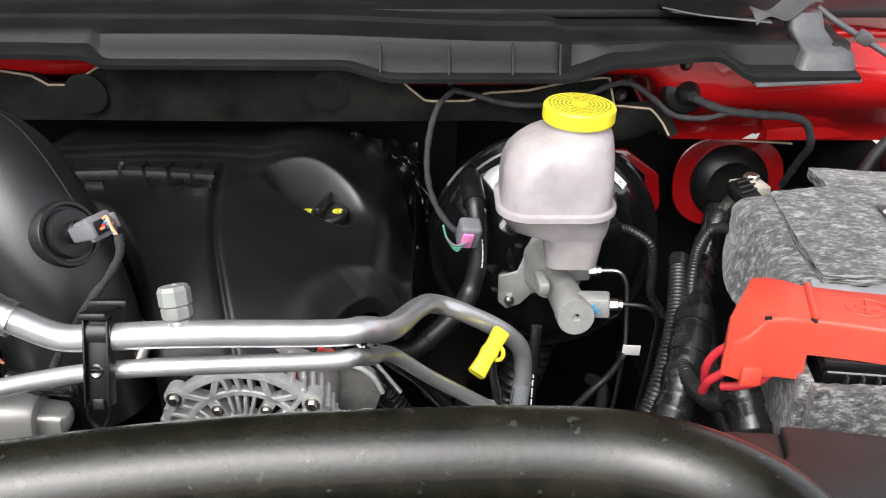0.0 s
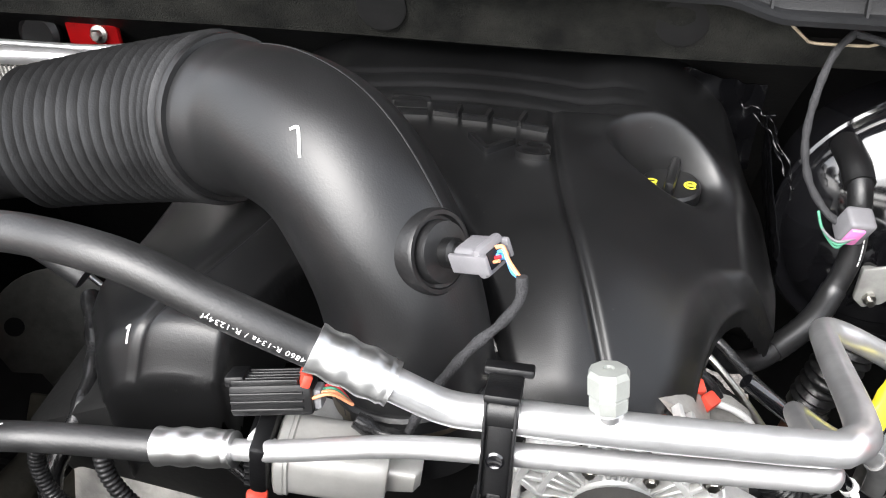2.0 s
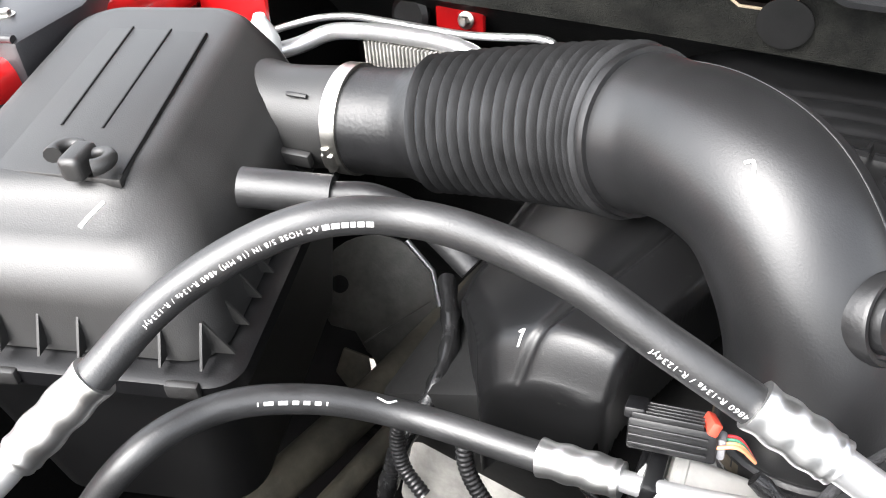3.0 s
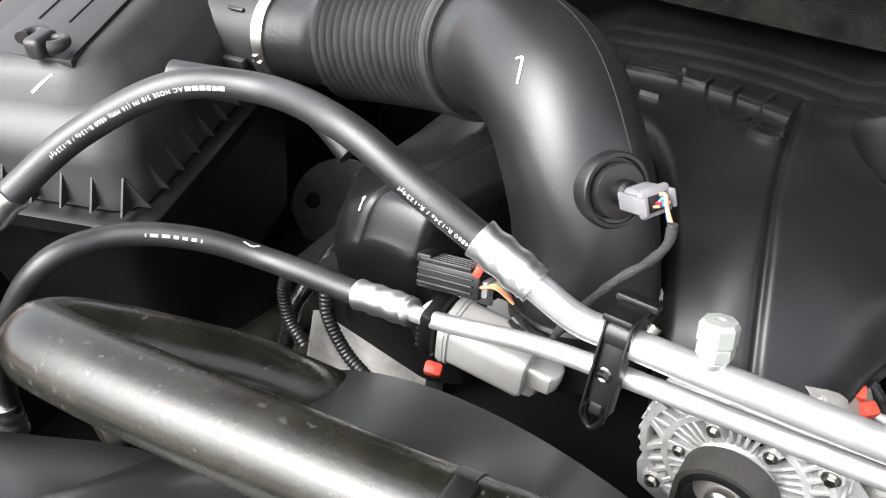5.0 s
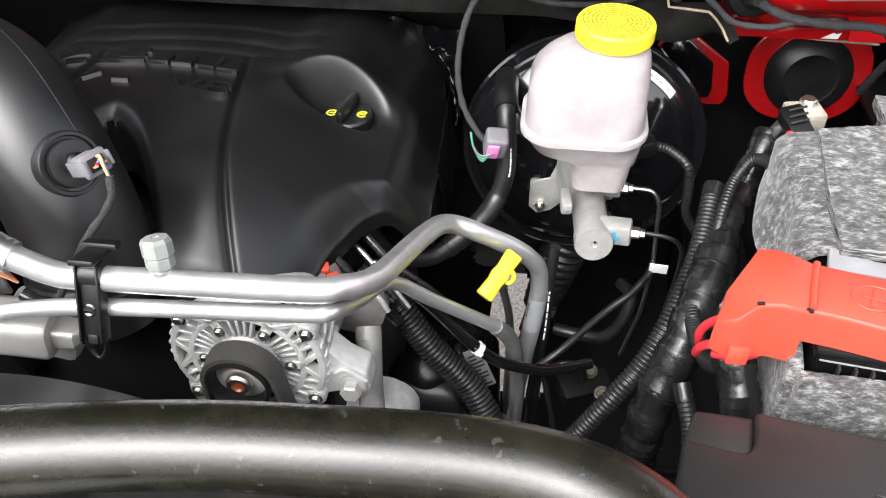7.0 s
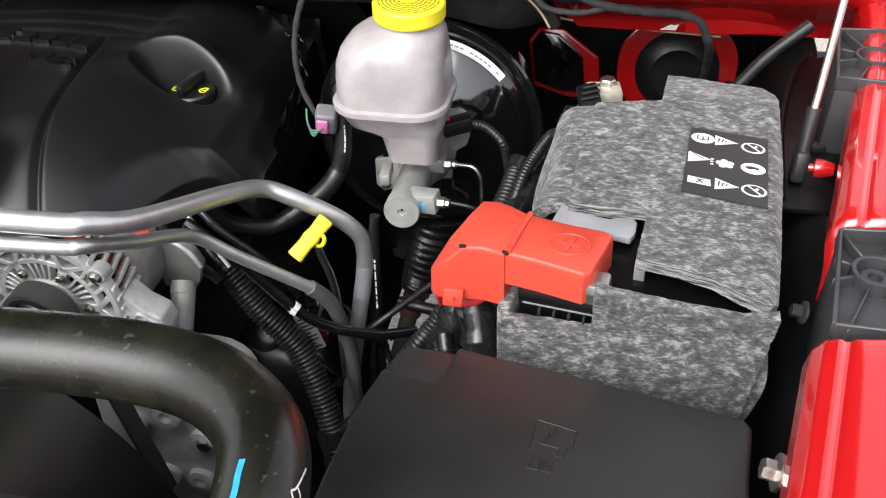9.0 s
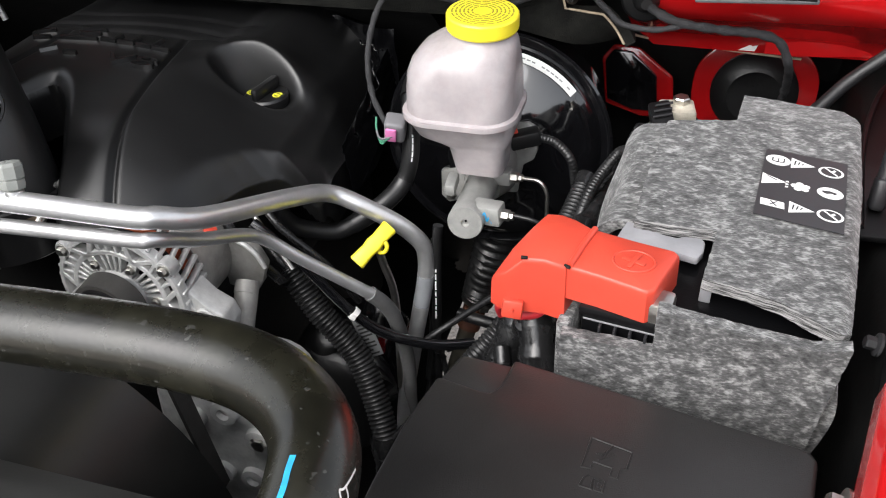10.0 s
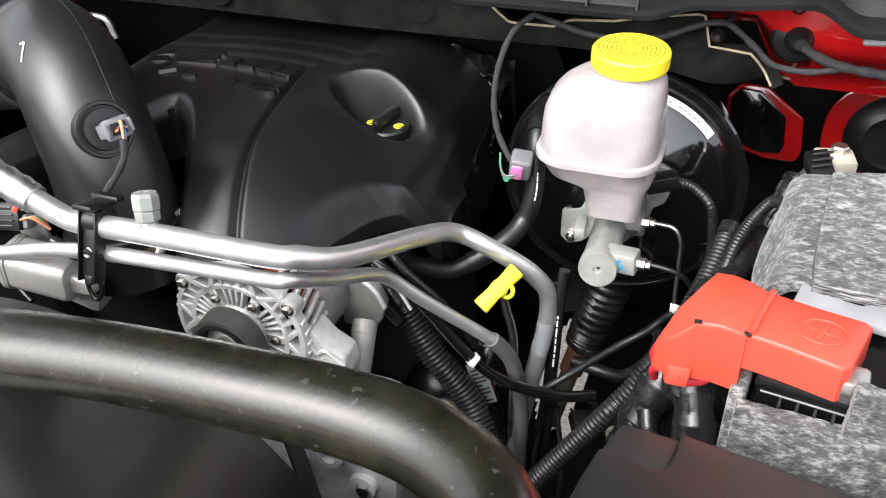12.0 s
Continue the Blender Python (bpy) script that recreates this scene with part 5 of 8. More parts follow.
part("cap_disc", turned("cap_disc", [(0.026, -0.01), (0.026, 0.012), (0.024, 0.0145), (0.006, 0.015)], OM, PLASTIC, 32), oil)
part("grip", block("grip", OM @ pose(0, 0.0, 0.02, 0, 0, 80), (0.046, 0.009, 0.017), PLASTIC, 0.004), oil)
for sx in (-1, 1):
    yv = smooth_stroke([(0.005 * math.cos(a), 0.005 * math.sin(a)) for a in span(0.4, 5.6, 8)], 0.0022)
    part("symbol", flat_mesh("symbol", yv, OM @ pose(0.0165 * sx, -0.003, 0.0153), YELPAINT), oil, "yellow printed symbol")
    part("symbol", flat_mesh("symbol", stroke([(-0.003, 0), (0.004, 0)], 0.003), OM @ pose(0.0165 * sx, -0.003, 0.0153), YELPAINT), oil, "yellow printed symbol")


# crinkled black film behind the cover
def crinkle(x, v):
    n = noise.noise(Vector((x * 42, v * 3, 1.7))) + 0.4 * noise.noise(Vector((x * 90, v * 6, 4.1)))
    return (x, 1.0 + 0.006 * n, 1.084 - 0.012 * ease(-0.12, -0.03, x) - 0.1 * v + 0.003 * n)


film = thing("crinkled_film", "shiny crinkled black film behind the engine cover", "heat shield film", (-0.1, 0.95, 1.0))
part("sheet", grid("sheet", crinkle, span(-0.26, -0.03, 80), span(0, 1, 20), SHINY, 60, thick=0.001), film)
part("sheet", grid("sheet", lambda y, v: (-0.03 + 0.01 * v + 0.003 * noise.noise(Vector((y * 34, v * 14, 9.0))), y, 1.056 - 0.25 * (0.97 - y) - 0.07 * v), span(0.8, 0.972, 50), span(0, 1, 18), SHINY, 60, thick=0.001), film)
# short glossy strips added to give the crinkled film its scattered glints
rnd = random.Random(12)
for a, b, n in (((-0.06, 0.955, 1.072), (-0.03, 0.95, 1.064), 5), ((-0.045, 0.945, 1.068), (-0.02, 0.905, 1.05), 5), ((-0.035, 0.95, 1.068), (-0.012, 0.87, 1.035), 6), ((-0.03, 0.92, 1.058), (-0.014, 0.86, 1.03), 5)):
    a, b = Vector(a), Vector(b)
    pts = [a.lerp(b, k / n) + Vector((rnd.uniform(-1, 1), rnd.uniform(-1, 1), rnd.uniform(-1, 1))) * 0.0036 for k in range(n + 1)]
    part("film_glint", tube("film_glint", spline(pts, 6), lambda i, s: 0.0009 + 0.0007 * math.sin(i * 0.9), SHINY, 8), film, "short crinkled strip added for a glint on the film")

# ---- engine block and front casting ----
engine = thing("engine_block", "dull cast aluminium engine block and timing cover", "engine", (CX, 0.75, 0.5))
part("block_body", block("block_body", pose(CX, 0.82, 0.78), (0.42, 0.46, 0.4), DARK, 0.01), engine, "dark engine block")
part("timing_cover", loft("timing_cover", [[Vector((-0.13 + x + 0.1 * z, y, 0.68 + z)) for x, z in rounded(0.085 - s, 0.15 - s, 0.045, 5)] for y, s in ((0.66, 0), (0.58, 0.0), (0.57, 0.012), (0.568, 0.04))], BARE, 40), engine, "cast timing cover")
for x, z in ((-0.104, 0.796), (-0.07, 0.757), (-0.133, 0.68), (-0.15, 0.775), (-0.09, 0.68)):
    part("cover_boss", turned("cover_boss", [(0.017, 0), (0.016, 0.012), (0.008, 0.013), (0.007, 0.006)], axis((x, 0.571, z), (0, -1, 0.1)), BARE, 20), engine)
part("cover_bolt", hexbolt("cover_bolt", (-0.066, 0.566, 0.757), (0, -1, 0.15), 0.009, 0.012, STEEL), engine, "plated bolt")
part("head_left", block("head_left", pose(CX - 0.2, 0.78, 0.92, 0, -25, 0), (0.18, 0.44, 0.14), DARK, 0.01), engine, "dark cylinder head")
part("head_right", block("head_right", pose(CX + 0.15, 0.88, 0.88, 0, 25, 0), (0.15, 0.26, 0.13), DARK, 0.01), engine, "dark cylinder head")
part("front_head", block("front_head", pose(-0.53, 0.6, 0.845, -10, 10, 0), (0.15, 0.1, 0.09), DULL, 0.012), engine, "cast aluminium head end")
part("marker_dab", flat_mesh("marker_dab", smooth_stroke([(-0.007, 0), (0.0, 0.002), (0.007, 0.001)], 0.005), axis((-0.553, 0.566, 0.897), (0.1, -0.3, 1)), BLUE), engine, "blue marker dab")
hb = thing("head_bolt", "plated flange bolt beside the throttle body", "bolt", (-0.255, 0.598, 1.055))
part("bolt_head", hexbolt("bolt_head", (-0.255, 0.6, 1.055), (0, -0.7, 0.7), 0.005, 0.01, DULL), hb)
part("boss", turned("boss", [(0.009, -0.05), (0.008, 0)], axis((-0.255, 0.6, 1.055), (0, -0.7, 0.7)), DULL, 16), hb)

# ---- throttle body, its motor and plug ----
throttle = thing("throttle", "cast throttle unit with a silver motor under the intake", "throttle body", (-0.33, 0.56, 1.0))
part("throat", turned("throat", [(0.052, 0), (0.052, 0.03), (0.056, 0.032), (0.056, 0.045), (0.05, 0.05)], axis((-0.302, 0.579, 0.995), (-0.05, 0.1, 1)), CAST, 40), throttle)
part("rubber_gasket", turned("rubber_gasket", [(0.056, 0), (0.0585, 0.003), (0.0585, 0.012), (0.056, 0.014)], axis((-0.302, 0.579, 1.04), (-0.1, 0.12, 1)), RUBBER, 40), throttle, "black rubber cuff")
MO0, MO1 = Vector((-0.374, 0.5, 1.046)), Vector((-0.314, 0.505, 1.038))
mo = axis(MO0, MO1 - MO0)
mlen = (MO1 - MO0).length
part("motor", loft("motor", [[mo @ Vector((x, y, z)) for x, y in rounded(w, w, 0.011, 5)] for z, w in ((0.0, 0.018), (0.002, 0.0215), (0.01, 0.0218), (0.011, 0.0205), (mlen + 0.006, 0.0205), (mlen + 0.009, 0.019), (mlen + 0.0095, 0.012))], CAN, 35), throttle, "matt silver motor housing")
part("motor_seam", loft("motor_seam", [[mo @ Vector((x, y, z)) for x, y in rounded(0.0224, 0.0224, 0.012, 5)] for z in (0.004, 0.0075)], CAN, 30), throttle)
part("motor_nose", loft("motor_nose", [[mo @ Vector((x + 0.003, y - 0.003, z)) for x, y in rounded(w, w * 0.8, 0.005, 4)] for z, w in ((mlen + 0.008, 0.0135), (mlen + 0.026, 0.012), (mlen + 0.03, 0.008))], CAN, 40), throttle)
part("motor_end", block("motor_end", mo @ pose(-0.004, 0.006, -0.007), (0.04, 0.042, 0.012), PLUG, 0.004), throttle, "black end cover")
for k in range(6):
    part("cover_rib", block("cover_rib", mo @ pose(-0.004, -0.012 + 0.0062 * k, -0.0145), (0.034, 0.0022, 0.004), PLUG, 0.0006), throttle)
part("spigot", tube("spigot", [Vector((-0.386, 0.492, 1.066)), Vector((-0.37, 0.488, 1.061))], 0.0065, CAST, 16), throttle)
part("mount_plate", block("mount_plate", pose(-0.375, 0.535, 1.06, 10, 0, 10), (0.03, 0.005, 0.04), CAST, 0.002), throttle)
part("lower_casting", block("lower_casting", pose(-0.345, 0.545, 1.0, 0, 20, 5), (0.07, 0.05, 0.035), CAST, 0.008), throttle)
pl = thing("throttle_plug", "black electrical plug with a red lock tab", "electrical plug", (-0.375, 0.515, 1.08))
PM = pose(-0.374, 0.51, 1.087, -24, -4, 8)
part("plug_body", block("plug_body", PM, (0.05, 0.021, 0.02), PLUG, 0.0022), pl)
for k in range(5):
    part("plug_rib", block("plug_rib", PM @ pose(-0.003, -0.0085 + 0.0043 * k, 0.011), (0.04, 0.0016, 0.0035), LOOM, 0.0005), pl)
for k in range(3):
    part("plug_rib", block("plug_rib", PM @ pose(-0.002, -0.0112, 0.005 - 0.005 * k), (0.044, 0.0025, 0.0016), LOOM, 0.0005), pl)
part("latch", block("latch", PM @ pose(-0.022, 0.002, 0.011), (0.012, 0.019, 0.007), PLUG, 0.0015), pl)
part("lock_tab", block("lock_tab", PM @ pose(0.0205, -0.003, 0.0115, 0, 24, 18), (0.006, 0.017, 0.0085), REDPLAST, 0.0015), pl, "red lock tab")
part("wire_collar", block("wire_collar", PM @ pose(0.0265, 0.001, -0.002), (0.006, 0.014, 0.013), GREYP, 0.002), pl, "grey wire collar")
for k, m_ in enumerate((ORANGE, ORANGE, GREEN, REDWIRE)):
    part("wire", tube("wire", spline([PM @ Vector((0.024, -0.008 + 0.005 * k, 0)), PM @ Vector((0.036, -0.007 + 0.004 * k, 0.002)), PM @ Vector((0.046, 0.004, -0.01))], 5), 0.0011, m_, 8), pl)
taped("throttle_lead", [(-0.326, 0.513, 1.07), (-0.31, 0.511, 1.062), (-0.29, 0.51, 1.06), (-0.272, 0.505, 1.064)], 0.0055, "black taped lead below the intake", TAPE)
redp = thing("small_red_plug", "small red plastic plug below the throttle motor", "electrical plug", (-0.405, 0.527, 0.95))
part("plug_body", block("plug_body", pose(-0.413, 0.526, 0.95, 30, 10, 20), (0.016, 0.012, 0.014), REDPLAST, 0.003), redp)
part("wire", tube("wire", spline([(-0.42, 0.535, 0.955), (-0.44, 0.54, 0.97), (-0.46, 0.54, 1.0), (-0.47, 0.535, 1.03)], 6), 0.004, TAPE, 10), redp)

for p, r in (((-0.111, 0.622, 1.02), 20), ((-0.1, 0.618, 1.012), 50)):
    q = thing("injector_plug", "small red plug under the engine cover edge", "electrical plug", p, group="injector plugs")
    part("plug_body", block("plug_body", pose(*p, 20, 10, r), (0.013, 0.011, 0.011), REDPLAST, 0.002), q)
fuel = thing("fuel_line", "thin bright metal line under the engine cover edge", "pipe", (-0.09, 0.66, 1.03))
part("line", tube("line", spline([(-0.115, 0.7, 0.995), (-0.093, 0.685, 0.992), (-0.066, 0.67, 0.97), (-0.04, 0.66, 0.94)], 8), 0.0032, STEEL, 12), fuel)
for pts, r in (([(-0.105, 0.71, 1.0), (-0.085, 0.695, 0.998), (-0.056, 0.682, 0.975), (-0.01, 0.685, 0.93), (0.02, 0.69, 0.88)], 0.0045), ([(-0.12, 0.65, 1.02), (-0.1, 0.645, 1.005), (-0.075, 0.64, 0.97), (-0.05, 0.65, 0.93)], 0.006)):
    w = thing("engine_lead", "black sleeved lead coming from under the engine cover", "cable", pts[0], group="engine leads")
    part("sleeve", tube("sleeve", even(spline(pts, 8), 0.004), r, TAPE, 12), w)
cuff = thing("hose_clamp", "brown stained steel clamp round the intake cuff", "hose clamp", (-0.31, 0.58, 1.03))
cuffm = axis((-0.302, 0.58, 1.034), (-0.1, 0.12, 1))
part("band", turned("band", [(0.0585, 0.004), (0.0595, 0.004), (0.0595, 0.015), (0.0585, 0.015)], cuffm, shader("stained_steel", (0.24, 0.2, 0.15), 0.4, 0.9, var=0.4, vscale=40, rvar=0.1), 48, 30), cuff)
part("worm_screw", tube("worm_screw", [Vector((-0.25, 0.556, 1.04)), Vector((-0.243, 0.572, 1.056))], 0.0055, STEEL, 12), cuff)

# ---- alternator ----
AC_, AD = Vector((-0.161, 0.538, 0.982)), Vector((0, -1, 0.05)).normalized()
AM = axis(AC_, AD) @ Matrix.Diagonal((1.09, 1.09, 1, 1))
alt = thing("alternator", "cast aluminium alternator with finned front and black pulley", "alternator", (-0.156, 0.6, 0.91))


def hoop(name, profile, m, mat, seg=56, smooth=40):
    return data(name, *lathe(profile + [profile[0]], m, seg, False), mat, smooth)


part("stator_body", turned("stator_body", [(0.056, -0.12), (0.062, -0.1), (0.062, -0.045), (0.058, -0.044), (0.03, -0.044)], AM, DULL, 48), alt, "dull cast body")
part("winding", turned("winding", [(0.04, -0.04), (0.056, -0.04), (0.0565, -0.022), (0.05, -0.018), (0.042, -0.022)], AM, COPPER, 40), alt, "red-brown copper winding")
part("fan", turned("fan", [(0.02, -0.03), (0.057, -0.026), (0.057, -0.0155), (0.02, -0.0125)], AM, DARK, 40), alt, "dark fan")


def bar3(p, q, w, h):
    """Verts and faces of a bar from p to q in the front plane of the alternator, w wide, h deep."""
    p, q = Vector(p), Vector(q)
    d = (q - p).normalized()
    s = Vector((-d.y, d.x, 0)) * w / 2
    c = [p - s, p + s, q + s, q - s]
    return [v + Vector((0, 0, z)) for z in (-h, 0) for v in c], [(0, 1, 2, 3), (4, 5, 6, 7), (0, 1, 5, 4), (1, 2, 6, 5), (2, 3, 7, 6), (3, 0, 4, 7)]


def bundle(name, bits, m, mat):
    v, f = [], []
    for a, b in bits:
        f += [tuple(i + len(v) for i in q) for q in b]
        v += [m @ q for q in a]
    bm_b = bmesh.new()
    me_b = bpy.data.meshes.new(name)
    me_b.from_pydata([tuple(q) for q in v], [], f)
    bm_b.from_mesh(me_b)
    bmesh.ops.recalc_face_normals(bm_b, faces=bm_b.faces)
    bmesh.ops.bevel(bm_b, geom=bm_b.edges[:], offset=0.0008, segments=1, affect="EDGES")
    return from_bm(name, bm_b, mat, 40)


part("outer_ring", hoop("outer_ring", [(0.0585, -0.012), (0.0585, -0.001), (0.0595, 0.0), (0.0635, -0.001), (0.065, -0.004), (0.065, -0.012)], AM, CAST), alt)
part("arc_ring", hoop("arc_ring", [(0.0435, -0.008), (0.0435, -0.001), (0.0445, 0.0), (0.048, 0.0), (0.049, -0.001), (0.049, -0.008)], AM, CAST), alt)
part("hub_ring", hoop("hub_ring", [(0.012, -0.01), (0.012, 0.004), (0.022, 0.004), (0.0265, 0.001), (0.0275, -0.002), (0.0275, -0.01)], AM, CAST, 48), alt)
pol = lambda r, a: (r * math.cos(radians(a)), r * math.sin(radians(a)), 0.0)
for k in range(6):
    a0 = 60 * k
    part("spoke", bundle("spoke", [bar3(pol(0.026, a0), pol(0.046, a0), 0.0085, 0.012), bar3(pol(0.044, a0), pol(0.061, a0 - 14), 0.005, 0.012), bar3(pol(0.044, a0), pol(0.061, a0 + 14), 0.005, 0.012)], AM, CAST), alt)
    for j in range(4):
        part("vane", bundle("vane", [bar3(pol(0.0265, a0 + 17 + 8.6 * j), pol(0.045, a0 + 17 + 8.6 * j), 0.0026, 0.01)], AM, CAST), alt)
    for j in range(3):
        part("vane", bundle("vane", [bar3(pol(0.048, a0 + 20 + 10 * j), pol(0.0605, a0 + 23 + 10 * j), 0.0036, 0.01)], AM, CAST), alt)
fins = []
for k in range(40):
    a = 360 * k / 40
    if 58 < a < 128:
        continue
    bits = []
    for z0, z1, da, db in ((-0.003, -0.018, 0, 1.5), (-0.018, -0.044, 1.5, 7)):
        p = Vector((0.063 * math.cos(radians(a + da)), 0.063 * math.sin(radians(a + da)), z0))
        q = Vector((0.063 * math.cos(radians(a + db)), 0.063 * math.sin(radians(a + db)), z1))
        s_ = Vector((-math.sin(radians(a)), math.cos(radians(a)), 0)) * 0.0019
        o = Vector((math.cos(radians(a)), math.sin(radians(a)), 0)) * 0.0035
        bits.append(([p - s_ - o, p + s_ - o, q + s_ - o, q - s_ - o, p - s_ + o, p + s_ + o, q + s_ + o, q - s_ + o], [(0, 1, 2, 3), (4, 5, 6, 7), (0, 1, 5, 4), (1, 2, 6, 5), (2, 3, 7, 6), (3, 0, 4, 7)]))
    fins.append(bits)
for fin in fins:
    part("side_fin", bundle("side_fin", fin, AM, CAST), alt)
for a in (35, 140, 220, 325):
    p = AM @ Vector(pol(0.063, a))
    part("bolt_ear", turned("bolt_ear", [(0.0085, -0.014), (0.0085, -0.002), (0.0075, 0.0)], AM @ pose(*pol(0.064, a)), CAST, 16), alt)
    part("case_bolt", hexbolt("case_bolt", AM @ Vector(pol(0.064, a)), AD, 0.0045, 0.005, STEEL, 1.4), alt, "plated screw")
for a in (0, 60, 120, 180):
    part("frame_screw", hexbolt("frame_screw", AM @ Vector((*pol(0.036, a)[:2], 0.0)), AD, 0.0036, 0.004, STEEL, 1.4), alt, "plated screw")
lug_ = [(-0.096, 0.992), (-0.09, 0.994), (-0.076, 0.978), (-0.058, 0.968), (-0.054, 0.952), (-0.058, 0.938), (-0.072, 0.934), (-0.085, 0.94), (-0.1, 0.935), (-0.095, 0.96)]
XZP = lambda y: Matrix(((1, 0, 0, 0), (0, 0, 1, y), (0, 1, 0, 0), (0, 0, 0, 1)))
part("lug", plate("lug", lug_, -0.008, 0.02, CAST, XZP(0.555), 0.003), alt)
part("lug_rib", tube("lug_rib", bent([(-0.093, 0.546, 0.985), (-0.086, 0.546, 0.965), (-0.078, 0.546, 0.975), (-0.058, 0.546, 0.96)], 0.006), 0.0022, CAST, 8), alt)
part("lug", plate("lug", [(-0.235, 0.925), (-0.225, 0.94), (-0.205, 0.94), (-0.19, 0.9), (-0.215, 0.89), (-0.232, 0.9)], -0.008, 0.014, CAST, XZP(0.56), 0.003), alt)
part("lug_bolt", hexbolt("lug_bolt", (-0.071, 0.546, 0.953), (0, -1, 0.05), 0.0098, 0.013, CAN, 1.35), alt, "large plated bolt")
PU = axis((-0.159, 0.53, 0.984), AD)
pulley = part("pulley", turned("pulley", [(0.02, -0.004), (0.0285, 0.0), (0.0285, 0.002), (0.0265, 0.003), (0.0265, 0.021), (0.0285, 0.022), (0.0285, 0.025), (0.0255, 0.026), (0.024, 0.022), (0.0225, 0.012), (0.012, 0.012)], PU, PLASTIC, 48, 30), alt, "black pulley")
part("pulley_face", turned("pulley_face", [(0.0225, 0.013), (0.018, 0.0145), (0.0125, 0.016)], PU, DULL, 40), pulley)
part("shaft_nut", turned("shaft_nut", [(0.0115, 0.01), (0.0115, 0.022), (0.0095, 0.024), (0.006, 0.024), (0.0055, 0.021)], PU, STEEL, 24), pulley, "plated nut")
part("shaft_end", turned("shaft_end", [(0.0056, 0.02), (0.0056, 0.0225), (0.002, 0.0235)], PU, COPPER, 16), pulley, "rusty shaft end")
belt = thing("drive_belt", "black ribbed drive belt over the alternator pulley", "drive belt", (-0.159, 0.52, 0.85))
bl = [Vector((-0.159 - 0.0285, 0.5185, 0.72)), Vector((-0.159 - 0.0295, 0.5185, 0.97))]
bl += [Vector((-0.159 + 0.0295 * math.cos(radians(a)), 0.5185, 0.985 + 0.0295 * math.sin(radians(a)))) for a in range(180, -1, -12)]
bl += [Vector((-0.159 + 0.034, 0.5185, 0.95)), Vector((-0.1, 0.5185, 0.72))]
bv, bf = [], []
for i, p in enumerate(bl):
    t = (bl[min(i + 1, len(bl) - 1)] - bl[max(i - 1, 0)]).normalized()
    nrm = Vector((-t.z, 0, t.x))
    for off, yy in ((0, -0.0105), (0, 0.0105), (0.0042, 0.0105), (0.0042, -0.0105)):
        bv.append(p + nrm * off + Vector((0, yy, 0.05 * yy)))
bf = [(4 * i + k, 4 * i + (k + 1) % 4, 4 * i + 4 + (k + 1) % 4, 4 * i + 4 + k) for i in range(len(bl) - 1) for k in range(4)]
part("belt_strip", data("belt_strip", bv, bf, shader("belt_rubber", (0.045, 0.043, 0.04), 0.6, grain=0.4, scale=400, var=0.2, vscale=40), 40), belt)

brk = thing("accessory_bracket", "cast aluminium accessory bracket beside the alternator", "bracket", (-0.03, 0.6, 0.9))
part("web", plate("web", [(-0.125, 0.93), (-0.125, 0.982), (-0.1, 0.998), (-0.078, 0.993), (-0.062, 0.98), (-0.055, 0.962), (-0.062, 0.94), (-0.075, 0.92)], -0.006, 0.006, DULL, Matrix(((1, 0, 0, 0), (0, 0, 1, 0.64), (0, 1, 0, 0), (0, 0, 0, 1))), 0.003), brk)
part("rim", tube("rim", bent([(-0.12, 0.632, 0.983), (-0.1, 0.632, 0.998), (-0.078, 0.632, 0.993), (-0.062, 0.632, 0.98), (-0.055, 0.632, 0.962)], 0.01), 0.0028, CAST, 12), brk)
part("idler_shaft", tube("idler_shaft", [Vector((-0.073, 0.622, 0.948)), Vector((-0.066, 0.582, 0.915)), Vector((-0.064, 0.572, 0.86))], 0.0125, DULL, 28), brk, "dull grey tube")
part("collar", tube("collar", [Vector((-0.0725, 0.619, 0.946)), Vector((-0.0712, 0.611, 0.94))], 0.0128, DULL, 28), brk)
part("paint_dab", flat_mesh("paint_dab", smooth_stroke([(0, 0), (0.003, 0.006), (0.001, 0.013)], 0.004), axis((-0.066, 0.588, 0.933), (0.3, -0.6, 0.7)), YELPAINT), brk, "yellow paint dab")

# ---- top radiator hose and fan shroud ----
G_PTS = [(-0.3, 0.48, 0.86), (-0.36, 0.455, 0.935), (-0.404, 0.421, 1.0), (-0.429, 0.394, 1.04), (-0.455, 0.372, 1.066), (-0.478, 0.348, 1.088), (-0.506, 0.322, 1.108), (-0.522, 0.302, 1.122), (-0.517, 0.287, 1.132), (-0.47, 0.288, 1.137), (-0.41, 0.296, 1.137), (-0.34, 0.308, 1.136), (-0.25, 0.322, 1.136), (-0.166, 0.338, 1.136), (-0.1, 0.347, 1.136), (-0.03, 0.352, 1.136), (0.05, 0.355, 1.136), (0.105, 0.35, 1.136), (0.143, 0.334, 1.136), (0.168, 0.309, 1.136), (0.179, 0.278, 1.135), (0.183, 0.24, 1.13), (0.184, 0.17, 1.11), (0.184, 0.1, 1.08)]
gpath = even(spline(G_PTS, 10), 0.006)
radh = thing("radiator_hose", "thick aged olive-black radiator hose with chalky spots", "radiator hose", (-0.2, 0.32, 1.13))
part("hose", tube("hose", gpath, 0.026, RAD_HOSE, 48), radh)
bb = min(range(len(gpath)), key=lambda i: (gpath[i] - Vector((0.17, 0.305, 1.136))).length)
sgone = sum((b - a).length for a, b in zip(gpath[:bb], gpath[1:bb + 1]))
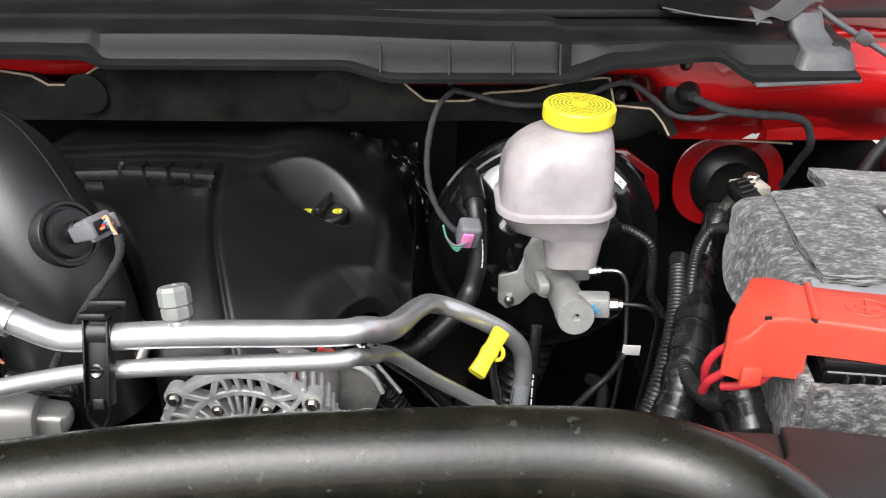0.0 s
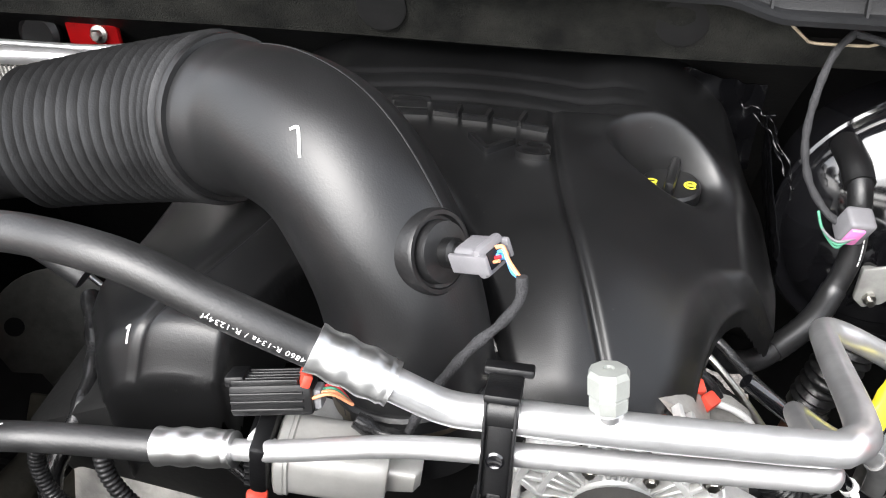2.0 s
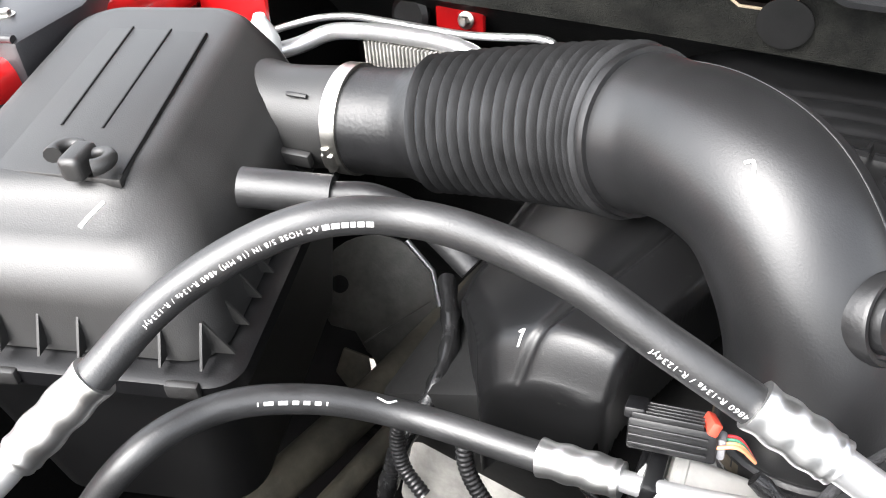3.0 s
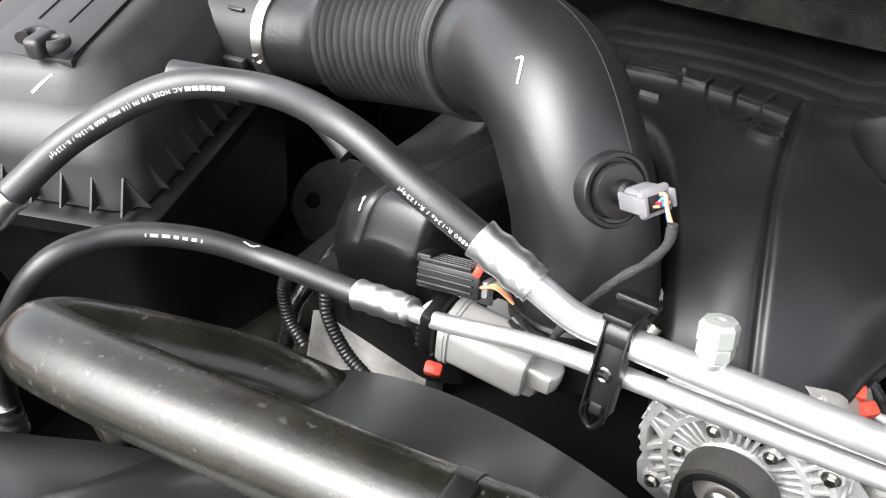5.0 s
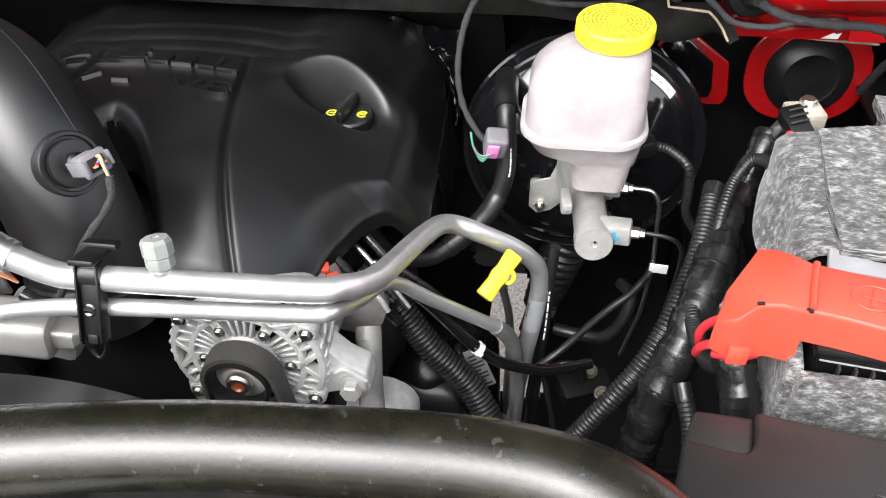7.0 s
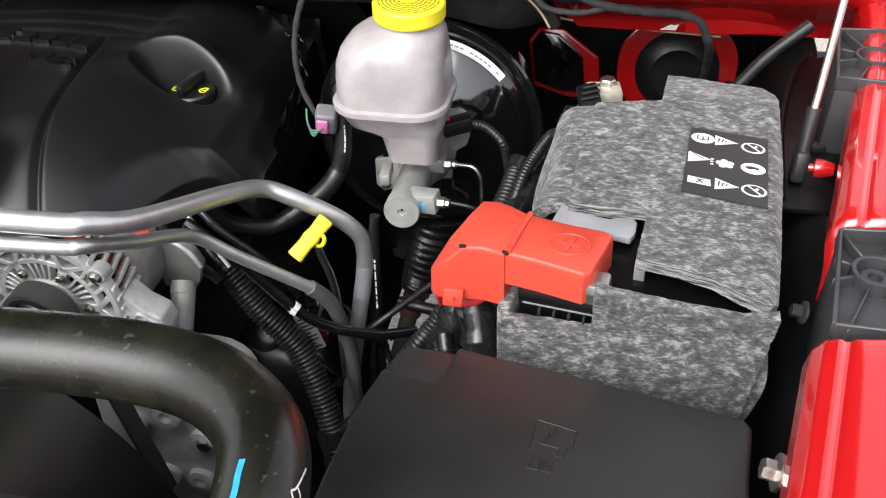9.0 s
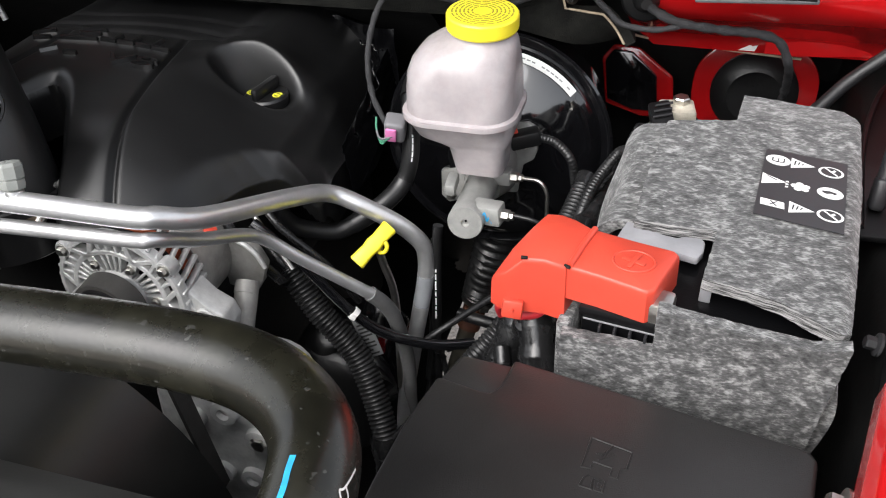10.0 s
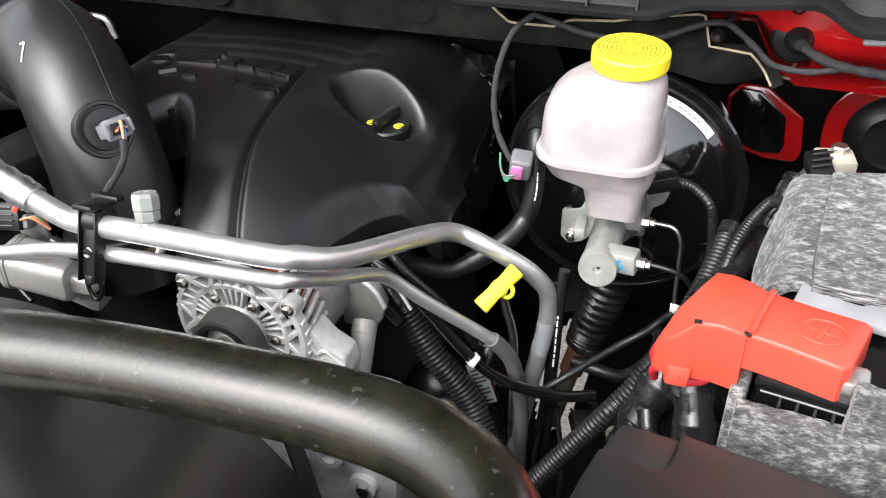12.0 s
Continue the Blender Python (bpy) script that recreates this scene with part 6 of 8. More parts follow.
part("blue_mark", wrapped("blue_mark", smooth_stroke([(-0.001, 0.001), (0.008, 0.0), (0.02, 0.0005), (0.05, 0.0)], 0.0036), gpath, 0.0261, sgone + 0.022, 1.4, BLUE), radh, "blue marker line")
part("chalk_mark", wrapped("chalk_mark", smooth_stroke([(0.0, 0.0), (0.004, 0.004), (0.008, 0.001), (0.004, -0.003), (0.001, 0.0), (-0.012, 0.006)], 0.0012), gpath, 0.0261, sgone + 0.03, 0.15, WPAINT), radh, "white chalk scribble")
hc = min(range(len(gpath)), key=lambda i: (gpath[i] - Vector((-0.237, 0.324, 1.136))).length)
part("hose_band", tube("hose_band", gpath[hc - 1:hc + 2], 0.027, PLASTIC, 36), radh, "black band clip")
part("band_buckle", block("band_buckle", axis(gpath[hc] + Vector((0.002, -0.004, 0.0265)), (1, 0.04, 0)) @ pose(0, 0, 0, 0, 0, 0), (0.026, 0.006, 0.013), PLASTIC, 0.002), radh, "black band buckle")

SHC, SHR = Vector((-0.28, 0, 0.80)), 0.272


def shroud(a, v):
    r = SHR + 0.035 * v + 0.05 * v * v
    y = 0.432 - 0.23 * v
    x, z = SHC.x + r * math.cos(a), SHC.z + r * math.sin(a)
    return (max(-0.68, min(0.26, x)), y, min(z, 1.085))


shr = thing("fan_shroud", "black plastic radiator fan shroud behind the radiator hose", "fan shroud", (-0.28, 0.35, 0.6))
part("shell", grid("shell", shroud, [2 * math.pi * k / 96 for k in range(97)], span(0, 1, 14), SHROUD, 70, thick=0.003), shr)
part("front_panel", block("front_panel", pose(-0.22, 0.19, 0.8), (0.92, 0.03, 0.6), SHROUD, 0.005), shr)
part("top_ledge", grid("top_ledge", lambda x, v: (x, 0.205 + (0.098 - 0.06 * ease(-0.45, -0.62, x)) * v, 1.085 - 0.02 * v - 0.02 * v * v), span(-0.7, 0.25, 30), span(0, 1, 8), SHROUD, 60, thick=0.003), shr)

# ---- air filter box ----
AIRC = Vector((-0.796, 0.632))
AIRT = Matrix.Translation((-0.666, 0.452, 0)) @ pose(0, 0, 0, 0, 0, 20) @ Matrix.Translation((0.666, -0.452, 0))


def air_ring(z, hx, hy, r, cx=AIRC.x, cy=AIRC.y):
    return [AIRT @ Vector((cx + x, cy + y, z + 0.02 * -x)) for x, y in rounded(hx, hy, r, 8)]


box = thing("air_filter_box", "black plastic air filter box with ribbed rim and moulded badge", "air filter box", (-0.8, 0.6, 0.85))
LIDP = ((1.05, 0.117, 0.165, 0.03), (1.056, 0.1165, 0.1645, 0.03), (1.06, 0.115, 0.163, 0.03), (1.09, 0.112, 0.159, 0.035), (1.12, 0.108, 0.154, 0.04), (1.145, 0.102, 0.148, 0.045), (1.16, 0.094, 0.141, 0.045), (1.169, 0.088, 0.136, 0.042), (1.1745, 0.081, 0.13, 0.038), (1.177, 0.07, 0.12, 0.03))


def lid_lean(p, w=None):
    # the lid's top lies back and to the wing side, its front edge lower than its back
    w = ease(1.11, 1.172, p.z) if w is None else w
    return p + Vector((-0.037, 0.024, -0.022 + 0.018 * min(1.2, max(-0.2, (p.y - 0.477) / 0.19)))) * w


def leaned(me):
    for v in me.vertices:
        v.co = lid_lean(v.co, 1.0)
    return me


part("lid", loft("lid", [[lid_lean(p) for p in air_ring(*q)] for q in LIDP], AIRBOX, 60), box, "domed black lid")
part("rim", loft("rim", [air_ring(1.03, 0.13, 0.18, 0.025), air_ring(1.032, 0.135, 0.185, 0.025), air_ring(1.046, 0.135, 0.185, 0.025), air_ring(1.048, 0.131, 0.181, 0.025)], PLUG, 40), box)
part("tray", loft("tray", [air_ring(0.85, 0.1, 0.15, 0.04), air_ring(1.0, 0.115, 0.165, 0.03), air_ring(1.03, 0.126, 0.176, 0.025)], PLASTIC, 40), box, "black lower tray")
for k in range(8):
    x = -0.905 + 0.031 * k
    part("rim_rib", plate("rim_rib", [(0.0, 0.0), (0.018, 0.0), (0.018, 0.03)], -0.001, 0.001, AIRBOX, AIRT @ Matrix(((0, 0, 1, x), (1, 0, 0, 0.4555), (0, 1, 0, 1.054 - 0.02 * (x - AIRC.x)), (0, 0, 0, 1)))), box)
for k in range(10):
    y = 0.475 + 0.03 * k
    part("rim_rib", plate("rim_rib", [(0.0, 0.0), (-0.018, 0.0), (-0.018, 0.03)], -0.001, 0.001, AIRBOX, AIRT @ Matrix(((1, 0, 0, -0.669), (0, 0, 1, y), (0, 1, 0, 1.052), (0, 0, 0, 1)))), box)
for x in (-0.84, -0.7):
    part("clip_lug", block("clip_lug", AIRT @ pose(x, 0.446, 1.042), (0.026, 0.008, 0.014), AIRBOX, 0.003), box)
part("outlet", tube("outlet", even([Vector((-0.86, 0.691, 1.093)), Vector((-0.722, 0.7035, 1.111))], 0.006), lambda i, s: 0.0455 + 0.018 * (1 - ease(0.1, 0.75, s)) ** 2, AIRBOX, 40), box, "round outlet neck")
part("outlet_key", block("outlet_key", pose(-0.75, 0.671, 1.1445, 40, 0, 6), (0.02, 0.004, 0.004), PLUG, 0.001), box)
part("outlet_key", block("outlet_key", pose(-0.75, 0.652, 1.094, 10, 0, 6), (0.036, 0.008, 0.014), AIRBOX, 0.002), box)
part("raised_panel", leaned(plate("raised_panel", [(-0.742, 0.477), (-0.851, 0.45), (-0.93, 0.643), (-0.82, 0.668)], 1.17, 1.1778, AIRBOX, None, 0.0015)), box)
# shade of the lid grooves, laid on as thin dark lines
for a, b in (((-0.839, 0.512), (-0.896, 0.652)), ((-0.803, 0.521), (-0.857, 0.66)), ((-0.745, 0.482), (-0.82, 0.665))):
    part("groove_shade", leaned(tube("groove_shade", [Vector((*a, 1.178)), Vector((*b, 1.178))], 0.0012, DARK, 6)), box)
badge = part("badge", block("badge", pose(-0.812, 0.498, 1.165, 0, 0, 18), (0.018, 0.03, 0.02), AIRBOX, 0.005, 3), box, "moulded badge")
for sx in (-1, 1):
    part("badge_curl", tube("badge_curl", [Vector((-0.812 + sx * 0.014 + 0.01 * math.cos(a) * sx, 0.501 + 0.011 * math.sin(a), 1.168)) for a in span(-0.9, 2.9, 16)], lambda i, s: 0.0066 - 0.003 * s, AIRBOX, 10), badge)
part("paint_mark", tube("paint_mark", spline([(-0.7725, 0.455, 1.1476), (-0.77, 0.462, 1.152), (-0.7665, 0.47, 1.1566), (-0.765, 0.474, 1.1586)], 4), lambda i, s: 0.0018 - 0.0004 * s, WPAINT, 8), box, "white paint mark")
stub = thing("breather_hose", "black rubber breather hose joined to the filter box", "breather hose", (-0.7, 0.57, 1.12))
part("sleeve", tube("sleeve", even([Vector((-0.725, 0.562, 1.127)), Vector((-0.66, 0.588, 1.121))], 0.006), 0.0155, HOSE, 24), stub)
part("hose", tube("hose", even(spline([(-0.662, 0.587, 1.121), (-0.63, 0.6, 1.119), (-0.59, 0.605, 1.105), (-0.55, 0.6, 1.08)], 8), 0.005), 0.011, RUBBER, 20), stub)

# pipes and red panel beyond the filter box
for pts, r in (([(-1.0026, 0.8514, 1.0433), (-0.9534, 0.9242, 1.041), (-0.9265, 0.9522, 1.0534), (-0.8716, 0.9634, 1.0578), (-0.7764, 0.969, 1.0578), (-0.7215, 0.9634, 1.0522), (-0.689, 0.941, 1.0097)], 0.0105), ([(-1.025, 0.941, 1.0377), (-0.969, 0.9858, 1.05), (-0.9209, 0.997, 1.0556), (-0.7518, 0.9858, 1.0623), (-0.6655, 0.9858, 1.0746), (-0.6442, 0.9858, 1.0724), (-0.6375, 0.9858, 1.0433)], 0.0047)):
    cp = thing("coolant_pipe", "bent bright metal pipe near the firewall", "pipe", pts[0], group="rear pipes")
    part("pipe", tube("pipe", bent(pts, 0.03), r, ALU, 16), cp)
plq = thing("heater_box", "pale grey ribbed metal box behind the intake", "heater box", (-0.74, 0.9, 1.05))
for k in range(34):
    part("case_rib", block("case_rib", pose(-0.8794 + 0.0053 * k, 0.9712, 1.0287), (0.0027, 0.029, 0.037), DULL, 0.0006), plq)
part("case_back", block("case_back", pose(-0.7943, 0.9768, 1.0265), (0.185, 0.022, 0.034), DULL, 0.002), plq)
tab = thing("red_bracket", "red painted bracket with a bolt on the firewall", "bracket", (-0.72, 0.95, 1.12))
part("plate", block("plate", pose(-0.7921, 1.0418, 1.0545, 0, 0, 2), (0.067, 0.01, 0.047), REDPAINT, 0.006), tab)
part("bolt", hexbolt("bolt", (-0.7809, 1.0351, 1.0567), (0, -1, 0.2), 0.0068, 0.011, STEEL, 1.6), tab)

rplug = thing("firewall_plug", "dark rubber plug beside the red bracket", "grommet", (-0.805, 0.95, 1.095))
part("disc", turned("disc", [(0.024, 0), (0.024, 0.006), (0.018, 0.01), (0.004, 0.009)], axis((-0.8626, 1.0440, 1.0478), (0, -1, 0.2)) @ Matrix.Scale(1.12, 4), RUBBER, 28), rplug)
neck = thing("washer_filler", "white plastic filler neck behind the filter box", "filler neck", (-0.91, 0.82, 1.05))
part("neck", turned("neck", [(0.02, -0.34), (0.02, 0.0), (0.016, 0.012), (0.008, 0.024), (0.006, 0.03)], axis((-0.915, 0.82, 1.1), (0.1, 0.0, 1)), WHITE, 20), neck)
rbody = thing("inner_wing_panel", "red painted inner wing behind the filter box", "body panel", (-1.02, 0.86, 1.05))
part("panel", block("panel", pose(-1.0, 0.875, 1.085, -10, 0, 8), (0.09, 0.012, 0.09), REDPAINT, 0.005), rbody)

# ---- left lower bay: sheet plate, conduit, chassis arm ----
bkt = thing("steel_bracket", "dull black round steel plate with a hole", "bracket", (-0.83, 0.85, 0.7))
PL = axis((-0.862, 0.907, 0.7), (0.3, -0.8, 0.5)) @ Matrix.Scale(1.4, 4)
PL = Matrix.Translation(Vector((-0.898, 0.859, 0.728)) - PL @ Vector((-0.036, 0.012, 0))) @ PL
disc_ = [(0.062 * math.cos(radians(a)), 0.062 * math.sin(radians(a))) for a in range(-20, 190, 10)] + [(-0.045, -0.03), (-0.02, -0.035), (-0.008, -0.055), (0.012, -0.07), (0.04, -0.05)]
GSTEEL = shader("grey_bracket_steel", (0.085, 0.083, 0.075), 0.4, 0.3, grain=0.3, scale=200, var=0.35, vscale=22)
part("round_plate", plate("round_plate", disc_, -0.002, 0.002, GSTEEL, PL, 0.001), bkt)
part("hole", turned("hole", [(0.009, 0), (0.009, 0.0006)], PL @ pose(-0.036, 0.012, 0.0022), DARK, 16), bkt)
part("fold_line", tube("fold_line", [PL @ Vector((-0.01, -0.045, 0.003)), PL @ Vector((0.055, 0.0, 0.003))], 0.0012, GSTEEL, 6), bkt)
part("bright_edge", tube("bright_edge", [PL @ Vector((0.03, 0.058, 0.003)), PL @ Vector((0.056, 0.03, 0.004)), PL @ Vector((0.066, -0.012, 0.004))], 0.004, ALU, 8), bkt, "bare metal edge")
part("stay", tube("stay", [PL @ Vector((0.0, -0.05, -0.004)), PL @ Vector((0.0, -0.05, -0.004)) + Vector((0.02, 0.03, -0.19))], 0.011, FRAME, 14), bkt, "steel stay")
part("foot", plate("foot", [(-0.03, -0.05), (-0.005, -0.058), (0.0, -0.085), (-0.022, -0.095), (-0.038, -0.075)], 0.004, 0.01, FRAME, PL, 0.002), bkt)
arm = thing("suspension_link", "rusty brown steel suspension link under the engine bay", "suspension link", (-0.7, 0.6, 0.5))
part("arm", tube("arm", [Vector((-0.83, 0.4, 0.69)), Vector((-0.77, 0.72, 0.69)), Vector((-0.735, 1.0, 0.69))], 0.026, FRAME, 16), arm)
part("cross_bar", tube("cross_bar", [Vector((-0.75, 0.45, 0.68)), Vector((-0.71, 0.8, 0.68))], 0.016, FRAME, 16), arm)
for pts in ([(-0.565, 0.52, 1.0), (-0.575, 0.515, 0.97), (-0.57, 0.51, 0.94), (-0.55, 0.505, 0.92)], [(-0.515, 0.515, 1.01), (-0.51, 0.505, 0.98), (-0.49, 0.5, 0.95), (-0.46, 0.495, 0.935)]):
    c = thing("wiring_conduit", "black convoluted wiring conduit beside the engine head", "wiring conduit", pts[0], group="conduits")
    part("conduit", loom("conduit", pts, 0.006, pitch=0.004), c)
blob = thing("taped_harness", "black taped wiring bundle beside the engine", "wiring harness", (-0.6, 0.6, 0.9))
part("taped_sleeve", tube("taped_sleeve", even(spline([(-0.62, 0.68, 0.98), (-0.585, 0.62, 0.97), (-0.575, 0.57, 0.96), (-0.585, 0.53, 0.93), (-0.6, 0.52, 0.87)], 8), 0.005), lambda i, s: 0.0085 + 0.0009 * math.sin(i * 0.9), TAPE, 14, 80), blob)

# ---- dipstick, conduits and pipes between engine and booster ----
dip = thing("dipstick", "yellow plastic dipstick T-grip with ring", "dipstick", (0.05, 0.69, 0.95))
DA, DB = Vector((0.062, 0.7065, 0.984)), Vector((0.033, 0.664, 0.957))
dm = axis(DA.lerp(DB, 0.5), DB - DA, (0.3, -0.6, 0.7))
part("grip", loft("grip", [[dm @ Vector((x, y, z)) for x, y in rounded(w, 0.0055, 0.003, 3)] for z, w in ((-0.0265, 0.0075), (-0.0255, 0.009), (-0.008, 0.0078), (0.0, 0.009), (0.008, 0.0078), (0.0255, 0.009), (0.0265, 0.0075))], YELLOW, 40), dip)
part("ring", tube("ring", [DA.lerp(DB, 0.45) + Vector((0.007 + 0.006 * math.cos(a), 0.0 + 0.003 * math.sin(a), -0.004 + 0.006 * math.sin(a))) for a in span(0, 6.28, 18)], 0.0024, YELLOW, 8), dip)
part("stem", tube("stem", spline([DA.lerp(DB, 0.5) + Vector((0.004, 0.004, -0.008)), (0.052, 0.695, 0.94), (0.06, 0.7, 0.88), (0.06, 0.69, 0.75)], 8), 0.0045, STEEL, 10), dip, "thin steel tube")

LOOMS = [("wiring_conduit", [(-0.075, 0.685, 0.935), (-0.055, 0.68, 0.917), (-0.02, 0.667, 0.875), (0.0223, 0.6562, 0.8314), (0.0528, 0.63, 0.786), (0.075, 0.6, 0.74), (0.085, 0.58, 0.69)], 0.0145, 0.0052),
         ("wiring_conduit", [(0.255, 0.79, 1.02), (0.245, 0.745, 1.0), (0.235, 0.71, 0.982), (0.215, 0.665, 0.952), (0.195, 0.635, 0.925), (0.169, 0.613, 0.8934), (0.128, 0.594, 0.833), (0.1, 0.58, 0.79)], 0.0098, 0.0046),
         ("wiring_conduit", [(0.309, 0.748, 1.078), (0.3, 0.755, 1.068), (0.296, 0.78, 1.06), (0.286, 0.795, 1.05), (0.272, 0.785, 1.032), (0.262, 0.76, 1.02), (0.255, 0.735, 1.0)], 0.0058, 0.0038),
         ("wiring_conduit", [(0.24, 0.715, 0.985), (0.23, 0.67, 0.985), (0.228, 0.62, 0.985), (0.232, 0.57, 1.0), (0.24, 0.545, 1.03)], 0.0075, 0.004),
         ("wiring_conduit", [(0.215, 0.57, 0.97), (0.225, 0.535, 0.94), (0.222, 0.5, 0.9), (0.215, 0.47, 0.86), (0.21, 0.45, 0.8)], 0.0075, 0.004)]
for nm, pts, r, pitch in LOOMS:
    c = thing(nm, "black convoluted wiring conduit, slightly glossy", "wiring conduit", pts[0], group="conduits")
    part("conduit", loom("conduit", pts, r, pitch=pitch), c)
    ends = even(spline(pts, 10), 0.003)
    for run in (ends[:6], ends[-6:]):
        part("tape_end", tube("tape_end", run, r * 1.13, TAPE, 14, 60), c, "black tape round the conduit end")
for pts, r in (([(0.31, 0.845, 1.05), (0.302, 0.828, 1.036), (0.287, 0.807, 1.004), (0.268, 0.755, 1.0), (0.257, 0.7, 0.988), (0.258, 0.64, 0.97), (0.262, 0.57, 0.96)], 0.0148),
               ([(0.245, 0.56, 1.03), (0.255, 0.53, 0.99), (0.25, 0.51, 0.95), (0.235, 0.49, 0.9), (0.225, 0.47, 0.84)], 0.0155),
               ([(0.068, 0.61, 0.755), (0.08, 0.59, 0.71), (0.09, 0.57, 0.66)], 0.018),
               ([(0.255, 0.71, 1.0), (0.238, 0.665, 0.983), (0.224, 0.632, 0.957), (0.21, 0.612, 0.922), (0.201, 0.6, 0.885), (0.197, 0.595, 0.835), (0.195, 0.59, 0.77)], 0.0195),
               ([(-0.1, 0.69, 0.955), (-0.075, 0.685, 0.937), (-0.058, 0.681, 0.92)], 0.0155)):
    path = even(spline(pts, 10), 0.003)
    rnd = random.Random(int(r * 1e5))
    wob = [rnd.uniform(-0.045, 0.06) + 0.05 * math.sin(k * 0.55) for k in range(len(path))]
    c = thing("taped_harness", "thick wiring bundle wrapped in wrinkled black tape", "wiring harness", pts[0], group="taped bundles")
    part("taped_sleeve", tube("taped_sleeve", path, lambda i, s: r * (1 + wob[i]), TAPE, 16, 80), c)
    for k in range(4, len(path) - 5, 11):
        part("tape_wrap", tube("tape_wrap", path[k:k + 4], lambda i, s: r * (1.075 - 0.03 * s), TAPE, 16, 60), c, "overlapping turn of glossy tape")
cab = thing("ground_cable", "smooth black cable crossing behind the conduit", "cable", (0.0, 0.62, 0.95))
part("cable", tube("cable", even(spline([(-0.07, 0.65, 1.005), (-0.029, 0.645, 0.975), (-0.012, 0.645, 0.957), (0.031, 0.65, 0.899), (0.064, 0.66, 0.867), (0.108, 0.68, 0.842), (0.15, 0.705, 0.83)], 8), 0.005), 0.0062, GLOSS, 14), cab)
part("cable_tie", tube("cable_tie", [Vector((0.029, 0.65, 0.902)), Vector((0.033, 0.65, 0.8975))], 0.0074, WHITE, 16), cab, "white cable tie")
part("cable_tie", block("cable_tie", pose(0.033, 0.6415, 0.902, 0, 30, 0), (0.007, 0.005, 0.005), WHITE, 0.001), cab, "white cable tie")
printed = thing("printed_hose", "thin black hose with white print tied to a cable", "hose", (0.1, 0.74, 0.947))
ppath = even(spline([(0.101, 0.745, 0.962), (0.1, 0.742, 0.947), (0.098, 0.738, 0.9), (0.097, 0.735, 0.855), (0.094, 0.735, 0.8), (0.094, 0.735, 0.768), (0.09, 0.735, 0.7), (0.08, 0.74, 0.6)], 8), 0.004)
part("hose", tube("hose", ppath, 0.0058, RUBBER, 14), printed)
part("white_print", wrapped("white_print", bars([0.004, 0.008, 0.012, 0.007, 0.01, 0.005, 0.012], 0.0017, 1.4), ppath, 0.0058, 0.055, 6.0, WHITE), printed, "worn white print")
part("cable_tie", tube("cable_tie", [Vector((0.0955, 0.735, 0.776)), Vector((0.0945, 0.735, 0.77))], 0.0078, PLUG, 14), printed, "black cable tie")
part("tie_tail", block("tie_tail", pose(0.1, 0.728, 0.779, 0, 40, 0), (0.018, 0.004, 0.0015), PLUG, 0.0004), printed, "cut tie end")
for k, pts in enumerate(([(0.094, 0.735, 0.772), (0.085, 0.725, 0.73), (0.083, 0.7, 0.68), (0.09, 0.68, 0.62)], [(0.1, 0.735, 0.77), (0.108, 0.725, 0.74), (0.118, 0.705, 0.7), (0.12, 0.69, 0.64)], [(0.105, 0.74, 0.775), (0.125, 0.742, 0.785), (0.145, 0.745, 0.775), (0.15, 0.755, 0.74)])):
    wl3 = thing("brake_sensor_lead", "thin black lead leaving the tied bundle", "cable", pts[0], group="tied leads")
    part("sleeve", tube("sleeve", even(spline(pts, 8), 0.004), 0.0036, RUBBER, 10), wl3)
steer = thing("steering_shaft", "black rubber boot and shaft below the brake cylinder", "steering shaft", (0.1, 0.95, 0.65))
part("boot", tube("boot", even(spline([(0.135, 0.955, 0.86), (0.12, 0.943, 0.8), (0.106, 0.936, 0.745), (0.0935, 0.934, 0.698)], 8), 0.0032), lambda i, s: 0.034 - 0.011 * s + 0.0028 * (1, 0, -1, 0)[i % 4], LOOM, 26, 80), steer, "convoluted rubber boot")
part("collar", tube("collar", [Vector((0.0945, 0.934, 0.701)), Vector((0.091, 0.932, 0.688))], 0.0245, STEEL, 24), steer, "metal band")
part("band_ear", block("band_ear", pose(0.106, 0.912, 0.69, 0, 20, 30), (0.014, 0.006, 0.009), STEEL, 0.001), steer, "metal band ear")
part("shaft", tube("shaft", [Vector((0.0915, 0.933, 0.69)), Vector((0.08, 0.918, 0.645))], 0.017, shader("rusty_shaft_steel", (0.12, 0.045, 0.025), 0.7, grain=0.6, scale=150, var=0.5, vscale=30), 18), steer, "rusty shaft")
part("lower_shaft", tube("lower_shaft", [Vector((0.08, 0.918, 0.645)), Vector((0.06, 0.89, 0.56))], 0.013, FRAME, 16), steer, "rusty shaft")
mount = thing("engine_mount", "dark steel engine mount bracket with bolts", "engine mount", (0.13, 0.68, 0.7))
part("arm", block("arm", pose(0.15, 0.755, 0.732, 15, 10, 30), (0.07, 0.035, 0.02), DARK, 0.006), mount)
for p in ((0.157, 0.765, 0.748), (0.171, 0.734, 0.745)):
    part("bolt", hexbolt("bolt", p, (0, -0.6, 0.8), 0.0065, 0.011, FRAME, 1.4), mount)
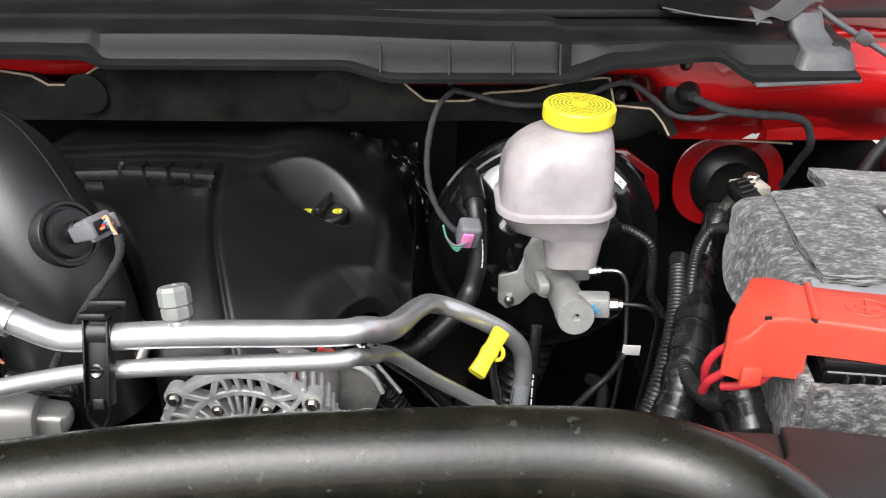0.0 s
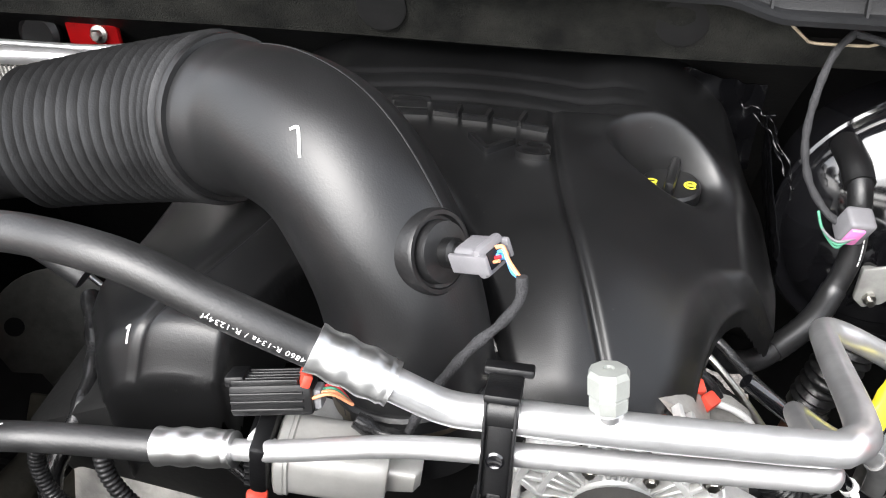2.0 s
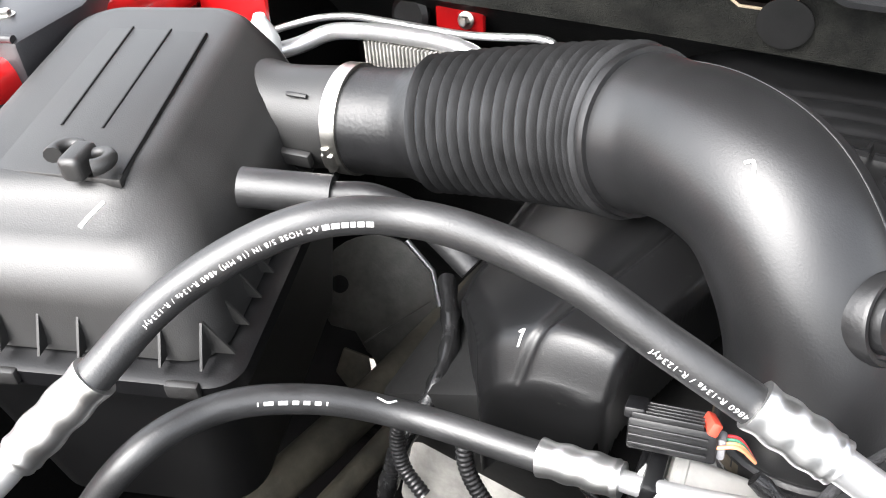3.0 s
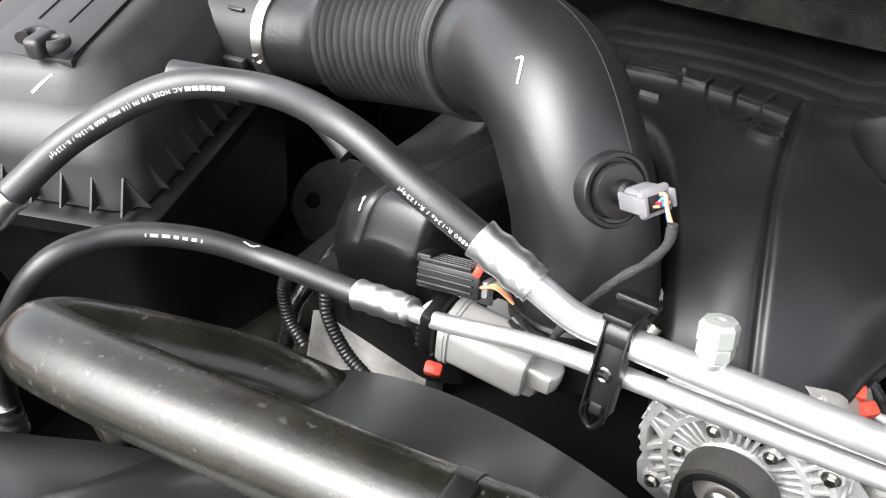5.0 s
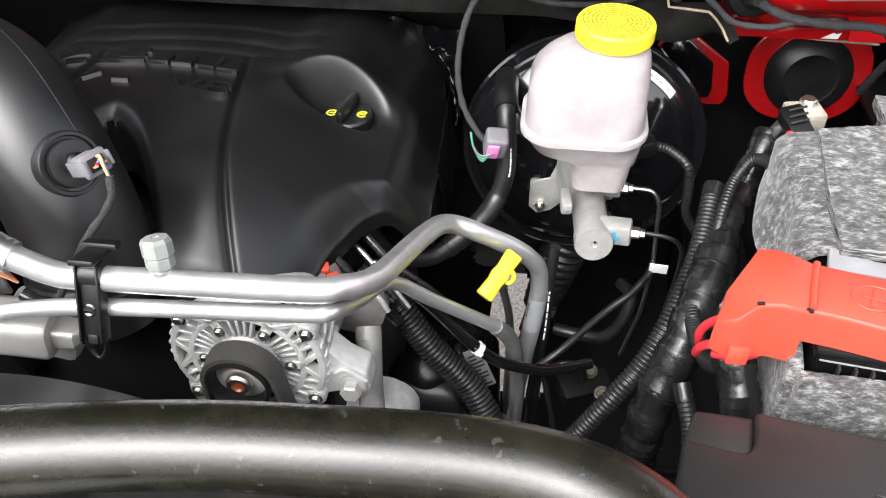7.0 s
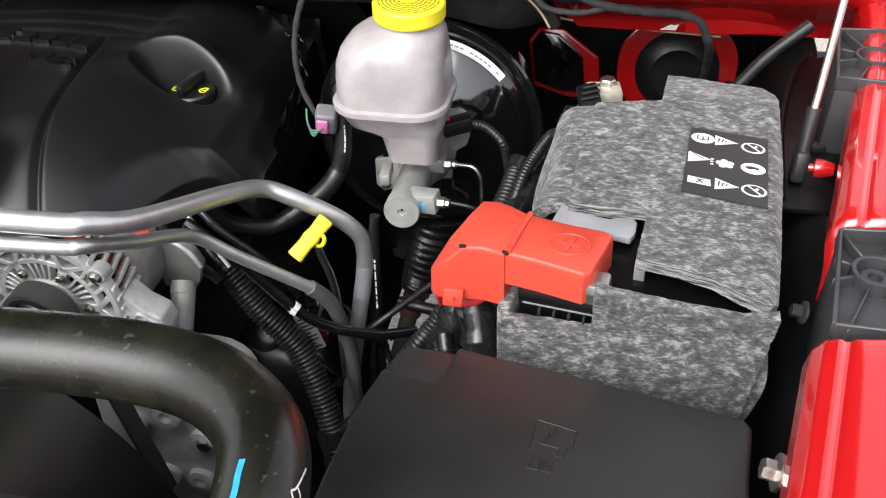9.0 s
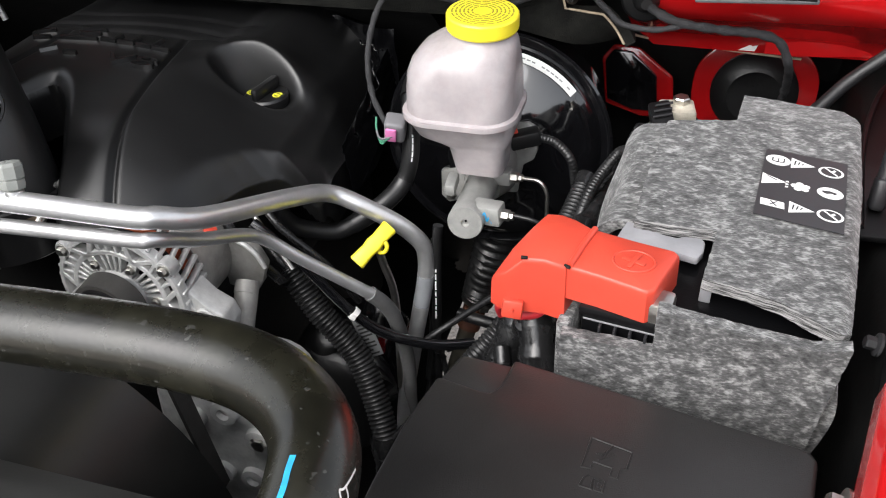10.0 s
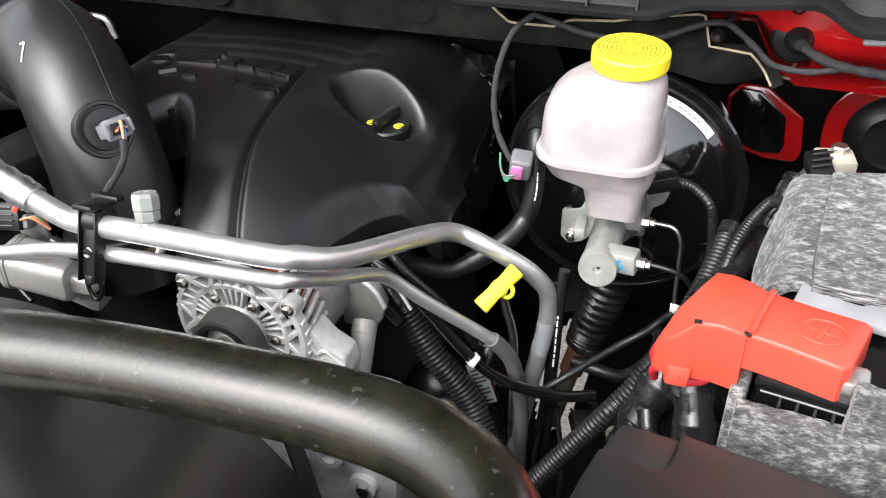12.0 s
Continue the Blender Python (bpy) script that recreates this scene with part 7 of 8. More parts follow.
for pts, r, m_, lab_ in (([(0.225, 0.88, 0.83), (0.21, 0.8, 0.885), (0.19, 0.77, 0.88), (0.162, 0.75, 0.866), (0.118, 0.705, 0.85), (0.09, 0.69, 0.83)], 0.0042, RUBBER, "smooth black cable behind the brake pipes"),
                   ([(0.19, 0.87, 0.8), (0.2, 0.84, 0.81), (0.193, 0.81, 0.8), (0.17, 0.78, 0.795), (0.14, 0.775, 0.8), (0.109, 0.781, 0.8)], 0.0075, RUBBER, "black coolant hose curled below the booster"),
                   ([(0.09, 0.76, 0.93), (0.085, 0.745, 0.88), (0.09, 0.735, 0.82), (0.085, 0.72, 0.74)], 0.004, RUBBER, "thin black brake sensor cable")):
    lc = thing("lower_cable", lab_, "cable", pts[0])
    part("cable", tube("cable", even(spline(pts, 8), 0.004), r, m_, 12), lc)
rail = thing("chassis_rail", "black painted steel chassis rail", "chassis rail", (0.33, 0.6, 0.5))
part("box_section", block("box_section", pose(0.36, 0.6, 0.58), (0.1, 1.3, 0.14), DARK, 0.01), rail)
pump = thing("compressor", "dark cast compressor body beside the engine", "compressor", (0.0, 0.68, 0.75))
part("body", turned("body", [(0.05, 0), (0.055, 0.01), (0.055, 0.1), (0.04, 0.11)], axis((-0.01, 0.78, 0.77), (0.1, -1, -0.35)), GLOSS, 32), pump)
part("clutch_cap", turned("clutch_cap", [(0.03, 0), (0.032, 0.006), (0.02, 0.02), (0.012, 0.024)], axis((-0.03, 0.7, 0.8), (0.2, -0.5, 0.85)), PLASTIC, 28), pump)
part("housing", loft("housing", [[Vector((-0.03 + x, 0.7 + y, z - 0.05)) for x, y in rounded(w, w * 0.8, 0.02, 4)] for z, w in ((0.7, 0.05), (0.82, 0.052), (0.845, 0.042), (0.853, 0.03))], PLASTIC, 45), pump)
lab = thing("paper_label", "grey printed paper label with rows of bars", "label", (0.05, 0.66, 0.85))
LM = axis((0.03, 0.677, 0.838), (0.2, -0.9, 0.35)) @ pose(0, 0, 0, 0, 0, 20)
part("sheet", block("sheet", LM, (0.02, 0.05, 0.001), PAPER, 0.0003), lab)
for k in range(9):
    part("print_bar", flat_mesh("print_bar", bars([0.014 - 0.006 * (k % 3 == 1)], 0.0022), LM @ pose(-0.007, -0.022 + 0.0047 * k, 0.0008), DARK), lab)

# ---- battery in its felt jacket ----
BT = pose(0.366, 0.5, 0, 0, 0, -7)
bat = thing("battery", "black car battery inside a grey felt jacket", "battery", (0.38, 0.66, 0.92))
part("case", block("case", BT @ pose(0.004, 0.15, 0.988), (0.165, 0.283, 0.168), CASE, 0.004), bat)
part("lid", block("lid", BT @ pose(0.004, 0.15, 1.0775), (0.169, 0.287, 0.011), CASE, 0.003), bat)
# highlight on the black lid seam, put in as a thin grey strip
part("seam_highlight", block("seam_highlight", BT @ pose(0.004, 0.0062, 1.0725), (0.16, 0.0012, 0.0016), GREYP, 0.0005), bat, "thin pale strip, the highlight on the seam below the lid")
for k in range(5):
    part("lid_rib", block("lid_rib", BT @ pose(-0.062 + 0.0115 * k, 0.0035, 1.064), (0.0022, 0.006, 0.016), SOCKET, 0.0008), bat, "dark moulded rib")
handle = [(0.304, 0.585), (0.313, 0.622), (0.319, 0.636), (0.332, 0.63), (0.326, 0.615), (0.331, 0.606), (0.341, 0.601), (0.352, 0.599), (0.361, 0.605), (0.37, 0.604), (0.374, 0.597), (0.373, 0.584), (0.369, 0.575), (0.357, 0.578), (0.345, 0.582), (0.325, 0.585)]
part("carry_grip", plate("carry_grip", handle, 1.0905, 1.0975, GRIPGREY, None, 0.0016), bat, "grey plastic carrying grip")
part("grip_leg", plate("grip_leg", [(0.376, 0.566), (0.383, 0.57), (0.3815, 0.541), (0.373, 0.542)], 1.083, 1.096, GRIPGREY, None, 0.001), bat, "grey plastic carrying grip")
part("terminal", turned("terminal", [(0.009, 0), (0.0085, 0.014)], pose(0.333, 0.545, 1.088), STEEL, 20), bat, "lead terminal")
part("terminal_clamp", block("terminal_clamp", BT @ pose(-0.022, 0.018, 1.09), (0.02, 0.022, 0.02), STEEL, 0.004), bat, "plated clamp")

jacket = thing("felt_jacket", "thick grey flecked felt jacket folded round the battery", "insulating jacket", (0.38, 0.66, 0.92))


def inside(x, y, ring):
    hit = False
    for (a, b), (c, d) in zip(ring, ring[1:] + ring[:1]):
        if (b > y) != (d > y) and x < a + (y - b) * (c - a) / (d - b):
            hit = not hit
    return hit


def onto(x, y, ring):
    best = None
    for (a, b), (c, d) in zip(ring, ring[1:] + ring[:1]):
        k = max(0.0, min(1.0, ((x - a) * (c - a) + (y - b) * (d - b)) / ((c - a) ** 2 + (d - b) ** 2)))
        p = (a + k * (c - a), b + k * (d - b))
        e = math.hypot(x - p[0], y - p[1])
        if best is None or e < best[0]:
            best = (e, p)
    return best[1]


def felt_sheet(name, ring, place, thick, label="", cell=0.004, cut=False):
    """A thick soft sheet cut to the outline: place(u, v) lays it out, its cut edges are ragged and its faces dented."""
    xs, ys = [p[0] for p in ring], [p[1] for p in ring]
    nu, nv = int((max(xs) - min(xs)) / cell) + 3, int((max(ys) - min(ys)) / cell) + 3
    fb = bmesh.new()
    got = {}

    def vert(i, j):
        if (i, j) not in got:
            u, v = min(xs) + (i - 1) * cell, min(ys) + (j - 1) * cell
            near = [inside(u + a, v + b, ring) for a in (-cell * 0.5, cell * 0.5) for b in (-cell * 0.5, cell * 0.5)]
            if not all(near):
                u, v = onto(u, v, ring)
                u += 0.0011 * noise.noise(Vector((u * 260, v * 260, 3.1)))
                v += 0.0011 * noise.noise(Vector((u * 260, v * 260, 7.7)))
            got[i, j] = (fb.verts.new((u, v, 0)), u, v)
        return got[i, j][0]

    for i in range(nu):
        for j in range(nv):
            if inside(min(xs) + (i - 0.5) * cell, min(ys) + (j - 0.5) * cell, ring):
                fb.faces.new((vert(i, j), vert(i + 1, j), vert(i + 1, j + 1), vert(i, j + 1)))
    for q, u, v in got.values():
        soft = 0.0011 * noise.noise(Vector((u * 30, v * 30, 1.0))) + 0.0005 * noise.noise(Vector((u * 130, v * 130, 2.0)))
        q.co = Vector(place(u, v)) + Vector((0, 0, soft))
    top = fb.faces[:]
    fb.normal_update()
    ref = sum((f.normal for f in top), Vector()).normalized()
    made = bmesh.ops.extrude_face_region(fb, geom=top)
    for q in [q for q in made["geom"] if isinstance(q, bmesh.types.BMVert)]:
        q.co -= ref * thick
    bmesh.ops.recalc_face_normals(fb, faces=fb.faces)
    for f in fb.faces:
        f.material_index = 1 if cut and abs(f.normal.dot(ref)) < 0.4 else 0
    me_f = from_bm(name, fb, FELT, 40)
    me_f.materials.append(FELT_EDGE)
    return part(name, me_f, jacket, label)


FLAP = [(0.399, 0.846), (0.46, 0.836), (0.49, 0.826), (0.502, 0.804), (0.496, 0.69), (0.482, 0.57), (0.474, 0.51), (0.466, 0.503), (0.429, 0.522), (0.373, 0.536), (0.381, 0.602), (0.351, 0.601), (0.317, 0.604), (0.319, 0.66), (0.33, 0.77), (0.392, 0.782)]


def flap_lie(x, y):
    edge = 0.474 + 0.112 * (y - 0.51)
    z = 1.107 + 0.006 * (1 - ease(0.5, 0.6, y)) * (1 - ease(0.4, 0.46, x))
    z -= 0.014 * ease(edge - 0.014, edge + 0.008, x) ** 2 + 0.002 * (1 - ease(0.312, 0.35, x)) ** 2
    return (x, y, z - 0.006 * ease(0.79, 0.846, y))


felt_sheet("top_flap", FLAP, flap_lie, 0.0105, "loose top flap", cut=True)
FRONT = [(0.277, 0.92), (0.277, 1.068), (0.345, 1.067), (0.345, 1.108), (0.41, 1.1), (0.45, 1.097), (0.462, 1.1), (0.4735, 1.1035), (0.47, 1.07), (0.466, 1.02), (0.462, 0.97), (0.458, 0.92)]
felt_sheet("front_panel", FRONT, lambda x, z: (x, 0.4955 - 0.03 * (x - 0.346) - 0.003 * math.sin(30 * (x - 0.27)) * (1.1 - z) / 0.15, z), 0.0105, "cut-out front panel")
SIDE = [(0.499, 0.92), (0.499, 1.096), (0.55, 1.099), (0.7, 1.095), (0.8, 1.092), (0.83, 1.08), (0.83, 0.92)]
felt_sheet("side_panel", SIDE, lambda y, z: (0.466 + 0.1 * (y - 0.5) + 0.012 * ease(1.1, 1.03, z) - 0.016 * ease(1.03, 0.94, z), y, z), 0.0105)
LEFT = [(0.61, 0.0), (0.775, 0.0), (0.78, 0.045), (0.765, 0.1), (0.74, 0.12), (0.66, 0.12), (0.615, 0.09)]


def left_lie(y, d):
    k = ease(0.0, 0.045, d)
    x = 0.345 - 0.1 * (0.77 - y) * 0.6 - 0.046 * k - 0.012 * ease(0.04, 0.12, d) + 0.004 * math.sin(y * 46 + 30 * d)
    return (x, y + 0.15 * d * (0.69 - y), 1.102 - 0.006 * k - 0.75 * max(0, d - 0.03) + 0.003 * math.sin(y * 37))


felt_sheet("side_panel", LEFT, left_lie, 0.0105, "loose side flap hanging down")
part("side_panel", block("side_panel", BT @ pose(-0.09, 0.06, 0.995), (0.011, 0.12, 0.145), FELT, 0.003), jacket)
part("back_panel", block("back_panel", BT @ pose(0.045, 0.345, 1.0), (0.09, 0.011, 0.185), FELT, 0.004), jacket)
wl_ = thing("warning_label", "dark label with white battery warning symbols", "label", (0.45, 0.67, 1.11))
quad = [Vector((x, y, flap_lie(x, y)[2] + 0.0022)) for x, y in ((0.407, 0.629), (0.474, 0.615), (0.484, 0.72), (0.418, 0.732))]
part("sheet", data("sheet", [q + Vector((0, 0, h)) for h in (0, 0.0005) for q in quad], [(0, 1, 2, 3), (4, 5, 6, 7), (0, 1, 5, 4), (1, 2, 6, 5), (2, 3, 7, 6), (3, 0, 4, 7)], LABEL, 0), wl_)


def on_label(u, v):
    return quad[0].lerp(quad[1], u).lerp(quad[3].lerp(quad[2], u), v) + Vector((0, 0, 0.0009))


def sym(shape, u, v, s):
    c = on_label(u, v)
    ux, uy = (quad[1] - quad[0]).normalized(), (quad[3] - quad[0]).normalized()
    return [c + ux * x * s + uy * y * s for x, y in shape]


def mark(shape, u, v, s, parent, mat, lift, name="symbol_bar"):
    pts = [q + Vector((0, 0, lift)) for q in sym(shape, u, v, s)]
    return part(name, data(name, pts, [tuple(range(len(pts)))], mat, 0), parent, "white warning symbol" if parent is wl_ else "")


disc = [(1.05 * math.cos(2 * math.pi * k / 28), 0.85 * math.sin(2 * math.pi * k / 28)) for k in range(28)]
tri3 = [(-1.0, 0.85), (1.05, 0.05), (-0.95, -0.85)]
book = [(-0.55, 0.35), (0.0, 0.25), (0.55, 0.4), (0.55, -0.3), (0.0, -0.42), (-0.55, -0.3)]
can = [(-1.05, 0.45), (0.85, 0.4), (0.95, -0.55), (-1.0, -0.5)]
S9 = 0.0098
for shape, u, v, inner in ((disc, 0.17, 0.84, "book"), (tri3, 0.47, 0.84, "drop"), (disc, 0.81, 0.81, "ban"), (tri3, 0.16, 0.52, "bang"), (None, 0.48, 0.5, "acid"), (disc, 0.82, 0.5, "face"), (can, 0.2, 0.19, "cross"), (tri3, 0.52, 0.19, "burst"), (disc, 0.84, 0.19, "ban")):
    if shape:
        sy = mark(shape, u, v, S9, wl_, WHITE, 0, "symbol")
    if inner == "book":
        mark(book, u, v, S9, sy, LABEL, 0.0003)
        mark([(-0.42, 0.22), (-0.06, 0.15), (-0.06, -0.3), (-0.42, -0.22)], u, v, S9, sy, WHITE, 0.0006)
        mark([(0.06, 0.15), (0.42, 0.25), (0.42, -0.2), (0.06, -0.3)], u, v, S9, sy, WHITE, 0.0006)
    elif inner == "ban":
        mark([(x * 0.8, y * 0.8) for x, y in disc], u, v, S9, sy, LABEL, 0.0003)
        mark([(-0.6, 0.45), (-0.5, 0.58), (0.6, -0.45), (0.5, -0.58)], u, v, S9, sy, WHITE, 0.0006)
        mark([(-0.1, -0.05), (0.25, 0.4), (0.4, 0.2), (0.1, -0.2)], u, v, S9, sy, WHITE, 0.0006)
    elif inner == "face":
        mark([(-0.7, 0.15), (-0.1, 0.3), (0.55, 0.15), (0.4, -0.2), (0.1, -0.05), (-0.3, -0.25), (-0.6, -0.1)], u, v, S9, sy, LABEL, 0.0003)
    elif inner == "bang":
        mark([(-0.75, 0.55), (-0.6, 0.6), (0.3, 0.12), (0.25, 0.0)], u, v, S9, sy, LABEL, 0.0003)
    elif inner == "cross":
        mark([(-0.35, 0.3), (-0.2, 0.32), (0.35, -0.35), (0.2, -0.38)], u, v, S9, sy, LABEL, 0.0003)
        mark([(0.2, 0.32), (0.35, 0.3), (-0.2, -0.38), (-0.35, -0.35)], u, v, S9, sy, LABEL, 0.0003)
    elif inner in ("drop", "burst"):
        for k in range(3):
            mark([(-0.7 + 0.35 * k, 0.4 - 0.1 * k), (-0.55 + 0.35 * k, 0.42 - 0.1 * k), (-0.62 + 0.3 * k, -0.35 + 0.1 * k), (-0.74 + 0.3 * k, -0.35 + 0.1 * k)], u, v, S9, sy, LABEL, 0.0003)
    else:
        for k in range(5):
            a0 = 0.5 + k * 1.2566
            mark([(0.5 * math.cos(a0) + 0.33 * math.cos(b), 0.4 * math.sin(a0) + 0.3 * math.sin(b)) for b in span(0, 5.6, 7)], u, v, S9, wl_, WHITE, 0, "symbol")
        mark([(-0.25, 0.25), (0.25, 0.25), (0.25, -0.25), (-0.25, -0.25)], u, v, S9, wl_, WHITE, 0, "symbol")
        for k in range(3):
            mark([(-1.25, 0.5 - 0.4 * k), (-1.0, 0.5 - 0.4 * k), (-1.0, 0.3 - 0.4 * k), (-1.25, 0.3 - 0.4 * k)], u, v, S9, wl_, WHITE, 0, "symbol")

redc = thing("terminal_cover", "red plastic positive terminal cover with moulded plus sign", "terminal cover", (0.3, 0.54, 1.07))


def shell_loft(name, ring, low):
    """A moulded cover: walls from low up to the rim, a rounded shoulder, then the top a little domed."""
    mid = sum((Vector(q) for q in ring), Vector()) / len(ring)
    rows = [[Vector((x + 0.02 * (x - mid.x), y + 0.02 * (y - mid.y), low)) for x, y, z in ring]]
    for drop, inset in ((0.0065, 0.0), (0.003, 0.010), (0.0008, 0.035), (0.0, 0.08)):
        rows.append([Vector((x + (mid.x - x) * inset, y + (mid.y - y) * inset, z - drop)) for x, y, z in ring])
    return loft(name, rows, REDPLAST, 50)


def densify(ring, n=4):
    return [tuple(Vector(a).lerp(Vector(b), k / n)) for a, b in zip(ring, ring[1:] + ring[:1]) for k in range(n)]


part("right_shell", shell_loft("right_shell", densify([(0.2745, 0.5235, 1.1135), (0.3, 0.5185, 1.113), (0.336, 0.509, 1.1125), (0.3415, 0.513, 1.1125), (0.3555, 0.557, 1.113), (0.352, 0.5615, 1.113), (0.32, 0.567, 1.1135), (0.289, 0.574, 1.114)]), 1.083), redc)
SHELL = [(0.2165, 0.529, 1.089), (0.229, 0.5215, 1.101), (0.2425, 0.5245, 1.1135), (0.258, 0.5255, 1.1142), (0.2755, 0.5215, 1.1138), (0.2815, 0.545, 1.1142), (0.289, 0.573, 1.1145), (0.274, 0.582, 1.115), (0.262, 0.5865, 1.115), (0.2495, 0.587, 1.114), (0.24, 0.573, 1.109), (0.2265, 0.557, 1.097)]
part("left_shell", shell_loft("left_shell", SHELL, 1.061), redc)
part("ridge", tube("ridge", [Vector((0.278, 0.5245, 1.1138)), Vector((0.283, 0.548, 1.1145)), Vector((0.2895, 0.573, 1.1145))], 0.0026, REDPLAST, 10), redc)
part("front_tab", block("front_tab", pose(0.2355, 0.5195, 1.066, -10, 6, 6), (0.0165, 0.006, 0.0165), REDPLAST, 0.002), redc)
part("tab_nib", turned("tab_nib", [(0.002, 0), (0.0015, 0.002)], axis((0.2355, 0.5165, 1.067), (0, -1, 0.2)), REDPLAST, 10), redc)
for x, y, z, r in ((0.243, 0.526, 1.1138, 6), (0.276, 0.5235, 1.1132, -30)):
    part("slot", block("slot", pose(x, y, z, 20, 0, r), (0.0052, 0.0024, 0.0022), DARK, 0.0004), redc)
plus = part("plus_ring", tube("plus_ring", [Vector((0.323 + 0.0155 * math.cos(a), 0.541 + 0.0125 * math.sin(a), 1.1134)) for a in span(0, 2 * math.pi, 36)], 0.0009, REDPLAST, 8), redc, "moulded ring")
for d, lift in (((0.009, -0.003), 0.0), ((0.0035, 0.009), 0.0003)):
    part("plus_bar", block("plus_bar", pose(0.323, 0.541, 1.1136 + lift, 0, 0, math.degrees(math.atan2(d[1], d[0]))), (0.018, 0.004, 0.0014), REDPLAST, 0.0006), plus)
for pts in ([(0.228, 0.548, 1.075), (0.219, 0.553, 1.062), (0.215, 0.556, 1.048), (0.218, 0.562, 1.03)], [(0.238, 0.545, 1.066), (0.226, 0.546, 1.05), (0.217, 0.551, 1.037), (0.217, 0.56, 1.02)], [(0.262, 0.54, 1.064), (0.254, 0.537, 1.05), (0.24, 0.54, 1.041), (0.227, 0.548, 1.034)]):
    c = thing("battery_cable", "red battery cable below the terminal cover", "battery cable", pts[0], group="battery cables")
    part("cable", tube("cable", spline(pts, 8), 0.0036, REDWIRE, 14), c)
CREAM = shader("pale_plated_clamp", (0.5, 0.46, 0.38), 0.45, 0.3, grain=0.2, scale=300, var=0.25, vscale=60)
neg = thing("negative_terminal", "negative clamp with plated nut and black sensor block", "battery clamp", (0.335, 0.845, 1.07))
part("clamp", block("clamp", pose(0.336, 0.84, 1.076, 0, 0, 10), (0.036, 0.03, 0.02), CREAM, 0.003), neg)
part("nut", hexbolt("nut", (0.339, 0.847, 1.079), (0, 0, 1), 0.0085, 0.014, STEEL, 1.4), neg)
part("strap", block("strap", pose(0.32, 0.835, 1.068, 0, 30, 10), (0.012, 0.018, 0.03), STEEL, 0.002), neg)
part("sensor_block", block("sensor_block", pose(0.323, 0.813, 1.082, 16, -10, 14), (0.022, 0.04, 0.018), PLUG, 0.003), neg, "black sensor block")
for k in range(3):
    part("sensor_rib", block("sensor_rib", pose(0.323, 0.805 + 0.008 * k, 1.092 + 0.0022 * k, 16, -10, 14), (0.018, 0.0025, 0.002), SOCKET, 0.0006), neg)
part("lead", tube("lead", spline([(0.315, 0.797, 1.083), (0.31, 0.783, 1.077), (0.302, 0.775, 1.068)], 6), 0.004, REDWIRE, 10), neg, "short red lead")

# ---- fuse box ----
fuse = thing("fuse_box", "black plastic fuse box with an embossed lid", "fuse box", (0.32, 0.38, 0.95))
top = [(0.2465, 0.479), (0.2445, 0.462), (0.2415, 0.4485), (0.236, 0.4425), (0.229, 0.4425), (0.195, 0.449), (0.1885, 0.42), (0.184, 0.393), (0.18, 0.35), (0.176, 0.27), (0.45, 0.262), (0.454, 0.387), (0.46, 0.436), (0.456, 0.443), (0.448, 0.446)]
LID = shader("fuse_lid", (0.019, 0.0183, 0.018), 0.36, spec=0.6, grain=0.3, scale=900, var=0.25, vscale=8, rvar=0.08)
part("lid", plate("lid", top, 1.03, 1.053, LID, None, 0.0035, 3, 50), fuse)
part("lid_step", plate("lid_step", [(0.2475, 0.4785), (0.205, 0.481), (0.1945, 0.4485), (0.236, 0.441), (0.243, 0.448)], 1.02, 1.0465, LID, None, 0.004, 3, 50), fuse)
part("tray", plate("tray", [(0.25, 0.468), (0.208, 0.468), (0.195, 0.35), (0.19, 0.27), (0.435, 0.265), (0.447, 0.432)], 0.92, 1.029, PLASTIC, None, 0.004), fuse)


def embossed(pts, w=0.0013):
    return tube("embossed_line", [Vector((x, y, 1.0532)) for x, y in pts], w * 0.6, LID, 6)


for pts in ([(0.314, 0.419), (0.342, 0.413), (0.34, 0.398), (0.336, 0.397), (0.335, 0.389), (0.33, 0.39), (0.331, 0.397), (0.318, 0.399), (0.317, 0.393), (0.311, 0.393), (0.312, 0.399), (0.314, 0.419)],
            [(0.319, 0.406), (0.324, 0.408), (0.3235, 0.404), (0.329, 0.415)], [(0.321, 0.401), (0.331, 0.409)], [(0.312, 0.378), (0.314, 0.385), (0.317, 0.388), (0.32, 0.386), (0.3195, 0.377), (0.312, 0.378)], [(0.322, 0.377), (0.3215, 0.384), (0.325, 0.387), (0.328, 0.385), (0.327, 0.376), (0.322, 0.377)], [(0.3235, 0.3795), (0.324, 0.383), (0.3265, 0.382), (0.326, 0.379)]):
    part("embossed_line", embossed(pts), fuse)

# ---- wing side: liner, lamp bracket ----
def flat_bar(a, b, z0, z1, w):
    a, b = Vector((*a, 0)), Vector((*b, 0))
    n = (b - a).normalized().cross(Vector((0, 0, 1))) * w / 2
    ring = [a - n, a + n, b + n, b - n]
    return ([q + Vector((0, 0, z)) for z in (z0, z1) for q in ring], [(3, 2, 1, 0), (4, 5, 6, 7), (0, 1, 5, 4), (1, 2, 6, 5), (2, 3, 7, 6), (3, 0, 4, 7)])


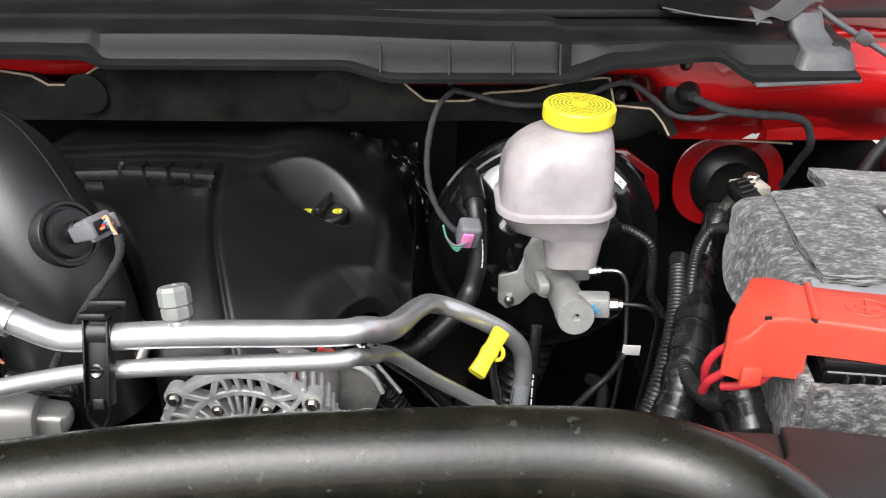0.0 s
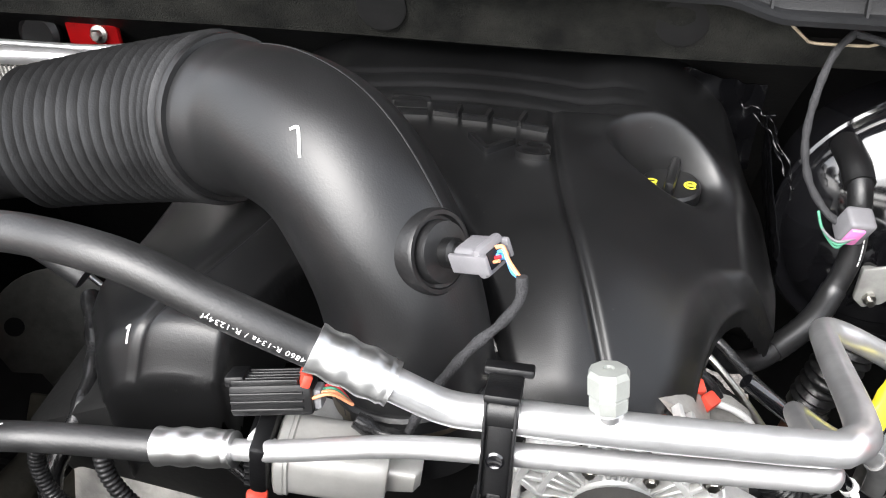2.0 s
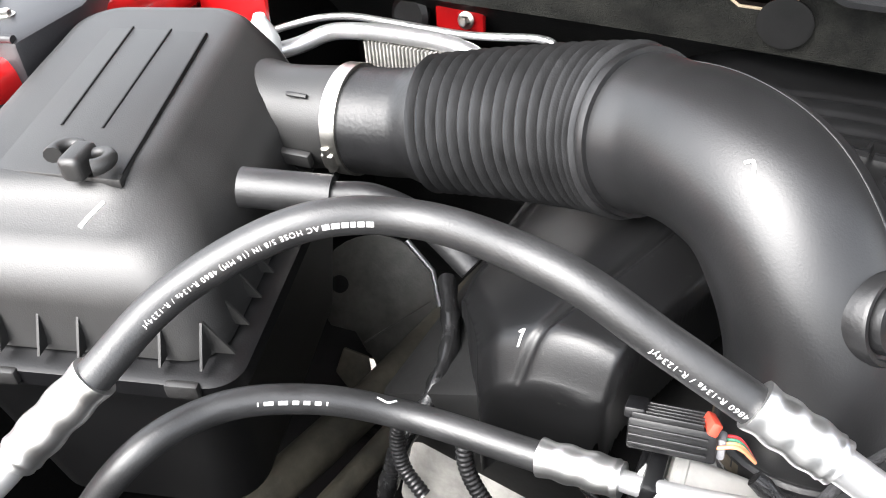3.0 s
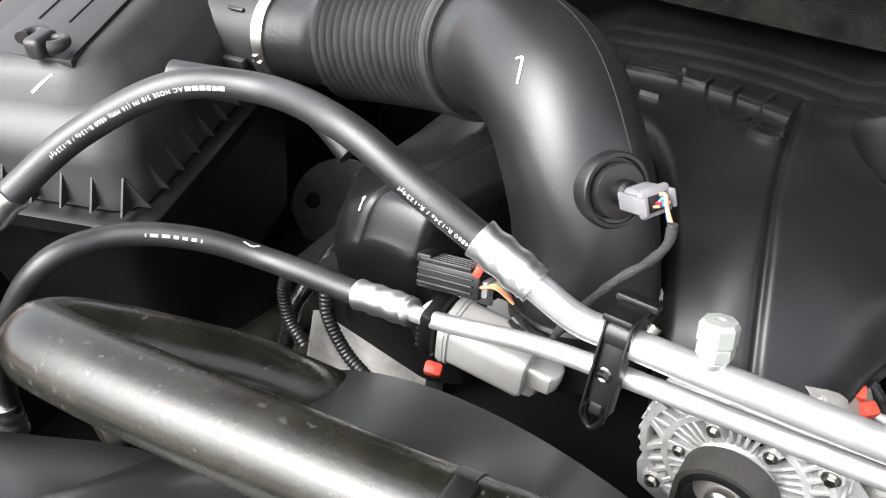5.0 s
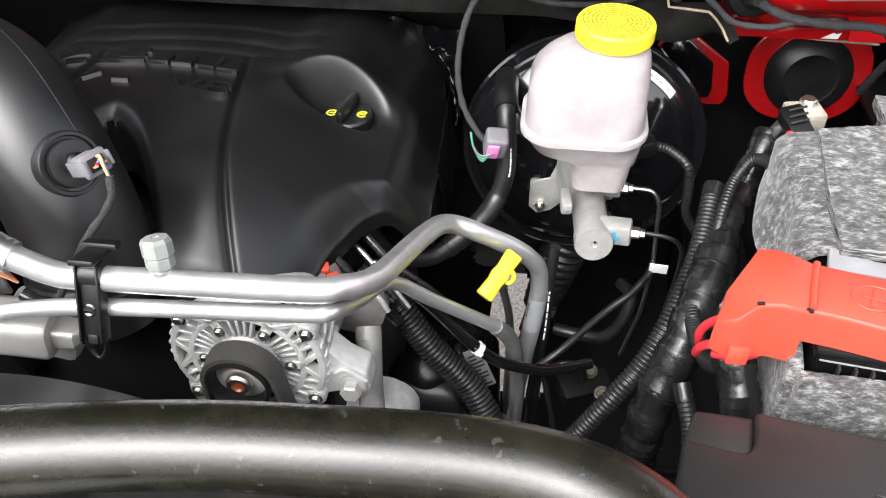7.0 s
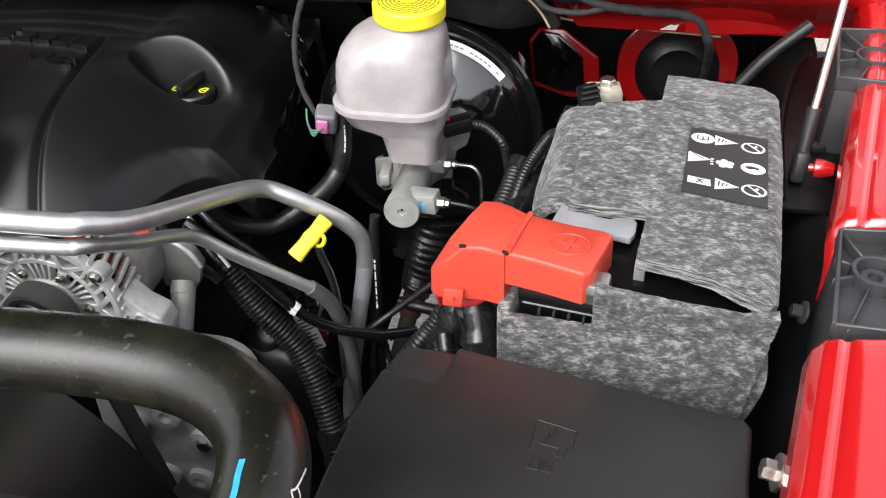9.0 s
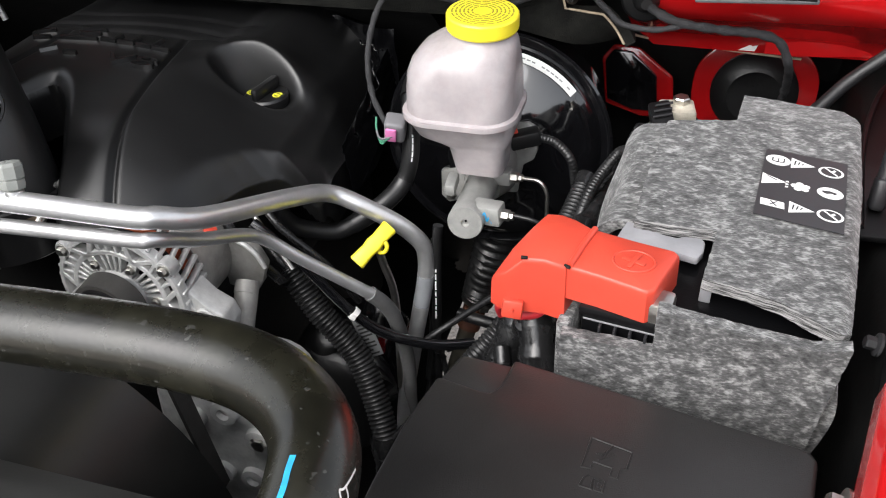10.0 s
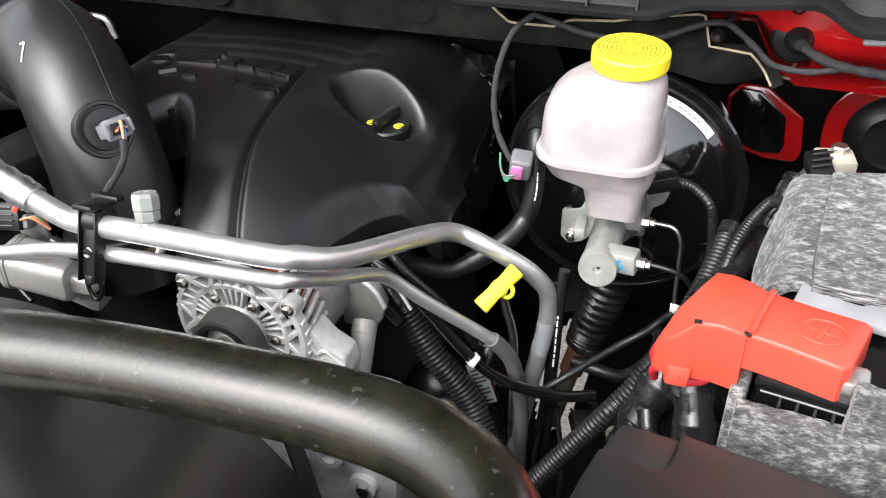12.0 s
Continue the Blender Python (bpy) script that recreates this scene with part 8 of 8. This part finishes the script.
def lamp_bracket(corners, hub, r, z):
    lb = thing("lamp_bracket", "grey plastic webbed bracket let into the red wing", "bracket", (*hub, z - 0.05), group="wing brackets")
    part("floor", plate("floor", corners, z - 0.1, z - 0.012, LAMP, None, 0.003), lb)
    for p, q in zip(corners, corners[1:] + corners[:1]):
        part("rim", bundle("rim", [flat_bar(p, q, z - 0.014, z, 0.003)], Matrix.Identity(4), LAMP), lb)
    part("hub", hoop("hub", [(r, -0.014), (r, 0.0), (r - 0.0028, 0.0), (r - 0.0028, -0.014)], pose(*hub, z - 0.001), LAMP, 36), lb)
    part("hub_seat", turned("hub_seat", [(r * 0.55, -0.014), (r * 0.55, -0.006), (r * 0.3, -0.006), (r * 0.3, -0.012)], pose(*hub, z - 0.001), LAMP, 24), lb)
    for k in range(8):
        d = Vector((math.cos(0.35 + k * math.pi / 4), math.sin(0.35 + k * math.pi / 4)))
        h = Vector(hub)
        far = min([t for t in (0.004 * n for n in range(3, 30)) if not inside(*(h + d * t), corners)] or [0.1])
        part("web_rib", bundle("web_rib", [flat_bar(h + d * r, h + d * far, z - 0.014, z - 0.0025, 0.0022)], Matrix.Identity(4), LAMP), lb)


lamp_bracket([(0.517, 0.5685), (0.61, 0.575), (0.61, 0.463), (0.4975, 0.466)], (0.534, 0.524), 0.0165, 1.131)
lamp_bracket([(0.548, 0.8), (0.565, 0.905), (0.64, 0.91), (0.64, 0.79)], (0.59, 0.85), 0.018, 1.135)
liner = thing("wing_liner", "black plastic liner bracket beside the strut", "wing liner", (0.55, 0.85, 1.05))
part("panel", plate("panel", [(0.505, 0.7), (0.518, 0.85), (0.54, 0.95), (0.56, 1.0), (0.64, 1.04), (0.64, 0.95), (0.6, 0.85), (0.57, 0.76), (0.55, 0.7)], 1.045, 1.052, PLUG, None, 0.002), liner)
part("raised_edge", tube("raised_edge", spline([(0.507, 0.71, 1.053), (0.52, 0.85, 1.056), (0.542, 0.95, 1.06), (0.565, 1.0, 1.06)], 6), 0.003, PLUG, 8), liner)
part("fixing", block("fixing", pose(0.548, 0.8, 1.056, 0, 0, 10), (0.014, 0.012, 0.008), SOCKET, 0.002), liner)
part("lower_sheet", block("lower_sheet", pose(0.585, 0.55, 0.93), (0.17, 1.45, 0.006), DARK, 0.001), liner)
hose3 = thing("washer_pipe", "black rubber hose beside the red panel", "hose", (0.47, 0.95, 1.05))
part("hose", tube("hose", spline([(0.44, 0.86, 1.06), (0.47, 0.875, 1.075), (0.5, 0.9, 1.1), (0.54, 0.92, 1.13)], 8), 0.007, RUBBER, 14), hose3)

# ---- shield closing the bay below, with gaps down to the ground ----
GAPS = ((0.045, 1.07, 0.036, 0.15), (0.085, 0.945, 0.022, 0.035), (0.037, 0.81, 0.016, 0.022), (0.005, 1.235, 0.04, 0.03), (-0.91, 0.915, 0.026, 0.016), (-0.891, 1.004, 0.011, 0.011))


def shielded(x, y):
    return all(((x - a) / c) ** 2 + ((y - b) / d) ** 2 > 1 for a, b, c, d in GAPS)


bm = bmesh.new()
us, vs = span(-1.12, 0.53, 320), span(0.04, 1.28, 240)
vv = [[bm.verts.new((u, v, 0.5 + 0.004 * math.sin(40 * u))) for v in vs] for u in us]
for i in range(320):
    for j in range(240):
        if shielded((us[i] + us[i + 1]) / 2, (vs[j] + vs[j + 1]) / 2):
            bm.faces.new((vv[i][j], vv[i + 1][j], vv[i + 1][j + 1], vv[i][j + 1]))
under = thing("splash_shield", "black plastic splash shield below the engine bay", "splash shield", (-0.3, 0.6, 0.5))
part("sheet", from_bm("sheet", bm, DARK, 40), under)
for y in (0.3, 0.55, 0.8):
    part("stiffening_rib", block("stiffening_rib", pose(-0.3, y, 0.508), (1.4, 0.01, 0.012), DARK, 0.002), under)
